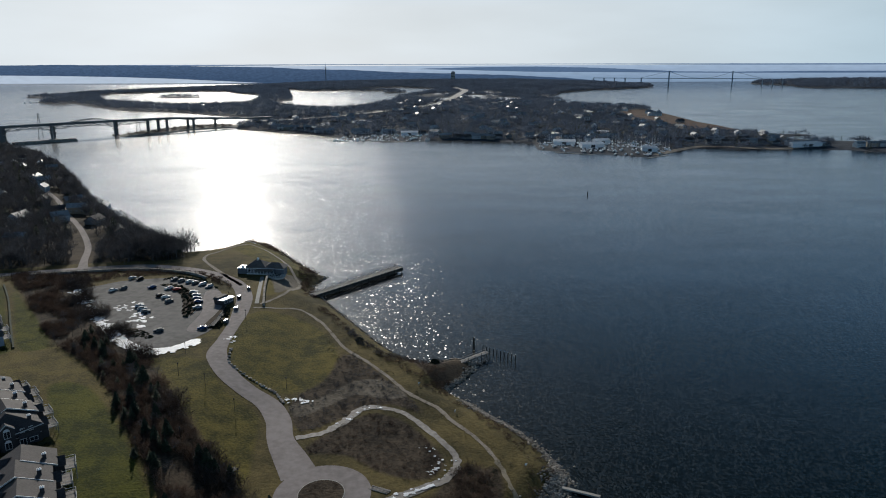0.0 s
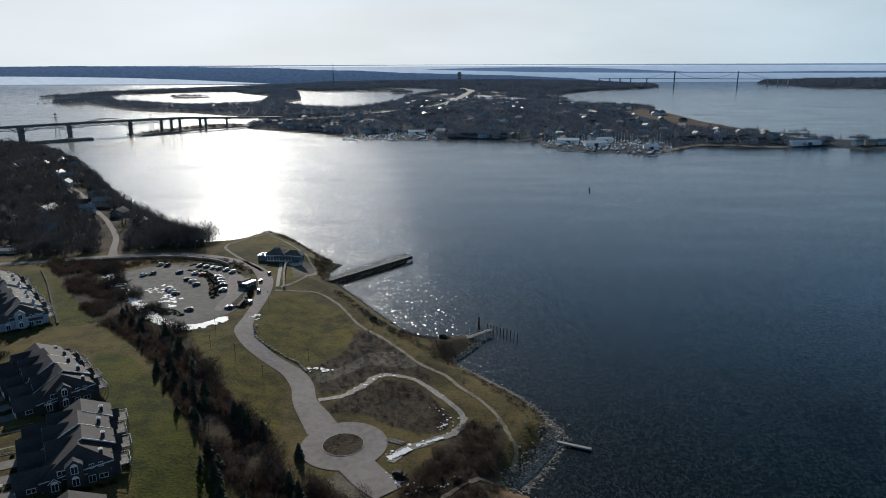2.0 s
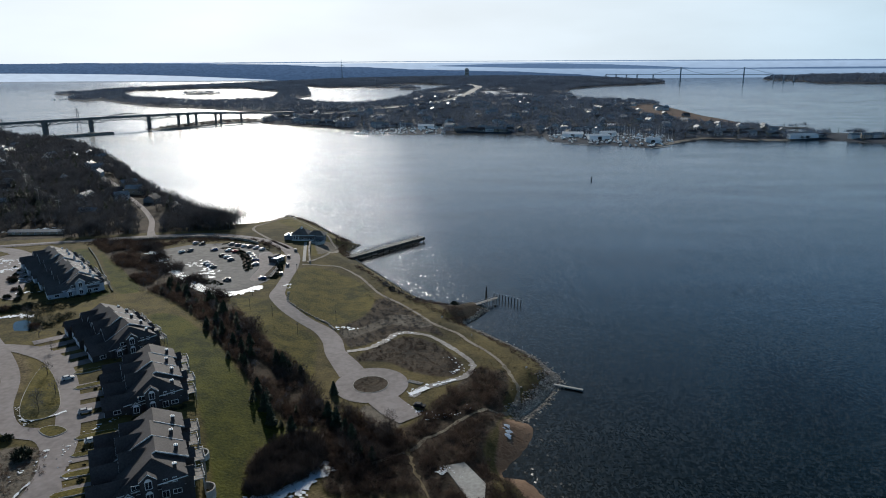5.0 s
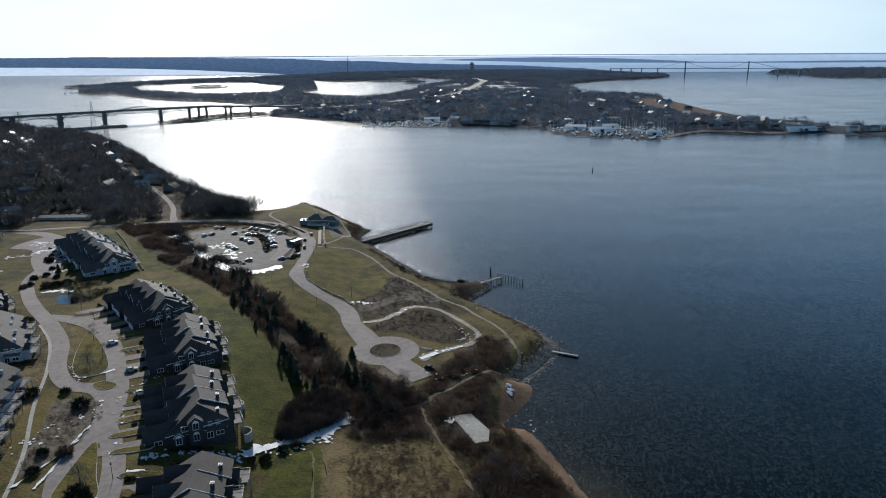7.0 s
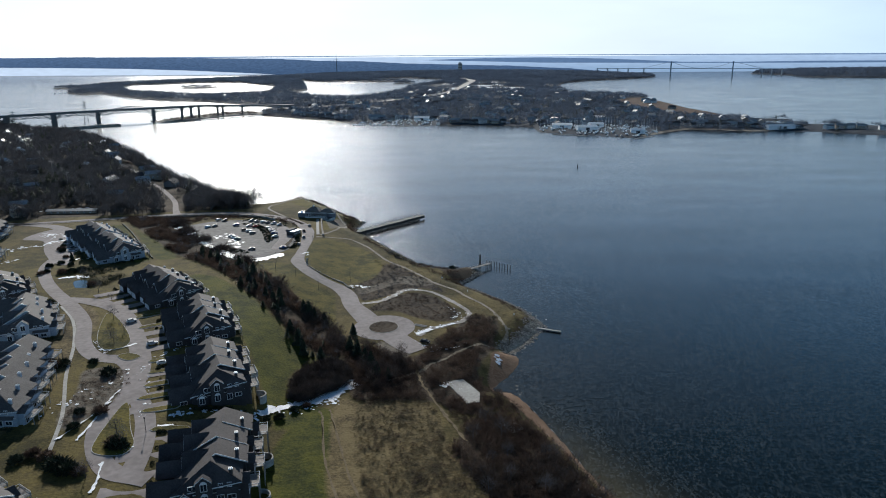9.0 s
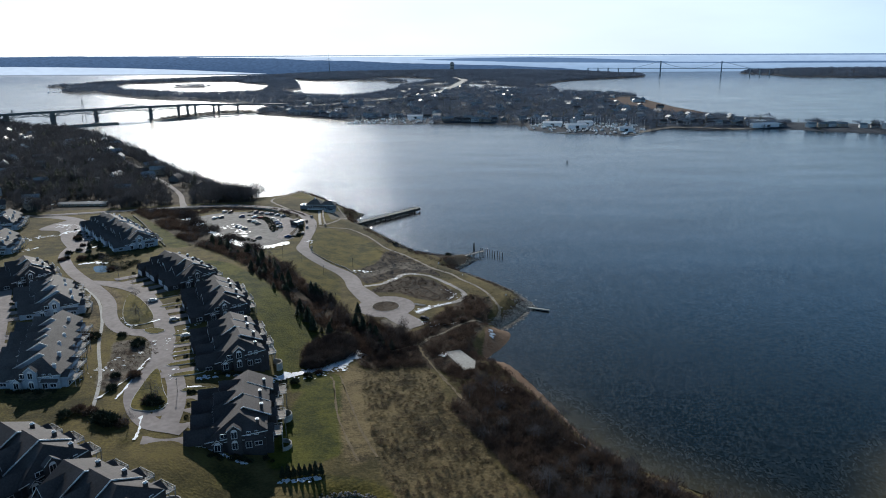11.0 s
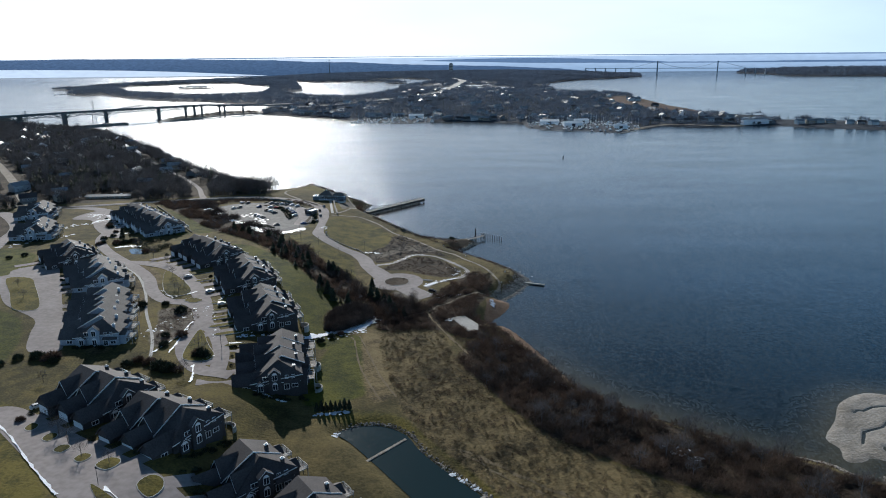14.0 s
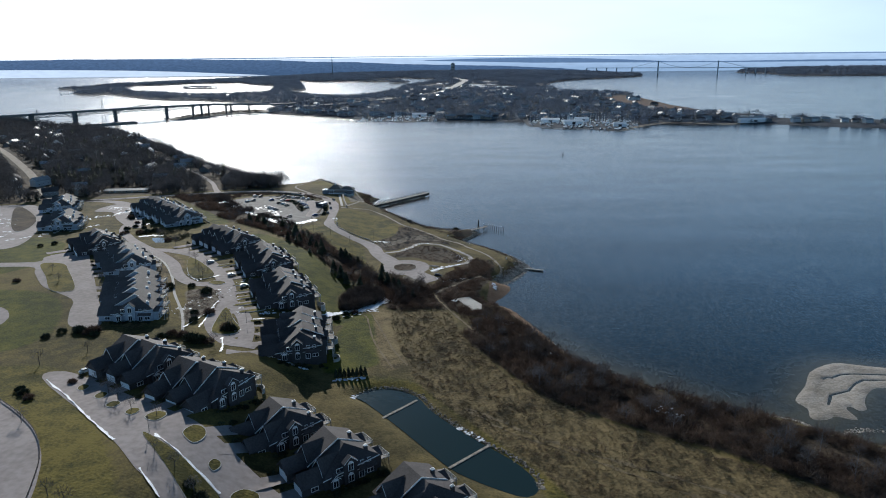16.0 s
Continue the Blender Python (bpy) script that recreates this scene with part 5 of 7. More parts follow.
# ---------- park: restaurant, kiosk, piers ----------
# the wall colour takes in the dark blue of the facade's shade
RESTAURANT_WALL = material("shaded_grey_siding", (0.11, 0.12, 0.14), (0.18, 0.19, 0.215), 2, 0.75, 0.01)
RESTAURANT_ROOF = material("brown_shingle", (0.1, 0.086, 0.076), (0.19, 0.168, 0.15), 2.5, 0.7, 0.02, fine=14)


def restaurant():
    z = ground_z(-112, 400)
    r = thing("waterfront_restaurant", -115, 394, z, -6, "grey waterfront restaurant with brown hipped roofs and a terrace", "restaurant")
    r.scale = (0.64, 0.68, 1.0)
    hang("wall", Build().box(0, 26, 0, 13, -1, 4.2).box(26, 34, 2, 11, -1, 3.6).mesh("wall", RESTAURANT_WALL), r)
    b = Build()
    for x0, x1, y0, y1, zz, top in ((-1.2, 19, -1.4, 14.4, 4.2, 7.8), (15, 35.6, -0.6, 13, 3.9, 6.4)):
        ym, i = (y0 + y1) / 2, (y1 - y0) / 2
        b.add([(x0, y0, zz), (x1, y0, zz), (x1, y1, zz), (x0, y1, zz), (x0 + i, ym, top), (x1 - i, ym, top)], [(0, 1, 5, 4), (1, 2, 5), (2, 3, 4, 5), (3, 0, 4), (3, 2, 1, 0)])
    hang("roof", b.mesh("roof", RESTAURANT_ROOF), r)
    hang("cupola", Build().box(8, 9.6, 5.6, 7.2, 7, 8.3).prism_y([(7.8, 8.3), (9.8, 8.3), (8.8, 9)], 5.4, 7.4).mesh("cupola", WHITE), r)
    hang("annex", Build().box(-9, 0, 1, 9, -1, 3.2).mesh("annex", RESTAURANT_WALL), r, label="grey flat-roofed annex")
    hang("annex_roof", Build().box(-9.2, 0, 0.8, 9.2, 3.2, 3.5).box(-6, -4, 3, 5, 3.5, 4.6).box(-3, -2, 5, 7, 3.5, 4.3).mesh("annex_roof", FAR_WHITE), r)
    for i in range(8):
        w = hang("window", WIN["door"][0], r, pose(2.5 + i * 3, -0.02, 0.9))
        hang("pane", WIN["door"][1], w)
    hang("terrace", Build().rod((28, -2, -1), (28, -2, 0.3), 8.5, 20).mesh("terrace", CONCRETE), r)
    post = Build().box(-0.12, 0.12, -0.12, 0.12, 0.3, 1.4).mesh("terrace_post", WHITE)
    for i in range(24):
        a = math.pi * (0.55 + i / 24 * 1.4)
        hang("terrace_post", post, r, pose(28 + 8.2 * math.cos(a), -2 + 8.2 * math.sin(a), 0))
    seat = Build().rod((0, 0, 0.3), (0, 0, 1.0), 0.5, 8).mesh("terrace_table", DARK_METAL)
    for i in range(9):
        a, q = i * 0.9, 2.4 + (i % 3) * 1.9
        hang("terrace_table", seat, r, pose(28 + q * math.cos(a), -3.5 + q * 0.7 * math.sin(a), 0))
    hang("fascia", Build().box(-0.2, 26.2, -0.25, -0.05, 3.6, 4.15).box(26, 34.2, 1.75, 1.95, 3.0, 3.55).box(-0.1, 26.1, -0.2, -0.05, -0.2, 0.6).mesh("fascia", WHITE), r, label="white painted fascia boards")
    canopy = Build().slab((9, -3.6, 2.7), (25, -3.6, 2.7), (25, 0, 3.5), (9, 0, 3.5), 0.15)
    hang("canopy", canopy.mesh("canopy", RESTAURANT_ROOF), r)
    pillar = Build().box(-0.12, 0.12, -0.3, -0.02, 0, 3.6).mesh("pillar", WHITE)
    for i in range(9):
        hang("pillar", pillar, r, pose(1 + i * 3, 0, 0))


restaurant()
k = thing("kiosk", -112, 338, ground_z(-114, 340), 62, "small dark kiosk with a pale flat roof in the lot", "kiosk")
hang("wall", Build().box(0, 7.5, 0, 6, -0.5, 2.8).mesh("wall", SIDING), k)
hang("roof", Build().box(-0.5, 8, -0.5, 3.4, 2.8, 3.1).mesh("roof", FAR_WHITE), k)
hang("roof_dark", Build().prism_y([(-0.5, 2.8), (8, 2.8), (7, 3.8), (0.5, 3.8)], 3.4, 6.5).mesh("roof_dark", ROOF), k)
for i in range(2):
    hang("pane", WIN["wide"][1], hang("window", WIN["wide"][0], k, pose(2 + 3.4 * i, -0.02, 1.0)))


def pier():
    a, b = Vector((-84, 367, 0)), Vector((-28, 433.5, 0))
    length, turn = (b - a).length, math.degrees(math.atan2(b.y - a.y, b.x - a.x))
    p = thing("fishing_pier", a.x, a.y, 0, turn, "long grey timber fishing pier on dark piles with posts", "pier")
    hang("deck", Build().box(0, length, -2.6, 2.6, 2.5, 2.9).mesh("deck", WOOD_GREY), p)
    hang("fascia", Build().box(3, length, -2.75, -2.6, 0.9, 2.7).box(3, length, 2.6, 2.75, 0.9, 2.7).mesh("fascia", WOOD_DARK), p)
    plank = Build().box(0, 0.9, -2.55, 2.55, 2.9, 2.95).mesh("plank", WOOD_GREY)
    for i in range(int(length)):
        hang("plank", plank, p, pose(i, 0, 0))
    pile = Build().rod((0, 0, -4), (0, 0, 4.3), 0.24, 7).mesh("pile", WOOD_DARK)
    cap = Build().rod((0, 0, 4.3), (0, 0, 4.6), 0.3, 7, 0.08).mesh("pile_cap", WOOD_GREY)
    for i in range(15):
        for y in (-2.9, 2.9):
            hang("pile_cap", cap, hang("pile", pile, p, pose(4 + i * (length - 6) / 14, y, 0 if y > 0 else -1.2)))
    rail = Build().box(4, length, 2.4, 2.5, 3.85, 3.95).box(4, length, 2.4, 2.5, 3.4, 3.47).box(4, length, -2.5, -2.4, 3.85, 3.95).mesh("rail", WOOD_GREY)
    hang("rail", rail, p)
    post = Build().box(-0.06, 0.06, 0, 0.12, 2.9, 3.95).mesh("rail_post", WOOD_GREY)
    for i in range(40):
        hang("rail_post", post, p, pose(4 + i * (length - 5) / 39, 2.4, 0))
        hang("rail_post", post, p, pose(4 + i * (length - 5) / 39, -2.5, 0))


pier()
j = thing("jetty_ramp", -0.5, 279.5, 0.9, 41.5, "weathered wooden ramp from the rock jetty", "jetty")
hang("deck", Build().box(0, 27, -1.2, 1.2, 1.3, 1.6).mesh("deck", WOOD_GREY), j)
hang("rail", Build().box(10, 27, -1.2, -1.12, 2.4, 2.5).box(10, 27, 1.12, 1.2, 2.4, 2.5).mesh("rail", WOOD_GREY), j)
jp = Build().rod((0, 0, -3), (0, 0, 2.5), 0.15).mesh("pile", WOOD_DARK)
for i in range(4):
    hang("pile", jp, j, pose(14 + i * 4.1, -1.2, 0)), hang("pile", jp, j, pose(14 + i * 4.1, 1.2, 0))
# lone mooring piles
pile_me = Build().rod((0, 0, -3), (0.1, 0, 3.2), 0.26, 7, 0.2).mesh("mooring_pile", WOOD_DARK)
gull_white = Build().rod((0, 0, 3.2), (0, 0, 3.45), 0.2, 7, 0.1).mesh("cap", FAR_WHITE)
for i in range(10):
    q = thing("mooring_pile", 18 + i * 1.55, 303 - i * 1.25, 0, i * 40, "weathered dark timber pile standing in the water", "pile", "row of mooring piles")
    hang("shaft", pile_me, q), hang("cap", gull_white, q, label="pale cap")
for dx, dy, lean in ((0, 0, 3), (0.9, 0.5, -4), (0.4, 1.2, 2)):
    q = thing("dolphin_pile", 13.5 + dx, 306 + dy, 0, 0, "tall timber dolphin pile bound in a cluster", "pile", "dolphin piles")
    hang("shaft", Build().rod((0, 0, -3), (lean * 0.08, 0, 5.6), 0.3, 7, 0.22).mesh("shaft", WOOD_DARK), q)
d = thing("floating_dock", 36.5, 194.5, 0, -24, "narrow pale concrete outfall dock", "dock")
hang("deck", Build().box(0, 12.5, -0.6, 0.6, 0.3, 0.8).mesh("deck", CONCRETE), d)
hang("support", Build().box(1, 12, -0.4, 0.4, -3, 0.3).mesh("support", WOOD_DARK), d)
for x, y, turn in ((26, 199, 20), (4, 234.7, 60), (-10, 258, 40)):
    sg = thing("park_sign", x, y, ground_z(x, y), turn, "small pale sign board on a wooden post in the grass", "sign", "park signs")
    hang("post", Build().box(-0.06, 0.06, -0.06, 0.06, -0.3, 1.3).mesh("post", WOOD_GREY), sg)
    hang("board", Build().box(-0.45, 0.45, -0.09, -0.06, 0.7, 1.35).mesh("board", FAR_WHITE), sg)
bq = thing("channel_buoy", 144.7, 697, 0, 0, "dark can buoy floating in the bay", "buoy")
hang("can", Build().rod((0, 0, -1), (0, 0, 2.6), 0.7, 10, 0.6).rod((0, 0, 2.6), (0, 0, 4.2), 0.3, 8, 0.15).mesh("can", DARK_METAL), bq)


# ---------- vehicles ----------
PAINTS = {n: material("paint_" + n, tuple(c * 0.85 for c in col), col, 1, 0.6, 0, 0.0, 0.12) for n, col in
          (("silver", (0.45, 0.46, 0.48)), ("black", (0.02, 0.02, 0.022)), ("white", (0.75, 0.75, 0.74)), ("red", (0.3, 0.04, 0.035)), ("blue", (0.05, 0.09, 0.2)), ("grey", (0.15, 0.155, 0.16)))}
TYRE = Build().rod((0, -0.12, 0.33), (0, 0.12, 0.33), 0.33, 10).mesh("tyre", RUBBER)
CAR_BODY = {}
for n, m in PAINTS.items():
    b = Build().prism_y([(-2.25, 0.3), (2.25, 0.3), (2.3, 0.75), (2.15, 0.98), (0.9, 1.08), (-1.7, 1.1), (-2.25, 0.95)], -0.9, 0.9)
    b.add([(0.95, -0.85, 1.06), (0.35, -0.68, 1.58), (-1.2, -0.68, 1.6), (-1.95, -0.85, 1.08), (0.95, 0.85, 1.06), (0.35, 0.68, 1.58), (-1.2, 0.68, 1.6), (-1.95, 0.85, 1.08)],
          [(1, 2, 6, 5)] + [(0, 1, 5, 4), (3, 7, 6, 2), (0, 3, 2, 1), (4, 5, 6, 7)])
    CAR_BODY[n] = b.mesh("body", m)
CAR_GLASS = Build().box(-1.75, 0.75, -0.8, 0.8, 1.14, 1.5).mesh("glazing", GLASS)
LIGHTS = Build().box(2.2, 2.31, -0.8, -0.45, 0.62, 0.8).box(2.2, 2.31, 0.45, 0.8, 0.62, 0.8).mesh("headlights", FAR_WHITE)


def car(x, y, turn, paint, where="parked on the asphalt lot"):
    c = thing("car", x, y, ground_z(x, y) + 0.17, turn, paint + " car " + where, "car", "parked cars")
    hang("body", CAR_BODY[paint], c), hang("glazing", CAR_GLASS, c)
    hang("headlights", LIGHTS, c)
    for wx in (-1.4, 1.4):
        for wy in (-0.82, 0.82):
            hang("tyre", TYRE, c, pose(wx, wy, 0))
    return c


rng = random.Random(5)
paints = ["black", "grey", "black", "grey", "silver", "blue", "silver", "red", "grey", "white"]
# the rows of the lot
for spots, turn in (([(-153, 382), (-148, 380), (-143, 378), (-139, 376), (-134, 373), (-129, 369)], 55), ([(-150, 354), (-146, 351), (-142, 345), (-150, 366), (-145, 364), (-160, 368)], 40),
                    ([(-134, 359), (-131, 354), (-129, 349), (-126.5, 344), (-124, 335)], 20), ([(-154, 337), (-151, 333), (-147.5, 329)], 30), ([(-131, 303), (-112, 306)], 15), ([(-179, 363), (-175, 366), (-178, 385), (-173, 383)], 60)):
    for i, (x, y) in enumerate(spots):
        car(x, y, turn + rng.uniform(-4, 4) + rng.choice((0, 180)), paints[(i * 3 + int(-x)) % len(paints)])
for x, y, turn in ((-107.5, 351, 100), (-104, 333, 98), (-103.5, 315, 97), (-106.5, 366, 110)):
    car(x, y, turn, rng.choice(["black", "grey", "white"]), "standing beside the park road")
car(-16.5, 166, -20, "black", "standing at the end of the spur")
for x, y, turn, pn in ((-118, 127, 30, "white"), (-130, 146, 30, "silver"), (-150, 172, 36, "white"), (-120, 18, 54, "white"), (-150, 22, 50, "white"), (-215, 300, 35, "grey"), (-226, 300, 35, "black"), (-180, 110, 20, "silver"),
                       (-245, 240, 40, "white")):
    car(x, y, turn, pn, "parked before a townhouse garage")


# ---------- small park things ----------
def lamp_post(x, y):
    c = thing("lamp_post", x, y, ground_z(x, y), 0, "slim dark park lamp post with a small lantern", "lamp post", "park lamp posts")
    hang("pole", Build().rod((0, 0, -0.3), (0, 0, 5), 0.09, 6, 0.06).mesh("pole", DARK_METAL), c)
    hang("lantern", Build().rod((0, 0, 5), (0, 0, 5.5), 0.25, 6, 0.18).rod((0, 0, 5.5), (0, 0, 5.7), 0.35, 6, 0.02).mesh("lantern", DARK_METAL), c)


for x, y in ((-109, 276), (-104, 254), (-91, 246), (-86, 206), (-96, 196), (-76, 232), (-63, 190), (-111, 345), (-95, 318), (-62, 254), (-100, 130), (-128, 160), (-103, 75), (-106, -27)):
    lamp_post(x, y)


def stone_mesh(seed, flat=0.7):
    rg = np.random.default_rng(seed)
    bm = bmesh.new()
    bmesh.ops.create_icosphere(bm, subdivisions=1, radius=0.5)
    for v in bm.verts:
        v.co *= rg.uniform(0.75, 1.2)
        v.co.z *= flat
    me = bpy.data.meshes.new("stone")
    bm.to_mesh(me)
    bm.free()
    me.materials.append(STONE)
    return me


STONES = [stone_mesh(s) for s in range(6)]
edge = smooth([(-92, 283), (-89, 270), (-81, 262), (-73, 256), (-66, 251), (-61, 243)], 5, False)
for i, (x, y) in enumerate(edge):
    s = 1.1 + 0.5 * rng.random()
    b = new("boulder", STONES[i % 6])
    b.matrix_world = pose(x, y, ground_z(x, y) + 0.25, 0, 0, i * 57) @ Matrix.Diagonal((s * 1.4, s, s, 1))
    tagged(b, "grey granite boulder lining the park road", "boulder", "roadside boulders")


def stone_bank(name, line, width, count, size, seed, label, zfun=height):
    rg = np.random.default_rng(seed)
    c = smooth(line, 6, False)
    V, F, k = [], [], 0
    arr = []
    for me in STONES:
        v = np.array([tuple(q.co) for q in me.vertices])
        arr.append((v, np.array([tuple(q.vertices) for q in me.polygons])))
    i = rg.integers(0, len(c) - 1, count)
    t = rg.random(count)[:, None]
    p = c[i] * (1 - t) + c[i + 1] * t + rg.normal(0, width / 2, (count, 2))
    z = zfun(p[:, 0], p[:, 1])
    for (x, y), g in zip(p, z):
        v, f = arr[rg.integers(6)]
        s, a = rg.uniform(*size), rg.uniform(0, 6.28)
        w = v * s
        V.append(np.column_stack((w[:, 0] * math.cos(a) - w[:, 1] * math.sin(a) + x, w[:, 0] * math.sin(a) + w[:, 1] * math.cos(a) + y, w[:, 2] + max(g, -0.3) + s * 0.15)))
        F.append(f + k)
        k += len(v)
    return tagged(big_mesh(name, np.vstack(V), np.vstack(F), STONE), label, "riprap", kind="stuff")


stone_bank("point_riprap", [(8, 253), (15, 242), (22, 235), (31, 222), (38, 204), (37, 193), (30, 180), (25, 173), (20, 166)], 2.6, 3400, (0.35, 1.1), 61, "pale grey boulders armouring the point")
stone_bank("point_riprap_wide", [(37, 201), (34, 190), (29, 181), (25, 174), (21, 168)], 4.4, 2300, (0.4, 1.2), 62, "pale grey boulders armouring the point")
stone_bank("jetty_riprap", [(-4, 288), (4, 292), (13, 287), (10, 278), (5, 269), (1, 263)], 1.8, 700, (0.4, 1.2), 63, "dark boulders round the jetty")
stone_bank("pier_riprap", [(-73, 420), (-75, 408), (-76, 394), (-62, 366), (-50, 346), (-36, 322), (-24, 303)], 1.6, 900, (0.35, 1.1), 64, "dark boulders along the pier shore")
stone_bank("knoll_riprap", [(-160, 480), (-149, 497), (-138, 506), (-123, 495), (-100, 458), (-80, 428)], 2.0, 500, (0.5, 1.4), 65, "dark boulders round the knoll")
stone_bank("south_riprap", [(80, 20), (94, 11.7), (102.5, 6.8), (108, 3.9), (113.3, 0.8), (114.5, -4)], 1.8, 520, (0.4, 1.1), 66, "pale boulders near the sand bar")
stone_bank("bar_riprap", [(165, -5), (141.7, -2.7), (135.2, -1.9), (129.4, -2.8), (127, -4.5), (127.2, -9), (129, -13)], 1.6, 420, (0.4, 1.1), 68, "pale boulders facing the sand bar")
stone_bank("pond_edge", [(-49, 20), (-42, 26), (-32, 26.5), (-22.5, 19.5), (-17.5, 9), (-10, -1.5), (-0.5, -13), (9, -23.5), (14.5, -33.5), (15.5, -41)], 1.0, 700, (0.3, 0.8), 67, "small stones edging the pond")


def bar_wall(name, a, b, label):
    a, b = Vector((*a, 0)), Vector((*b, 0))
    w = thing(name, a.x, a.y, POND_LEVEL, math.degrees(math.atan2(b.y - a.y, b.x - a.x)), label, "berm")
    bb = Build().prism_x([(-0.9, -2), (0.9, -2), (0.5, 0.25), (-0.5, 0.25)], 0, (b - a).length)
    hang("berm_top", bb.mesh("berm_top", STONE), w)


bar_wall("pond_berm", (-36.4, 3.3), (-24, 17), "low stone berm across the pond")
bar_wall("pond_berm", (-12.5, -28.5), (1.5, -15), "low stone berm across the pond")
slab_ob = patch("concrete_slab", [(-6.9, 126.8), (-0.3, 128.9), (6, 117.4), (5.5, 110.2), (0.8, 109)], CONCRETE, 0.35, "cracked pale concrete slab by the shore", 1, lip=0.6)
hut_slab = patch("shore_slab", [(13, 93), (17, 96), (20, 91), (16, 88)], CONCRETE, 0.5, "small broken concrete slab", 1, lip=0.8)


# green islands and beds in the asphalt, with kerbs
def island(name, outline, label, mat=GROUND, n=4):
    ob = patch(name, outline, mat, 0.34, label, n, lip=0.35)
    me = ob.data
    for zone, val in (("lawn", 0.7), ("scrub", 0.9 if "bed" in label else 0.0)):
        at = me.attributes.new(zone, "FLOAT", "POINT")
        at.data.foreach_set("value", [val] * len(me.vertices))
    o = smooth(outline, n)
    m = len(o)
    cen = o.mean(0)
    out = cen + (o - cen) * (1 + 0.25 / np.maximum(np.linalg.norm(o - cen, axis=1), 1))[:, None]
    z = height(o[:, 0], o[:, 1])
    verts = [(*p, q + h2) for p, q in zip(o, z) for h2 in (0.33,)] + [(*p, q + 0.33) for p, q in zip(out, z)] + [(*p, q) for p, q in zip(out, z)]
    faces = [(i, (i + 1) % m, m + (i + 1) % m, m + i) for i in range(m)] + [(m + i, m + (i + 1) % m, 2 * m + (i + 1) % m, 2 * m + i) for i in range(m)]
    tagged(mesh_object("kerb", verts, faces, CONCRETE), "pale granite kerb", kind="structure")
    return ob


ring = [(-36.8 + 6.8 * math.cos(a), 184.5 + 7.2 * math.sin(a)) for a in np.linspace(0, 2 * math.pi, 12, endpoint=False)]
island("planting_island", ring, "planted bed in the roundabout")
island("green_island", [(-166, 184), (-155, 172), (-142, 152), (-141, 143), (-148, 141), (-155, 150), (-163, 170)], "grass island between the streets")
island("green_island_small", [(-139, 134), (-136, 137), (-130, 134), (-133, 130)], "small grass island")
island("teardrop_island", [(-118, 95), (-109, 77), (-104, 68), (-105, 62), (-112, 62), (-116, 66), (-118, 80)], "teardrop grass island with a dark bush")
island("court_island", [(-250, 173), (-237, 173), (-226, 158), (-209, 131), (-207, 122), (-218, 124), (-233, 147)], "grass island in the courtyard")
island("south_island", [(-107, -29), (-102, -31), (-78, -50), (-66, -66), (-74, -68), (-86, -54)], "narrow grass island with a bush")
island("court_ring", [(-364, 340), (-362, 349), (-335, 318), (-320, 293), (-313, 268), (-318, 263), (-335, 287)], "planted bed in the western court", n=3)
island("lot_island", [(-158, 374), (-147, 366), (-137, 350), (-129, 328), (-125, 322), (-124, 335), (-132, 355), (-146, 372)], "planted bed between the parking rows")
island("lot_end_island", [(-150, 303), (-146, 307), (-141, 305), (-147, 301)], "small planted bed in the lot")
island("lot_edge_bed", [(-112, 346), (-110, 330), (-110, 312), (-113, 306), (-112, 330)], "planted bed beside the kiosk")
strip_n = 0
for x, y, turn in ((-126, 128, 26), (-122, 118, 24), (-119, 107, 24), (-117, 97, 24), (-112, 88, 20), (-104, 76, 14), (-145, 163, 34), (-152, 176, 34)):
    c, s = math.cos(radians(turn)), math.sin(radians(turn))
    island("drive_strip", [(x + a * c - b * s, y + a * s + b * c) for a, b in ((3, -1.3), (13, -1.3), (13, 1.3), (3, 1.3))], "grass strip between driveways", n=2)
GARAGE_PLOTS = ([(-95.9, -26.1), (-91.4, -30.2), (-89.5, -25.6), (-90.9, -21.1), (-94.4, -20.7)],
                [(-84.4, -38.1), (-82.4, -40.2), (-81.4, -37.6), (-81.9, -35.2), (-83.8, -34.9)],
                [(-75.1, -48.9), (-70.5, -52.7), (-67.7, -48.5), (-68.6, -44.4), (-72.7, -44.0)],
                [(-145.2, 6.3), (-142.7, 4.5), (-141.8, 7.0), (-142.7, 9.2), (-145.0, 9.7)],
                [(-135.7, -0.8), (-133.0, -2.6), (-132.0, -0.0), (-132.8, 2.2), (-135.2, 2.7)],
                [(-128.3, -8.1), (-125.6, -9.7), (-124.2, -7.4), (-124.9, -5.5), (-127.4, -5.1)],
                [(-119.3, -13.7), (-116.7, -15.3), (-115.2, -13.0), (-115.9, -11.0), (-118.4, -10.6)],
                [(-111.3, -17.2), (-107.3, -19.7), (-105.1, -16.6), (-106.0, -13.8), (-109.6, -13.3)])
for plot in GARAGE_PLOTS:
    island("grass_plot", plot, "small grass plot between garage driveways", n=3)


def drive(x, y, turn, w=5.5, l=14):
    c, s = math.cos(radians(turn)), math.sin(radians(turn))
    patch("driveway", [(x + a * c - b * s, y + a * s + b * c) for a, b in ((-l, -w / 2), (1.5, -w / 2), (1.5, w / 2), (-l, w / 2))], ASPHALT, 0.165, "grey asphalt driveway to a garage", 1)


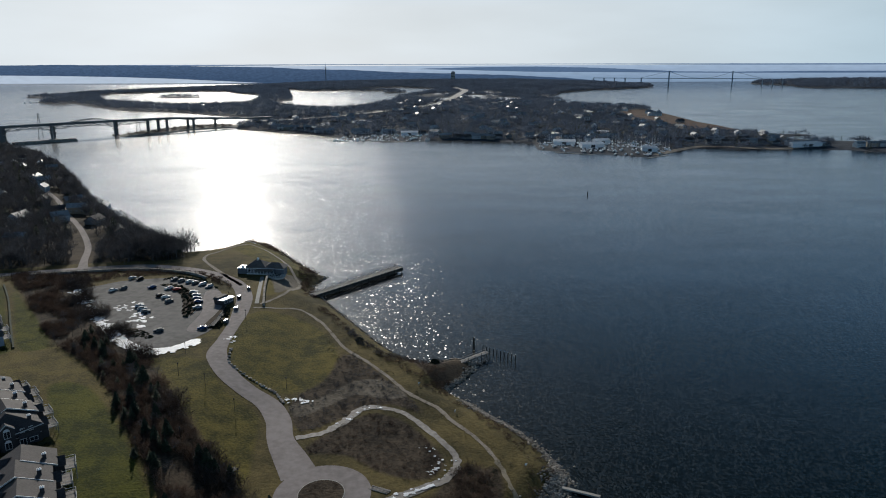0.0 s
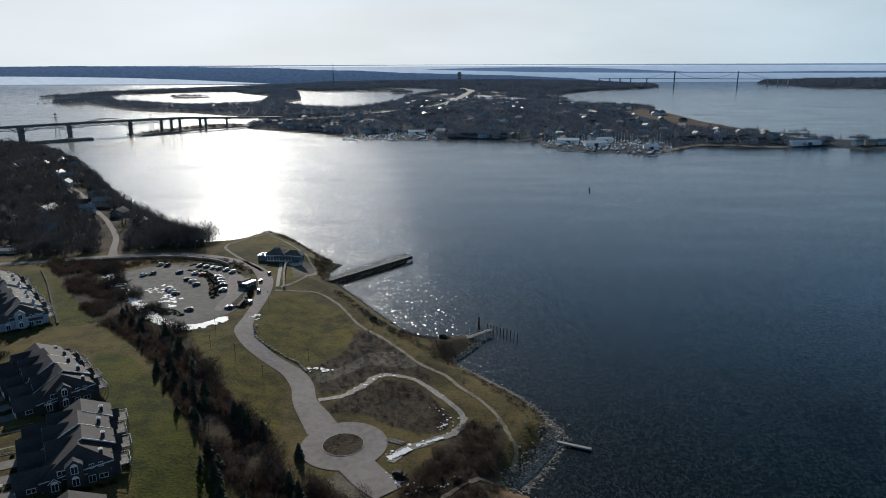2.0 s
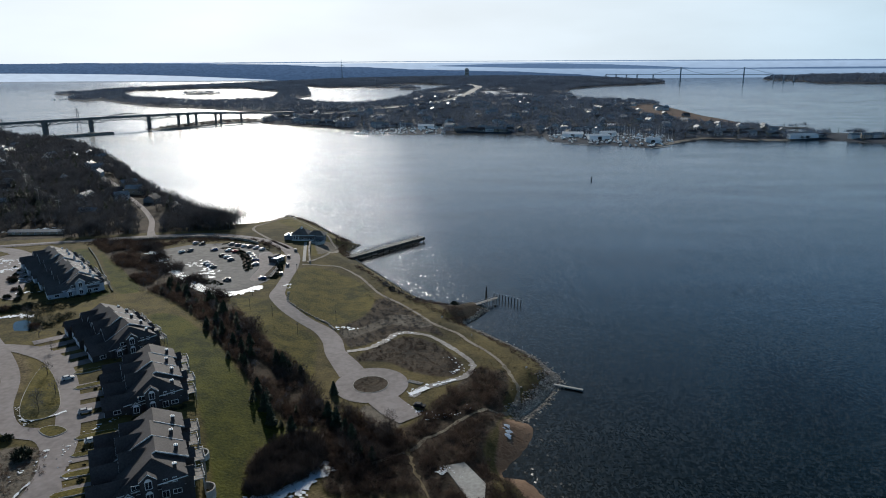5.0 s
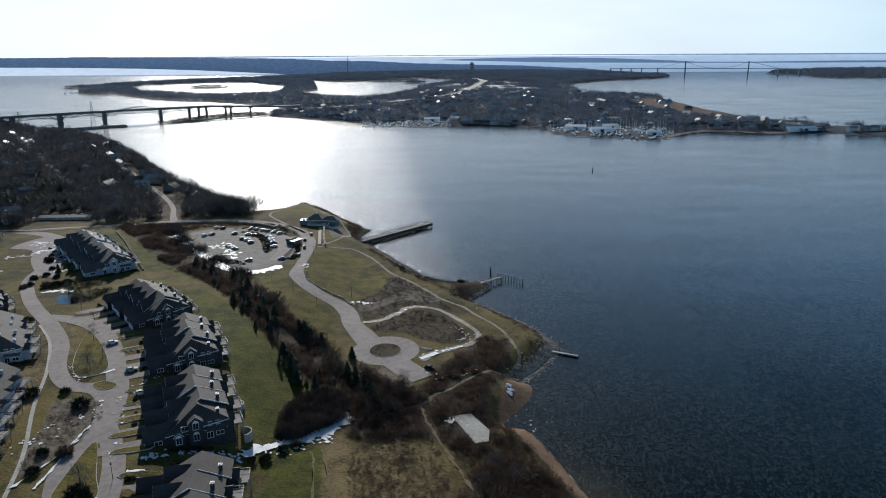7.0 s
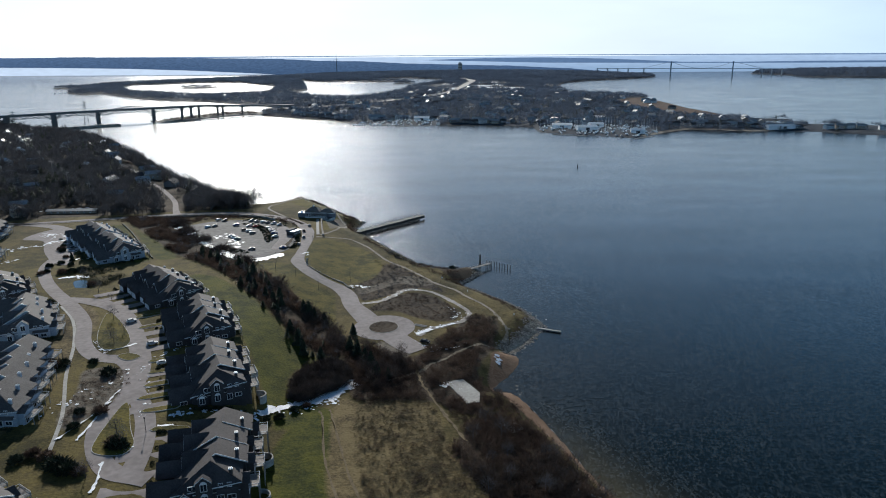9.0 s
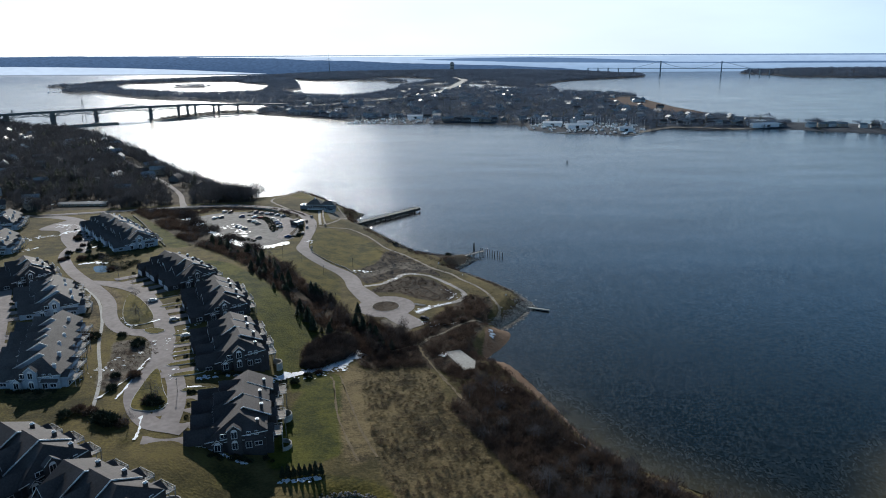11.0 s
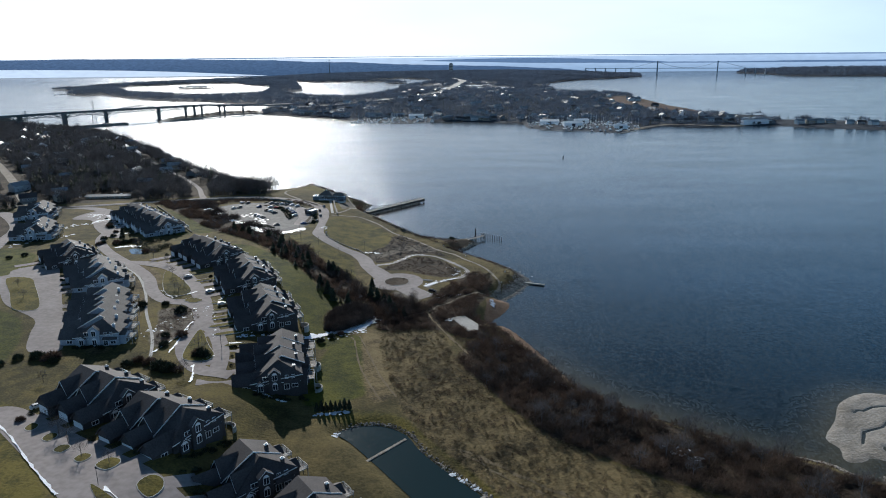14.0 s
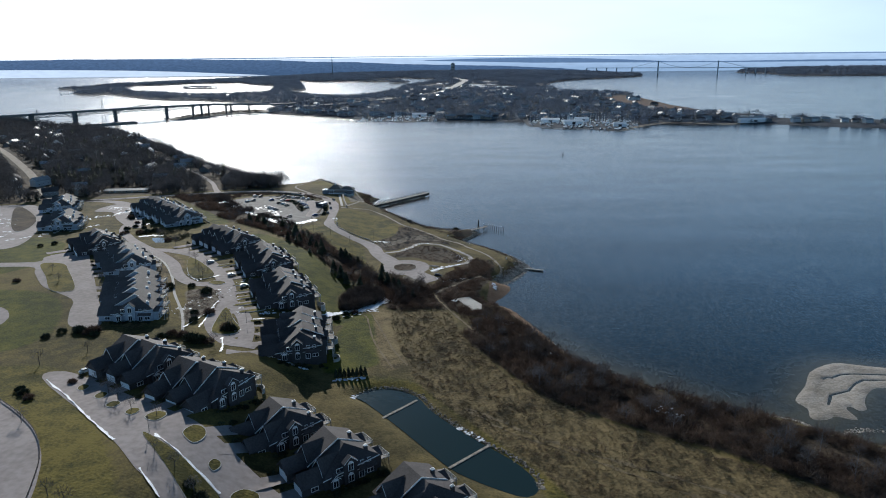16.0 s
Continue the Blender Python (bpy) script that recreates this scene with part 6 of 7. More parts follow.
for hx, hy, turn, n, scheme, stagger in ROWS:
    if (hx, hy) in ((-212, 268), (-302, 262), (-336, 326), (-29, -67)):
        continue
    for i in range(n):
        a, b = stagger * i + (0.9 if i % 2 else 0), i * UNIT + 4
        c, s = math.cos(radians(turn)), math.sin(radians(turn))
        drive(hx + a * c - b * s, hy + a * s + b * c, turn, 5.2, 13 if hy > 30 else 11)

court_path = ribbon("path_court", [(-194, 194), (-178, 174), (-163, 146), (-151, 117), (-136, 86), (-127, 60)], 1.3, CONCRETE, 0.12, "narrow concrete path across the lawn")


# ---------- walls, rails and fences ----------
def line_wall(name, line, h0, h1, thick, mat, label, category):
    """A low wall that follows the ground along a plan line."""
    c = smooth(line, 6, False)
    t = np.gradient(c, axis=0)
    t /= np.linalg.norm(t, axis=1)[:, None]
    nrm = np.stack([-t[:, 1], t[:, 0]], 1) * thick / 2
    z = height(c[:, 0], c[:, 1])
    m = len(c)
    verts = [(*p, q + h) for P, h in ((c - nrm, h0), (c + nrm, h0), (c + nrm, h1), (c - nrm, h1)) for p, q in zip(P, z)]
    faces = [(k * m + i, k * m + i + 1, ((k + 1) % 4) * m + i + 1, ((k + 1) % 4) * m + i) for k in range(4) for i in range(m - 1)]
    faces += [(0, m, 2 * m, 3 * m), (m - 1, 4 * m - 1, 3 * m - 1, 2 * m - 1)]
    return tagged(mesh_object(name, verts, faces, mat), label, category)


def guard_rail(line, label, mat):
    g = thing("guard_rail", line[0][0], line[0][1], 0, 0, label, "guard rail", "guard rails")
    c = smooth(line, 5, False)
    z = height(c[:, 0], c[:, 1])
    b = Build()
    for i in range(len(c) - 1):
        for hh in (0.55, 0.8):
            b.rod((c[i][0] - line[0][0], c[i][1] - line[0][1], z[i] + hh), (c[i + 1][0] - line[0][0], c[i + 1][1] - line[0][1], z[i + 1] + hh), 0.09, 4)
    hang("rail", b.mesh("rail", mat), g)
    post = Build().box(-0.08, 0.08, -0.08, 0.08, -0.2, 0.95).mesh("post", WOOD_DARK)
    for i in range(len(c)):
        hang("post", post, g, pose(c[i][0] - line[0][0], c[i][1] - line[0][1], z[i]))


line_wall("retaining_wall", [(-240, 391), (-206, 399), (-178, 402), (-150, 395), (-136, 385)], -0.5, 1.5, 1.0, STONE, "dark stone retaining wall below the park road", "wall")
guard_rail([(-330, 368), (-290, 380), (-256, 390), (-233, 397), (-205, 404), (-179, 407), (-152, 399)], "pale timber guard rail along the park road", WOOD_GREY)
guard_rail([(-176, 4), (-160, -9), (-149, -19), (-140, -29), (-133, -40), (-128, -52), (-122, -70)], "dark guard rail on the outside of the bend", WOOD_DARK)
line_wall("retaining_wall", [(-101.5, 388), (-97.5, 365), (-92, 340)], -0.6, 1.5, 1.1, STONE, "dark stone retaining wall beside the ramp", "wall")
line_wall("hedge_line", [(-245, 374), (-227, 348), (-207, 316), (-186, 283)], -0.2, 0.7, 0.8, NEEDLE, "clipped low hedge behind the pale townhouses", "hedge")
for x, y, turn in ((-68, 195, 40), (-20, 186, -25)):
    st = thing("timber_stack", x, y, ground_z(x, y), turn, "pale weathered timbers lying on the ground", "timbers", "timber stacks")
    for i in range(4):
        hang("timber", Build().box(-3.2, 3.2, -0.14, 0.14, 0, 0.28).mesh("timber", WOOD_GREY), st, pose(0.3 * (i % 2), i * 0.55, 0, 0, 0, (i % 3) * 2))
POLE_LINE = [(-309, 457), (-355, 508), (-405, 574), (-460, 650), (-530, 745), (-600, 840), (-670, 940)]
for i, (x, y) in enumerate(POLE_LINE):
    up = thing("utility_pole", x, y, ground_z(x, y), 55, "wooden utility pole with crossarms in the woods", "utility pole", "utility poles")
    hang("pole", Build().rod((0, 0, -0.5), (0, 0, 17), 0.2, 6, 0.14).mesh("pole", WOOD_GREY), up)
    hang("crossarm", Build().box(-2.4, 2.4, -0.1, 0.1, 15.6, 15.9).box(-1.8, 1.8, -0.1, 0.1, 14.4, 14.6).mesh("crossarm", WOOD_GREY), up)
for i in range(len(POLE_LINE) - 1):
    # sagging wires between neighbouring poles
    (xa, ya), (xb, yb) = POLE_LINE[i], POLE_LINE[i + 1]
    w = thing("power_wires", xa, ya, 0, 0, "thin sagging power wires between the poles", "wires", "power wires")
    za, zb, l = ground_z(xa, ya) + 15.95, ground_z(xb, yb) + 15.95, math.hypot(xb - xa, yb - ya)
    nx, ny = -(yb - ya) / l, (xb - xa) / l
    for off in (-2.2, 0, 2.2):
        b = Build().tube([((xb - xa) * p + nx * off, (yb - ya) * p + ny * off, za + (zb - za) * p - 6 * p * (1 - p)) for p in (k / 8 for k in range(9))], 0.035)
        hang("wire", b.mesh("wire", STEEL), w)


# ---------- near plants that stand alone ----------
def plant(name, arrays, mat, x, y, s, turn, label, category, group, trunk_mat=None, zf=ground_z):
    """A tree with its trunk and crown as parts."""
    v, f = arrays
    t = thing(name, x, y, zf(x, y), turn, label, category, group)
    t.scale = (s, s, s)
    nt = 20
    tv, tf = v[:15], f[:20]
    key = (name, id(v))
    if key not in PLANT_MESHES:
        a = bpy.data.meshes.new("trunk")
        a.from_pydata([tuple(p) for p in tv], [], [tuple(int(i) for i in q) for q in tf])
        a.materials.append(trunk_mat or BARK)
        b = bpy.data.meshes.new("crown")
        b.from_pydata([tuple(p) for p in v[15:]], [], [tuple(int(i) - 15 for i in q) for q in f[20:]])
        b.materials.append(mat)
        PLANT_MESHES[key] = (a, b)
    a, b = PLANT_MESHES[key]
    hang("trunk", a, t), hang("crown", b, t)
    return t


PLANT_MESHES = {}
NEAR_TREES = [bare_tree_arrays(s, 6.5, 220, 0.035) for s in (71, 72, 73)]
ARBOR = [conifer_arrays(s, 4.6, 0.9, 12, 14) for s in (74, 75)]
SPRUCE = [conifer_arrays(s, 8.5, 2.2, 14, 16) for s in (76, 77)]
rg = random.Random(8)
for i in range(8):
    plant("arborvitae", ARBOR[i % 2], NEEDLE, -57 + i * 1.65, 34.2 + i * 0.28, rg.uniform(0.85, 1.05), i * 50, "dark green arborvitae in a clipped row", "tree", "arborvitae row by the pond")
for i, (x, y, s) in enumerate(((-72, 160, 1.0), (-78, 172, 0.8), (-68, 152, 0.9), (-91, 208, 0.8), (-115, 248, 0.9), (-121, 256, 0.7), (-113, 232, 0.75), (-60, 148, 0.8), (-99, 219, 0.7), (-128, 266, 0.8), (-232, 277, 0.7), (-227, 280, 0.65), (-221, 282, 0.7),
                              (-158, 290, 0.8), (-150, 282, 0.75), (-143, 275, 0.8), (-88, 190, 0.7), (-140, 270, 0.6), (-77, 197, 0.9), (-74, 195, 1.0), (-71, 193, 0.75), (-66, 192, 0.65), (-113, 232, 0.85), (-107, 221, 0.8), (-116, 227, 0.75), (-98, 208, 0.7), (-93, 203, 0.75), (-88, 199, 0.65), (-45, 152, 0.95), (-41, 146, 0.8), (-38, 141, 0.9), (-35, 134, 0.75), (-30, 131, 0.6), (-49, 158, 0.85), (-50, 176, 0.7))):
    plant("spruce", SPRUCE[i % 2], NEEDLE, x, y, s, i * 70, "dark conical evergreen on the bank", "tree", "evergreens on the bank")
for i, (x, y) in enumerate(((-150, 152), (-148, 160), (-146, 146), (-160, 176), (-108, 70), (-112, 74), (-235, 158), (-222, 140), (-100, -38), (-92, -44), (-84, -52), (-126, -4), (-118, -12), (-108, -16), (-140, 12), (-132, 2), (-176, 96), (-182, 108), (-190, 122), (-198, 138),
                         (-120, 30), (-110, 50), (-166, 392), (-226, 305), (-206, 240), (-186, 215), (-172, 200), (-160, 44), (-172, 30), (-150, -20), (-120, -60), (-112, -66))):
    plant("bare_tree", NEAR_TREES[i % 3], TWIG, x, y, rg.uniform(0.8, 1.15), i * 63, "slender leafless street tree", "tree", "leafless village trees")


def bush(x, y, s, mat, label, i=0):
    sa = shrub_mesh[i % 2][mat.name]
    b = new("bush", sa)
    b.matrix_world = pose(x, y, ground_z(x, y) + 0.2, 0, 0, i * 77) @ Matrix.Diagonal((s, s, s * 0.8, 1))
    return tagged(b, label, "bush", "garden bushes")


shrub_mesh = []
for s in (83, 84):
    v, f = shrub_arrays(s, 1.6, 420, 0.1)
    row = {}
    for mat in (NEEDLE, TWIG_RED):
        me = bpy.data.meshes.new("bush")
        me.from_pydata([tuple(p) for p in v], [], [tuple(int(i) for i in q) for q in f])
        me.materials.append(mat)
        row[mat.name] = me
    shrub_mesh.append(row)
BUSHES_SOUTH = [(-110, 68, 2.2), (-107, 66, 1.8), (-128, 78, 1.6), (-127, 60, 2.0), (-122, 56, 1.6), (-118, 54, 1.5), (-132, 62, 1.8), (-82, -54, 1.9), (-86, -50, 1.5), (-80, -58, 1.6), (-182, 66, 1.6), (-176, 68, 1.8), (-170, 64, 1.6), (-186, 60, 1.4), (-166, 62, 1.5), (-150, 12, 1.2), (-165, 5, 1.5), (-162, 2, 1.6), (-158, -2, 1.4), (-121, 55, 2.8), (-117, 53, 2.6), (-113, 52, 1.8), (-109, 67, 2.4), (-135, 58, 1.8), (-168, 66, 2.4), (-174, 66, 2.2)]
BUSHES_MIDDLE = [(-245, 140, 1.5), (-62, 104, 1.4), (-66, 98, 1.5), (-58, 107, 1.2), (-70, 96, 1.2), (-88, 84, 1.2), (-160, 124, 2.6), (-157, 126, 2.2), (-135, 118, 2.3), (-124, 88, 2.0), (-131, 88, 1.5), (-146, 128, 1.5)]
BUSHES_NORTH = [(-240, 285, 1.4), (-236, 272, 1.5), (-228, 268, 1.4), (-262, 230, 1.5), (-268, 222, 1.5), (-274, 216, 1.4), (-210, 200, 1.2), (-252, 318, 1.6), (-256, 312, 1.4), (-224, 251, 2.2), (-219.5, 253, 2.2), (-216, 257, 2.1), (-235, 249, 1.6), (-234, 253, 1.5), (-239, 265, 1.7), (-253, 304, 2.0), (-250, 300, 1.7), (-201, 196, 2.2), (-196, 228, 1.8), (-4, 281, 1.6), (-39, 304, 1.4)]
for group in (BUSHES_SOUTH, BUSHES_MIDDLE, BUSHES_NORTH):
    for i, (x, y, s) in enumerate(group):
        bush(x, y, s, NEEDLE if i % 3 else TWIG_RED, "rounded dark garden bush", i)
HEDGE = [(-65, 113), (-66, 121), (-65, 134), (-61, 142), (-54, 144), (-49, 140), (-46, 130), (-48, 123), (-54, 117), (-60, 110.5)]
scatter("hedge_thicket", spots_in(HEDGE, 1.35, 91), [shrub_arrays(s, 3.6, 190, 0.07) for s in (92, 93, 94)], TWIG_DARK, height, "big dense dark thicket mound on the lawn", (0.8, 1.2), category="thicket")
scatter("island_scrub", spots_in(ring, 1.3, 95), SHRUBS, TWIG_RED, height, "low dry planting in the roundabout", (0.2, 0.4), category="scrub")
scatter("lot_planting", spots_in([(-158, 374), (-147, 366), (-137, 350), (-129, 328), (-125, 322), (-124, 335), (-132, 355), (-146, 372)], 1.3, 96), HEDGE_BITS, NEEDLE, height, "dark shrubs between the parking rows", (0.4, 0.75), category="scrub")
STRAWS = [shrub_arrays(s, 0.8, 30, 0.035) for s in (97, 98, 99)]
scatter("court_thicket", spots_in([(-214, 262), (-198, 264), (-186, 242), (-190, 226), (-204, 236), (-212, 250)], 2.6, 110), SHRUBS, NEEDLE, height, "dark evergreen thicket between the townhouse rows", (0.5, 1.1), category="thicket")
scatter("kiosk_hedge", spots_in([(-110, 336), (-107, 336), (-103.5, 309), (-107, 306), (-114, 306), (-113, 309), (-107.5, 311)], 0.9, 111), HEDGE_BITS, NEEDLE, height, "dark clipped hedge beside the lane", (0.3, 0.5), category="hedge")
scatter("row_hedge", spots_in([(-160, 381), (-153, 386), (-140, 381), (-126, 371), (-124, 366), (-130, 376), (-142, 386), (-155, 390)], 1.0, 112), HEDGE_BITS, NEEDLE, height, "dark hedge behind the parked cars", (0.3, 0.6), category="hedge")
scatter("lot_rim", spots_in([(-150, 302), (-147, 306), (-139, 304), (-131, 297), (-134, 294)], 1.0, 115), HEDGE_BITS, NEEDLE, height, "dark planting at the end of the lot", (0.3, 0.5), category="planting")
scatter("spur_trees", spots_in([(-46, 162), (-38, 160), (-30, 153), (-22, 148), (-20, 136), (-26, 126), (-33, 122), (-42, 130)], 4.2, 116), NEAR_TREES, TWIG_DARK, height, "dark leafless young trees below the spur", (0.7, 1.15), category="trees")
scatter("shore_thicket", spots_in(SCRUB_SHORE, 3.6, 121, lambda x, y: land_dry(x, y) & patchy(x, y, 0.045, 0.0)), SHRUBS, TWIG_DARK, height, "dark rounded thickets along the shore", (1.0, 2.0), category="thicket")
scatter("spur_brush", spots_in([(-46, 162), (-38, 160), (-30, 153), (-20, 148), (-18, 134), (-24, 126), (-33, 120), (-42, 128)], 2.2, 117), SHRUBS, TWIG_RED, height, "dark tangled brush below the spur", (0.7, 1.5), category="brush")
scatter("bed_rocks_planting", spots_in([(-141, 112), (-130, 110), (-127, 97), (-135, 94)], 1.3, 118), STRAWS, TWIG_RED, height, "reddish dry perennials in the garden bed", (0.4, 0.8), category="planting")
foot_spots, foot_rng = [], np.random.default_rng(120)
for hx, hy, turn, n, scheme, stagger in ROWS:
    c, s = math.cos(radians(turn)), math.sin(radians(turn))
    for a, b in zip(foot_rng.uniform(7, 27, 26), foot_rng.uniform(-4.2, -1.7, 26)):
        foot_spots.append((hx + a * c - b * s, hy + a * s + b * c))
    for k in range(n):
        for a, b in zip(foot_rng.uniform(-3, 5, 5), foot_rng.uniform(7.3, 9.2, 5)):
            foot_spots.append((hx + (a + stagger * k) * c - (b + k * UNIT) * s, hy + (a + stagger * k) * s + (b + k * UNIT) * c))
scatter("foundation_shrubs", np.array(foot_spots), HEDGE_BITS, NEEDLE, height, "low dark evergreen shrubs along the townhouse walls", (0.35, 0.95), category="shrubs")
scatter("wall_hedge", spots_in([(-46, 326), (-38, 308), (-24, 294), (-2, 286), (-2, 280), (-20, 282), (-36, 296), (-48, 318)], 2.2, 113, land_dry), SHRUBS, TWIG, height, "dark brush above the shore", (0.5, 1.0), category="brush")
scatter("dry_grass", spots_in(DRY_FIELD, 1.25, 100), STRAWS, STRAW, height, "tussocks of dry straw-coloured grass in the field", (0.6, 1.3), category="grass")
scatter("field_weeds", spots_in(DRY_FIELD, 2.3, 101, lambda x, y: patchy(x, y, 0.11, 0.05)), SHRUBS, TWIG_RED, height, "brown weeds scattered through the field", (0.25, 0.5), category="weeds")
scatter("shore_trees", spots_in(SCRUB_SHORE, 9, 102, land_dry), NEAR_TREES, TWIG, height, "thin bare trees along the beach", (0.8, 1.4), category="trees")
scatter("belt_trees", spots_in(SCRUB_BELT, 9, 103, lambda x, y: away(LOT_EDGE, x, y, False) > 9), NEAR_TREES, TWIG, height, "thin bare trees on the bank", (0.5, 0.9), category="trees")
scatter("belt_pines", spots_in([(-170, 292), (-135, 255), (-108, 215), (-85, 172), (-68, 150), (-58, 156), (-80, 195), (-105, 240), (-135, 280), (-160, 304)], 9, 104), CONIFERS, NEEDLE, height, "young dark evergreens on the bank", (0.5, 0.85), category="pines")

scatter("bank_brush", spots_in([(-206, 372), (-178, 390), (-144, 391), (-126, 375), (-118, 368), (-122, 380), (-142, 398), (-178, 404), (-210, 401), (-250, 392), (-250, 380), (-222, 384)], 1.8, 105), SHRUBS, TWIG_RED, height, "dark brush on the bank below the road", (0.4, 0.8), category="brush")
scatter("garden_bed", spots_in([(-146, 122), (-130, 122), (-123, 106), (-126, 86), (-131, 76), (-138, 88), (-140, 104)], 2.2, 106), SHRUBS, TWIG_RED, height, "low brown planting in the garden bed", (0.25, 0.6), category="planting")
scatter("knoll_brush", spots_in([(-160, 474), (-149, 494), (-138, 502), (-123, 490), (-100, 454), (-82, 428), (-78, 418), (-80, 400), (-70, 376), (-76, 372), (-86, 398), (-92, 430), (-110, 462), (-124, 474), (-140, 474), (-152, 462)], 2.2, 107, land_dry), SHRUBS, TWIG_RED, height, "brown brush round the knoll shore", (0.4, 0.9), category="brush")
scatter("shoreline_brush", spots_in([(-66, 356), (-50, 332), (-40, 312), (-28, 294), (-12, 284), (2, 272), (4, 250), (18, 234), (26, 224), (22, 220), (10, 238), (-4, 252), (-20, 276), (-36, 296), (-48, 318), (-62, 340)], 2.3, 108, land_dry), SHRUBS, TWIG_RED, height, "brown brush between path and shore", (0.35, 0.8), category="brush")
scatter("verge_weeds", spots_in([(-50, 330), (-40, 300), (-22, 272), (-6, 248), (8, 226), (20, 205), (30, 200), (28, 180), (14, 176), (6, 196), (8, 214), (-8, 236), (-24, 254), (-46, 280), (-58, 318)], 3.0, 109, land_dry), STRAWS, STRAW, height, "dry tussocks on the verge", (0.6, 1.2), category="grass")

# ---------- snow left in the shade ----------
def snow_patches(name, line, width, count, size, seed, label):
    """Ragged flakes of old snow strewn along a line."""
    rg2 = np.random.default_rng(seed)
    c = smooth(line, 8, False)
    i, t = rg2.integers(0, len(c) - 1, count), rg2.random(count)[:, None]
    p = c[i] * (1 - t) + c[i + 1] * t + rg2.normal(0, width / 3, (count, 2))
    V, F, k = [], [], 0
    for x, y in p:
        m, r = 9, size * rg2.uniform(0.3, 1.0)
        a = np.linspace(0, 2 * math.pi, m, endpoint=False) + rg2.uniform(0, 1)
        q = r * rg2.uniform(0.45, 1.2, m)
        sx, sy = rg2.uniform(0.6, 1.5), rg2.uniform(0.6, 1.2)
        V += [(x, y)] + list(zip(x + q * np.cos(a) * sx, y + q * np.sin(a) * sy))
        F += [(k, k + 1 + j, k + 1 + (j + 1) % m) for j in range(m)]
        k += m + 1
    V = np.array(V)
    z = height(V[:, 0], V[:, 1]) + 0.24
    z[::10] += 0.12
    z += rg2.uniform(0, 0.03, len(p)).repeat(10)
    return tagged(big_mesh(name, np.column_stack((V, z)), F, SNOW), label, "snow", kind="stuff")


snow_patches("snow_patches", [(-72, 100), (-64, 108), (-53, 112), (-46, 121), (-43, 125)], 3.0, 130, 1.6, 200, "old snow drift below the thicket")
snow_patches("snow_patches", [(-76, 96), (-66, 103), (-56, 106), (-48, 112)], 4.0, 40, 0.9, 201, "scraps of snow below the thicket")
snow_patches("snow_patches", [(-160, 312), (-145, 293), (-130, 280), (-118, 280), (-109, 291)], 4.0, 300, 2.1, 202, "bright melting snow along the lot edge")
snow_patches("snow_patches", [(-200, 365), (-182, 341), (-163, 315)], 3.6, 240, 1.25, 203, "strip of snow along the lot edge")
# white flakes that imitate a smear of sun glare on the lot
snow_patches("snow_patches", [(-160, 340), (-152, 326), (-142, 312)], 9.0, 60, 1.5, 204, "pale flakes for sun glare on the icy lot")
snow_patches("snow_patches", [(-98, 292), (-94, 297), (-93, 290)], 2.0, 16, 1.2, 205, "melting snow beside the road")
snow_patches("snow_patches", [(-60, 246), (-55, 245), (-52, 243)], 3.0, 20, 1.1, 206, "melting snow beside the road")
snow_patches("snow_patches", [(-40, 224), (-34, 231), (-28, 239), (-22, 238)], 2.0, 16, 0.7, 207, "ice on the loop path")
snow_patches("snow_patches", [(2, 204), (0, 192), (-8, 187), (-16, 182), (-20, 177)], 3.0, 26, 0.8, 208, "ice on the loop path")
snow_patches("snow_patches", [(-6, 212), (-1, 202), (-4, 196)], 3.0, 30, 0.5, 209, "scraps of ice inside the loop")
snow_patches("snow_patches", [(15, 155), (15, 148)], 1.5, 16, 1.2, 210, "snow patch above the beach")
snow_patches("snow_patches", [(-57, 31.5), (-46, 33.5)], 2.0, 50, 0.9, 211, "snow under the arborvitae")
snow_patches("snow_patches", [(-9, 123), (-3, 125), (-1, 118)], 3.0, 20, 1.3, 212, "snow on the slab")
snow_patches("snow_patches", [(-147, 456), (-143, 470), (-135, 478), (-129, 478)], 2.5, 30, 1.6, 232, "old snow on top of the knoll")
snow_patches("snow_patches", [(-49, 19), (-46, 20), (-43, 21)], 2.0, 20, 0.9, 213, "snow at the pond inlet")
snow_patches("snow_patches", [(-9, -4), (-1, -13)], 1.0, 20, 0.8, 214, "snow on the pond edge")
snow_patches("snow_patches", [(-84, 43.4), (-79, 42.6), (-74, 41.4), (-70, 40)], 1.2, 34, 0.8, 215, "snow in the shade of the townhouses")
snow_patches("snow_patches", [(-100, 86), (-84, 94), (-72, 98)], 2.5, 50, 1.0, 216, "snow in the shade of the townhouses")
snow_patches("snow_patches", [(-234, 280), (-222, 285), (-216, 285)], 3.0, 40, 1.6, 217, "snow by the court evergreens")
snow_patches("snow_patches", [(-219, 242), (-212, 244), (-206, 243)], 3.0, 50, 1.5, 218, "snow by the small court pond")
snow_patches("snow_patches", [(-288, 345), (-262, 330), (-246, 302)], 9.0, 70, 1.4, 219, "old snow on the court")
snow_patches("snow_patches", [(-330, 418), (-300, 432)], 3.0, 30, 2.0, 220, "snow on a yard in the woods")
snow_patches("snow_patches", [(34, 56), (40, 52)], 3.0, 14, 0.9, 221, "snow in the brush")
snow_patches("snow_patches", [(62, 6), (70, 0)], 4.0, 20, 0.9, 222, "snow in the brush")
snow_patches("snow_patches", [(-150, 82), (-140, 92), (-130, 108), (-128, 118)], 8.0, 40, 0.8, 223, "scraps of snow in the garden bed")
snow_patches("snow_patches", [(-205, 300), (-240, 350)], 3.0, 30, 1.0, 224, "scraps of snow on the bank")
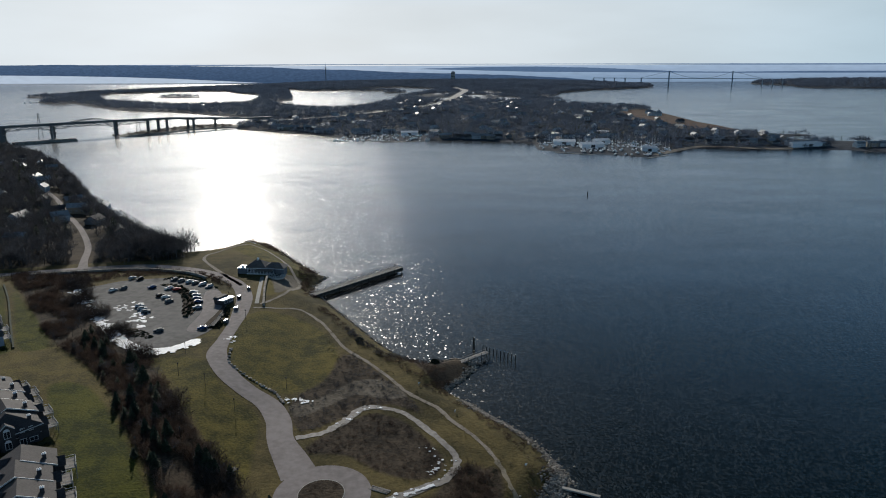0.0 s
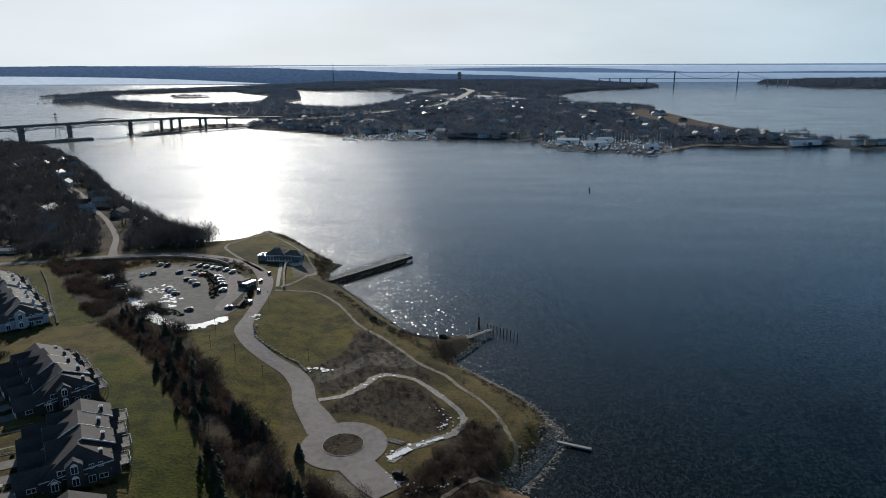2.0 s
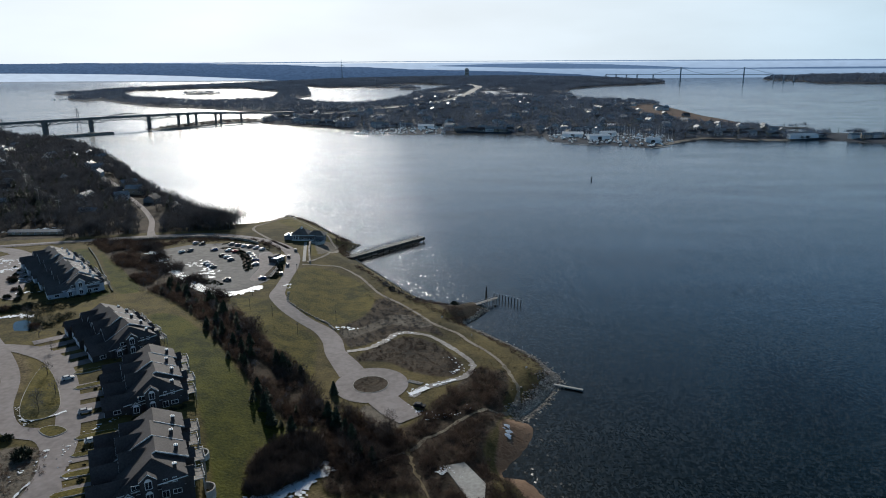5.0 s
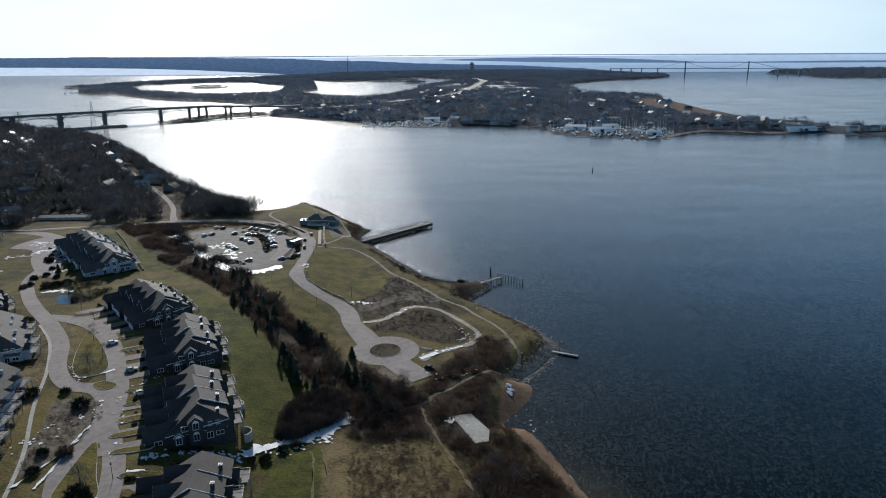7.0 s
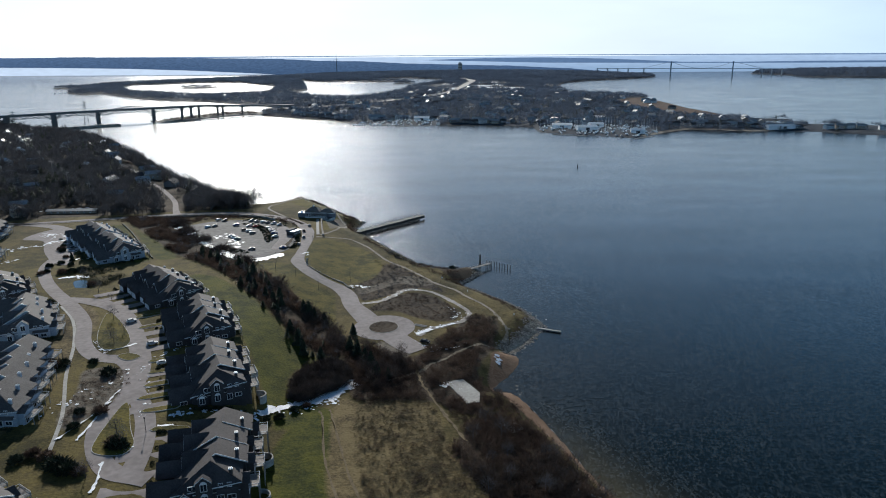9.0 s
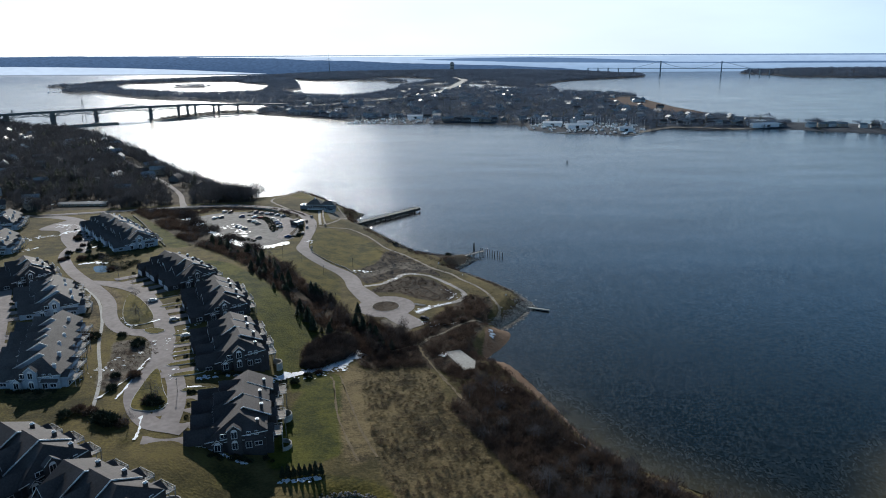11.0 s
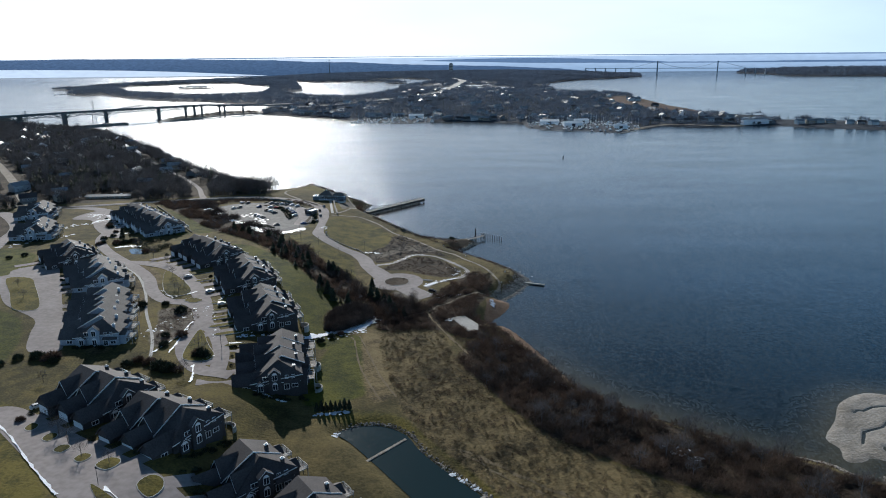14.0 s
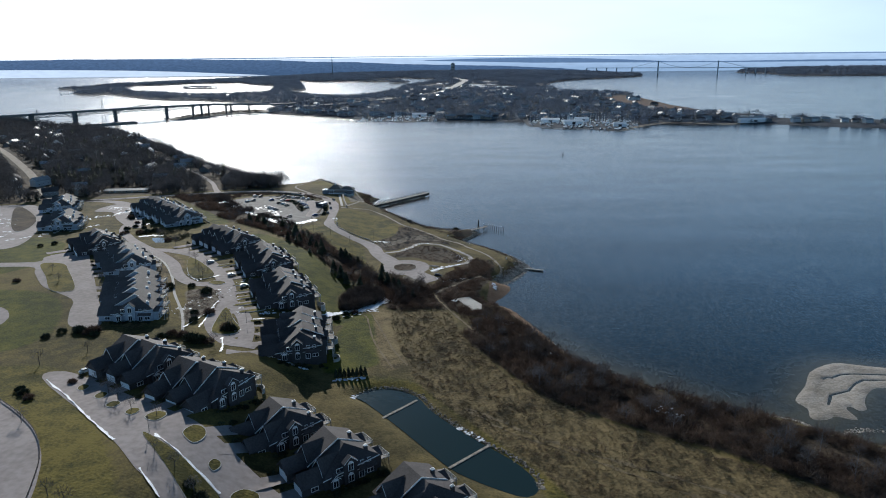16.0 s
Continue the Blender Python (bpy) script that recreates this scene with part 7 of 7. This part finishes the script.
snow_patches("snow_patches", [(-290, 300), (-270, 320), (-262, 344)], 6.0, 60, 1.6, 225, "snow in the village court")
snow_patches("snow_patches", [(-300, 240), (-280, 262), (-268, 280)], 6.0, 40, 1.4, 226, "snow beside the pale townhouses")
snow_patches("snow_patches", [(-380, 330), (-340, 290), (-310, 235)], 10.0, 60, 2.0, 227, "snow on the western court")
snow_patches("snow_patches", [(-20, 165), (-8, 158), (2, 166)], 5.0, 30, 0.8, 228, "scraps of ice among the brush")
snow_patches("snow_patches", [(-146, 138), (-150, 142), (-156, 150)], 1.5, 24, 0.7, 229, "snow on the grass island")
snow_patches("snow_patches", [(-106, 62), (-104, 66)], 1.5, 14, 0.7, 230, "snow on the grass island")
snow_patches("snow_patches", [(-112, 150), (-125, 128), (-116, 108), (-108, 84)], 3.0, 40, 0.7, 231, "snow between the driveways")
for line, w in (([(-73, 99), (-66, 105.5), (-60, 109.5), (-52, 116), (-46, 125), (-44, 129)], 2.6), ([(-109, 58), (-106, 48), (-105, 42)], 0.7), ([(-123, 70), (-123.5, 81), (-125, 97), (-125, 105)], 0.8), ([(-101, 79), (-96, 80)], 0.9), ([(-146, 140), (-140, 143.5), (-137, 147)], 0.9),
                ([(-160, 312), (-145, 293.5), (-130, 281), (-118, 281), (-110, 291)], 5.0), ([(-161, 15), (-146, 0), (-132, -15), (-122, -25), (-115, -32)], 0.6), ([(-104, -28), (-92, -38), (-78, -49)], 0.5), ([(-101, -47), (-91, -58)], 0.4), ([(-130, 70), (-126, 84), (-124, 96)], 0.5), ([(-21, 176), (-17.5, 178.5), (-14, 182)], 2.4), ([(-12, 184), (-7, 186.5), (-3, 189)], 1.1), ([(24.5, 117), (31.5, 98), (34.5, 89), (41.5, 67), (50.5, 50), (60.5, 41), (78, 26.5)], 0.35)):
    ribbon("snow_strip", line, w, SNOW, 0.3, "thin line of snow along the kerb", rag=0.25)


# ---------- the road bridge over the river mouth ----------
def plan_turn(a, b):
    return math.degrees(math.atan2(b[1] - a[1], b[0] - a[0]))


def girder_bridge():
    a, b = (-960, 980), (-425, 1482)
    length = math.hypot(b[0] - a[0], b[1] - a[1])
    br = thing("highway_bridge", a[0], a[1], 0, plan_turn(a, b), "long green-grey steel girder bridge on tall concrete piers", "bridge")
    z0, z1 = 25, 25
    n = 40
    d = Build()
    for i in range(n):
        x0, x1 = length * i / n, length * (i + 1) / n
        za, zb = (z0 + 3 * math.sin(math.pi * q) - 6 * max(0, q - 0.8) / 0.2 for q in (i / n, (i + 1) / n))
        d.add([(x0, -8, za), (x1, -8, zb), (x1, 8, zb), (x0, 8, za), (x0, -8, za - 3), (x1, -8, zb - 3), (x1, 8, zb - 3), (x0, 8, za - 3)], [(0, 1, 2, 3), (7, 6, 5, 4), (0, 4, 5, 1), (3, 2, 6, 7)])
    d.add([(length, -8, 19), (length + 75, -8, 17), (length + 75, 8, 17), (length, 8, 19), (length, -8, 16), (length + 75, -8, 14), (length + 75, 8, 14), (length, 8, 16)], [(0, 1, 2, 3), (7, 6, 5, 4), (0, 4, 5, 1), (3, 2, 6, 7)])
    hang("deck", d.mesh("deck", BRIDGE_DARK), br)
    rail = Build()
    for i in range(n):
        x0, x1 = length * i / n, length * (i + 1) / n
        za, zb = (z0 + 3 * math.sin(math.pi * q) - 6 * max(0, q - 0.8) / 0.2 for q in (i / n, (i + 1) / n))
        rail.add([(x0, -8.1, za), (x1, -8.1, zb), (x1, -7.8, zb), (x0, -7.8, za), (x0, -8.1, za + 1.1), (x1, -8.1, zb + 1.1), (x1, -7.8, zb + 1.1), (x0, -7.8, za + 1.1)], [(0, 3, 2, 1), (4, 5, 6, 7), (0, 1, 5, 4), (2, 3, 7, 6)])
    hang("parapet", rail.mesh("parapet", CONCRETE), br, label="pale concrete parapet")
    g = Build()
    for i in range(n - 10):
        x0, x1 = length * i / n, length * (i + 1) / n
        za = z0 + 3 * math.sin(math.pi * i / n) - 3
        deep = 4.2 + 4.0 * max(0, 1 - min(abs((i + 0.5) / n - q) for q in (0.1, 0.31, 0.415, 0.52, 0.665)) / 0.035)
        for y in (-6, 6):
            g.box(x0, x1, y - 0.3, y + 0.3, za - 0.6, za), g.box(x0, x1, y - 0.3, y + 0.3, za - deep - 0.6, za - deep)
            g.rod((x0, y, za - deep - 0.3), ((x0 + x1) / 2, y, za - 0.3), 0.6, 4), g.rod(((x0 + x1) / 2, y, za - 0.3), (x1, y, za - deep - 0.3), 0.6, 4)
    hang("truss", g.mesh("truss", STEEL), br)
    arch = Build()
    for i in range(16):
        q0, q1 = i / 16, (i + 1) / 16
        for y in (-7, 7):
            arch.rod((length * (0.56 + 0.1 * q0), y, z0 + 2.5 + 4.5 * math.sin(math.pi * q0)), (length * (0.56 + 0.1 * q1), y, z0 + 2.5 + 4.5 * math.sin(math.pi * q1)), 0.6, 5)
            arch.rod((length * (0.56 + 0.1 * q0), y, z0 + 2.5), (length * (0.56 + 0.1 * q0), y, z0 + 2.5 + 4.5 * math.sin(math.pi * q0)), 0.25, 4)
    hang("arch", arch.mesh("arch", STEEL), br)
    for q, leg in ((0.1, 2.2), (0.31, 2.2), (0.415, 2.6), (0.52, 1.7), (0.665, 1.8), (0.745, 1.1), (0.772, 1.1), (0.795, 0.9), (0.852, 0.9), (0.868, 0.9), (0.93, 0.8)):
        at = length * q
        top = z0 + 3 * math.sin(math.pi * q) - 4 - 6 * max(0, q - 0.8) / 0.2
        pier = hang("bridge_pier", Build().box(at - 4 - leg, at + 4 + leg, -8, 8, top, top + 1.6).mesh("bridge_pier", BRIDGE_DARK), br)
        for y in (-5.5, 5.5):
            hang("column", Build().box(at + 0.65 * y - leg, at + 0.65 * y + leg, y - 1.3, y + 1.3, -4, top).mesh("column", BRIDGE_DARK), pier)
        if leg > 1.5:
            hang("footing", Build().box(at - 5.5, at + 5.5, -7.5, 7.5, -4, 1.5).mesh("footing", BRIDGE_DARK), pier)
            hang("crossbeam", Build().box(at - 4.4, at + 4.4, -6, 6, top * 0.5 - 0.7, top * 0.5 + 0.7).mesh("crossbeam", BRIDGE_DARK), pier)
            for side in (-1, 1):
                for y in (-5.5, 5.5):
                    hang("brace", Build().rod((at + 0.65 * y, y, top - 9), (at + 0.65 * y + side * 13, y, top + 0.6), 0.55, 4).mesh("brace", STEEL), pier)
    return br


girder_bridge()
abutment = thing("bridge_abutment", -672, 1196, 0, 42, "low dark rocky causeway under the bridge", "causeway")
hang("rock_fill", Build().prism_x([(-13, -2), (13, -2), (9, 3), (-9, 3)], -47.5, 47.5).mesh("rock_fill", STONE), abutment)


SPIT = smooth([(-598, 1312), (-588, 1286), (-566, 1280), (-545, 1300), (-520, 1349), (-496, 1400), (-455, 1440), (-420, 1470), (-440, 1530), (-490, 1530), (-530, 1490), (-566, 1425), (-588, 1365)], 4, True)
spit_mid = SPIT.mean(axis=0)
n_spit = len(SPIT)
spit_rings = []
for shrink, z in ((1.06, -2.0), (1.0, 0.1), (0.9, 2.0), (0.74, 2.6)):
    wobble = np.random.default_rng(61).uniform(-2.2, 2.2, (n_spit, 2)) * (1 if z > 0 else 0)
    inward = spit_mid + (SPIT - spit_mid) * np.array([shrink, shrink]) + wobble
    spit_rings += [(x, y, z) for x, y in inward]
spit_faces = [(r * n_spit + i, r * n_spit + (i + 1) % n_spit, (r + 1) * n_spit + (i + 1) % n_spit, (r + 1) * n_spit + i) for r in range(3) for i in range(n_spit)]
spit_faces.append(tuple(range(3 * n_spit, 4 * n_spit)))
tagged(mesh_object("causeway", spit_rings, spit_faces, STONE), "long low rocky spit under the highway bridge", "causeway", kind="structure")
scatter("spit_brush", spots_in([tuple(q) for q in spit_mid + (SPIT - spit_mid) * 0.85], 5.5, 62, None, False), SHRUBS, TWIG_DARK, lambda x, y: 2.0 + 0 * x, "dark low brush on the rocky spit", (0.9, 1.8), category="brush")


def pylon(x, y, z, h):
    p = thing("power_pylon", x, y, z, 20, "thin steel lattice power pylon", "pylon", "power pylons")
    b = Build()
    for sx in (-1, 1):
        for sy in (-1, 1):
            b.rod((sx * h * 0.09, sy * h * 0.09, 0), (sx * 0.5, sy * 0.5, h), 0.22, 4)
    for i in range(6):
        q, r = h * i / 6, h * 0.09 * (1 - i / 6.5)
        for s in (-1, 1):
            b.rod((-r, s * r, q), (r * 0.85, s * r * 0.85, q + h / 6), 0.14, 3), b.rod((s * r, -r, q), (s * r * 0.85, r * 0.85, q + h / 6), 0.14, 3)
    hang("lattice", b.mesh("lattice", STEEL), p)
    hang("cross_arm", Build().box(-6, 6, -0.3, 0.3, h * 0.8, h * 0.8 + 0.5).box(-5, 5, -0.3, 0.3, h * 0.92, h * 0.92 + 0.5).mesh("cross_arm", STEEL), p)


pylon(-720, 1270, 0, 44), pylon(-600, 1400, 0, 44), pylon(-790, 1150, 4, 30)


# ---------- far suspension bridge, turbine, tower block ----------
def suspension_bridge():
    a, b = (1266, 4060), (1572, 3935)
    L = math.hypot(b[0] - a[0], b[1] - a[1])
    s = thing("suspension_bridge", a[0], a[1], 0, plan_turn(a, b), "slender grey suspension bridge with two tall towers, far off", "bridge")
    for x in (0, L):
        hang("tower", Build().box(x - 3, x + 3, -9, -5, 0, 74).box(x - 3, x + 3, 5, 9, 0, 74).box(x - 2, x + 2, -5, 5, 70, 74).box(x - 2, x + 2, -5, 5, 30, 34).mesh("tower", HAZY_FAR_STEEL), s)
    hang("deck", Build().box(-420, L + 250, -5, 5, 33, 36).mesh("deck", HAZY_FAR_STEEL), s)
    c = Build()
    for y in (-7, 7):
        for i in range(24):
            q0, q1 = i / 24, (i + 1) / 24
            c.rod((L * q0, y, 37 + 36 * (2 * q0 - 1) ** 2), (L * q1, y, 37 + 36 * (2 * q1 - 1) ** 2), 0.8, 4)
        c.rod((0, y, 73), (-150, y, 37), 0.8, 4), c.rod((L, y, 73), (L + 150, y, 37), 0.8, 4)
    hang("cable", c.mesh("cable", HAZY_FAR_STEEL), s)
    for x in (-420, -360, -300, -240, -150, L + 150, L + 200, L + 250):
        hang("approach_pier", Build().box(x - 3, x + 3, -5, 5, -3, 33).mesh("approach_pier", HAZY_FAR_STEEL), s)


suspension_bridge()
wt = thing("wind_turbine", -640, 3960, 22, 0, "white wind turbine on a slim tower, far off", "wind turbine")
hang("mast", Build().rod((0, 0, 0), (0, 0, 78), 2.2, 8, 1.3).mesh("mast", STEEL), wt)
hang("nacelle", Build().box(-1.6, 1.6, -4, 3, 77, 80).mesh("nacelle", STEEL), wt)
for ang in (90, 210, 330):
    hang("blade", Build().add([(0, -4.5, 0), (1.4, -4.5, 8), (0.3, -4.5, 32), (-0.6, -4.5, 8), (0, -4.1, 0), (1.4, -4.1, 8), (0.3, -4.1, 32), (-0.6, -4.1, 8)], [(0, 1, 2, 3), (7, 6, 5, 4), (0, 4, 5, 1), (1, 5, 6, 2), (2, 6, 7, 3), (3, 7, 4, 0)]).mesh("blade", FAR_WHITE), wt, pose(0, 0, 78.5) @ Matrix.Rotation(radians(ang - 90), 4, "Y"))
tb = thing("tower_block", 60, 4350, 18, 0, "grey apartment tower block, far off", "building")
hang("wall", Build().box(-12, 12, -10, 10, 0, 50).mesh("wall", CONCRETE), tb)
hang("roof_plant", Build().box(-8, 8, -5, 5, 50, 54).mesh("roof_plant", BRIDGE_DARK), tb)
for i in range(5):
    hang("window_band", Build().box(-11, 11, -10.2, -10, 5 + i * 9, 8 + i * 9).mesh("window_band", GLASS), tb)


def far_z(x, y):
    return float(far_height(np.array([float(x)]), np.array([float(y)]))[0])


# ---------- houses of the far shore and of the western woods ----------
HOUSE_WALLS = [material("house_" + n, tuple(c * 0.8 for c in col), col, 4, 0.8, 0) for n, col in (("white", (0.62, 0.62, 0.62)), ("grey", (0.27, 0.265, 0.26)), ("tan", (0.33, 0.28, 0.22)), ("slate", (0.2, 0.205, 0.21)))]


def small_house_meshes(w, l, h, pitch, wall_mat, roof_mat):
    wall = Build().prism_x([(-w / 2, -2), (w / 2, -2), (w / 2, h), (0, h + pitch), (-w / 2, h)], -l / 2, l / 2).mesh("wall", wall_mat)
    roof = Build()
    for s in (-1, 1):
        roof.slab((-l / 2 - 0.5, s * (w / 2 + 0.5), h - 0.25), (l / 2 + 0.5, s * (w / 2 + 0.5), h - 0.25), (l / 2 + 0.5, 0, h + pitch + 0.15), (-l / 2 - 0.5, 0, h + pitch + 0.15), 0.25)
    return wall, roof.mesh("roof", roof_mat), Build().box(l * 0.2, l * 0.2 + 0.9, 0.4, 1.3, h, h + pitch + 1.2).mesh("chimney", STONE)


# shingle colour lightened to stand for the sun's shine on far roofs
PALE_SUNLIT_ROOF = material("pale_sunlit_shingle", (0.2, 0.205, 0.215), (0.34, 0.345, 0.355), 6, 0.5, 0, spec=0.5)
HOUSES = [small_house_meshes(w, l, h, p, HOUSE_WALLS[m], r) for w, l, h, p, m, r in ((8, 12, 5, 3, 0, PALE_SUNLIT_ROOF), (9, 13, 4, 3, 1, ROOF), (8, 14, 5.5, 2.6, 2, PALE_SUNLIT_ROOF), (10, 12, 3.6, 3, 3, ROOF), (9, 16, 5.5, 3, 0, PALE_SUNLIT_ROOF))]


def small_house(x, y, z, turn, k, label, group, s=1.0, windows=True):
    h = thing("house", x, y, z, turn, label, "house", group)
    h.scale = (s, s, s)
    wall, roof, chim = HOUSES[k % 5]
    hang("wall", wall, h), hang("roof", roof, h), hang("chimney", chim, h)
    w, l = (8, 9, 8, 10, 9)[k % 5], (12, 13, 14, 12, 16)[k % 5]
    for wx in ((-l * 0.3, 0.0, l * 0.3) if windows else ()):
        win = hang("window", WIN["small"][0], h, pose(wx, -w / 2 - 0.03, 1.2))
        hang("pane", WIN["small"][1], win)
    return h


for i, (x, y, turn) in enumerate(HILL_HOMES):
    small_house(x, y, ground_z(x, y), turn, (2, 3, 1)[i % 3], "gabled house among bare trees on the wooded hillside", "houses in the woods", 0.9)
store = thing("long_shed", STORE[0], STORE[1], ground_z(*STORE), 3, "long low shed with a pale roof below the woods", "shed")
hang("wall", Build().box(-19, 19, -3.5, 3.5, -1.5, 2.2).mesh("wall", HOUSE_WALLS[2]), store)
shed_roof = Build()
for side in (-1, 1):
    shed_roof.slab((-19.6, side * 4.2, 2.0), (19.6, side * 4.2, 2.0), (19.6, 0, 3.2), (-19.6, 0, 3.2), 0.2)
hang("roof", shed_roof.mesh("roof", PALE_SUNLIT_ROOF), store)
for i in range(7):
    win = hang("window", WIN["small"][0], store, pose(-15 + i * 5, -3.53, 0.3))
    hang("pane", WIN["small"][1], win)
rr = random.Random(12)
for x, y in ((-327, 531), (-346, 600), (-319, 607), (-268, 529), (-273, 570), (-298, 535), (-232, 492), (-292, 467), (-368, 404), (-312, 484), (-300, 566), (-421, 443), (-440, 600), (-500, 650), (-540, 560), (-480, 480), (-560, 700), (-620, 780),
             (-380, 660), (-420, 720), (-650, 900), (-700, 980), (-600, 860), (-520, 820), (-580, 640), (-660, 700), (-720, 860), (-566, 731), (-482, 607), (-323, 605), (-403, 452), (-310, 630), (-340, 560), (-360, 520)):
    small_house(x, y, ground_z(x, y), rr.uniform(0, 180), rr.randrange(5), "small gabled house among the bare woods", "houses in the woods")
for i in range(70):
    x, y = rr.uniform(-760, -300), rr.uniform(400, 960)
    if ground_z(x, y) > 2 and inside(FOREST, np.array([x]), np.array([y]))[0] and off_street(np.array([x]), np.array([y]))[0]:
        small_house(x, y, ground_z(x, y), rr.choice((30, 120)) + rr.uniform(-15, 15), rr.randrange(5), "small gabled house among the bare woods", "houses in the woods")
for x0, y0, x1, y1, n in ((-330, 1395, -200, 1300, 9), (0, 1222, 105, 1195, 9), (420, 1112, 600, 1085, 14), (625, 1072, 900, 965, 14), (-160, 1290, -20, 1262, 8), (360, 1130, 520, 1150, 9), (160, 1170, 300, 1180, 8)):
    for i in range(n):
        q = (i + rr.uniform(-0.3, 0.3)) / n
        x, y = x0 + (x1 - x0) * q, y0 + (y1 - y0) * q + rr.uniform(0, 14)
        small_house(x, y, far_z(x, y), rr.uniform(-25, 25), rr.randrange(5), "small shore house on the far peninsula", "far shore houses")
for i in range(250):
    x, y = rr.uniform(-420, 560), 1150 + 1250 * rr.random() ** 1.5
    if far_z(x, y) > 3:
        small_house(x, y, far_z(x, y) - 0.5, rr.uniform(0, 180), rr.choice((0, 0, 2, 4, 4, 1)), "small house in the far woods", "far inland houses", 1.15, False)


# ---------- marinas ----------
HULL = Build().add([(-4, -1.2, 1.2), (2, -1.4, 1.2), (5, 0, 1.4), (2, 1.4, 1.2), (-4, 1.2, 1.2), (-3.8, -0.8, 0), (2, -0.9, 0), (4.2, 0, 0.1), (2, 0.9, 0), (-3.8, 0.8, 0)],
                   [(0, 1, 2, 3, 4), (9, 8, 7, 6, 5), (0, 5, 6, 1), (1, 6, 7, 2), (2, 7, 8, 3), (3, 8, 9, 4), (4, 9, 5, 0)]).mesh("hull", FAR_WHITE)
CABIN = Build().prism_y([(-2, 1.2), (1.4, 1.2), (0.7, 2.3), (-1.8, 2.3)], -0.9, 0.9).mesh("cabin", FAR_WHITE)
MAST = Build().rod((0, 0, 1), (0, 0, 15), 0.16, 4, 0.1).rod((0, 0, 3), (-3.6, 0, 3), 0.12, 4).mesh("mast", FAR_WHITE)


def boat(x, y, z, turn, sail):
    b = thing("sailboat" if sail else "motorboat", x, y, z, turn, "white sailing boat with a bare mast" if sail else "white motor boat laid up for winter", "boat", "boats of the marina")
    hang("hull", HULL, b)
    hang("mast", MAST, b) if sail else hang("cabin", CABIN, b)


for i in range(230):
    x, y = rr.uniform(150, 340), rr.uniform(985, 1140)
    if far_z(x, y) > 0.4:
        boat(x, y, far_z(x, y) + 0.3, rr.uniform(60, 120), rr.random() < 0.45)
for i in range(110):
    x, y = rr.uniform(-185, -25), rr.uniform(1195, 1262)
    boat(x, y, max(far_z(x, y), 0) + 0.2, rr.uniform(60, 120), rr.random() < 0.4)
for i in range(26):
    x, y = rr.uniform(-1415, -1240), rr.uniform(2370, 2530)
    boat(x, y, max(far_z(x, y), 0) + 0.3, rr.uniform(0, 180), i % 2 == 0)
for x, y, w, l in ((190, 1112, 34, 22), (225, 1072, 34, 16), (300, 1030, 22, 12), (-60, 1262, 30, 14), (560, 1085, 60, 12), (250, 1120, 24, 16)):
    s = thing("boat_shed", x, y, far_z(x, y), rr.uniform(-12, 12), "long white boat shed at the marina", "shed", "marina sheds")
    hang("wall", Build().box(-w / 2, w / 2, -l / 2, l / 2, -1, 5).mesh("wall", FAR_WHITE), s)
    hang("roof", Build().prism_x([(-l / 2 - 0.5, 5), (l / 2 + 0.5, 5), (0, 7.5)], -w / 2 - 0.5, w / 2 + 0.5).mesh("roof", FAR_WHITE), s)
    hang("door", Build().box(-3, 3, -l / 2 - 0.1, -l / 2, 0, 4).mesh("door", SIDING), s)
for x, y, l, t in ((-190, 1250, 60, -25), (-150, 1222, 70, -25), (-105, 1196, 60, -20), (-70, 1186, 70, 10), (190, 1022, 60, -30), (300, 985, 50, 40)):
    p = thing("marina_pontoon", x, y, 0, t, "low grey marina pontoon", "pontoon", "pontoons")
    hang("deck", Build().box(-l / 2, l / 2, -1.2, 1.2, -0.3, 0.6).mesh("deck", WOOD_GREY), p)


def far_ribbon(name, line, width, mat, lift, label):
    c = smooth(line, 8, False)
    t = np.gradient(c, axis=0)
    t /= np.linalg.norm(t, axis=1)[:, None]
    nrm = np.stack([-t[:, 1], t[:, 0]], 1)
    P = np.vstack((c - nrm * width / 2, c + nrm * width / 2))
    z = far_height(P[:, 0], P[:, 1]) + lift
    m = len(c)
    return tagged(mesh_object(name, np.column_stack((P, z)), [(i, i + 1, m + i + 1, m + i) for i in range(m - 1)], mat), label, kind="structure")


far_ribbon("road_far_highway", FAR_HIGHWAY, 30, CONCRETE, 2.0, "pale highway across the far peninsula")
far_ribbon("road_far_avenue", FAR_AVENUE, 12, CONCRETE, 2.0, "pale avenue between the far woods")
far_ribbon("beach_far", [(300, 1000), (350, 1055), (385, 1085), (415, 1094), (470, 1070), (540, 1074)], 10, GRAVEL, 0.5, "pale strip of beach on the far shore")
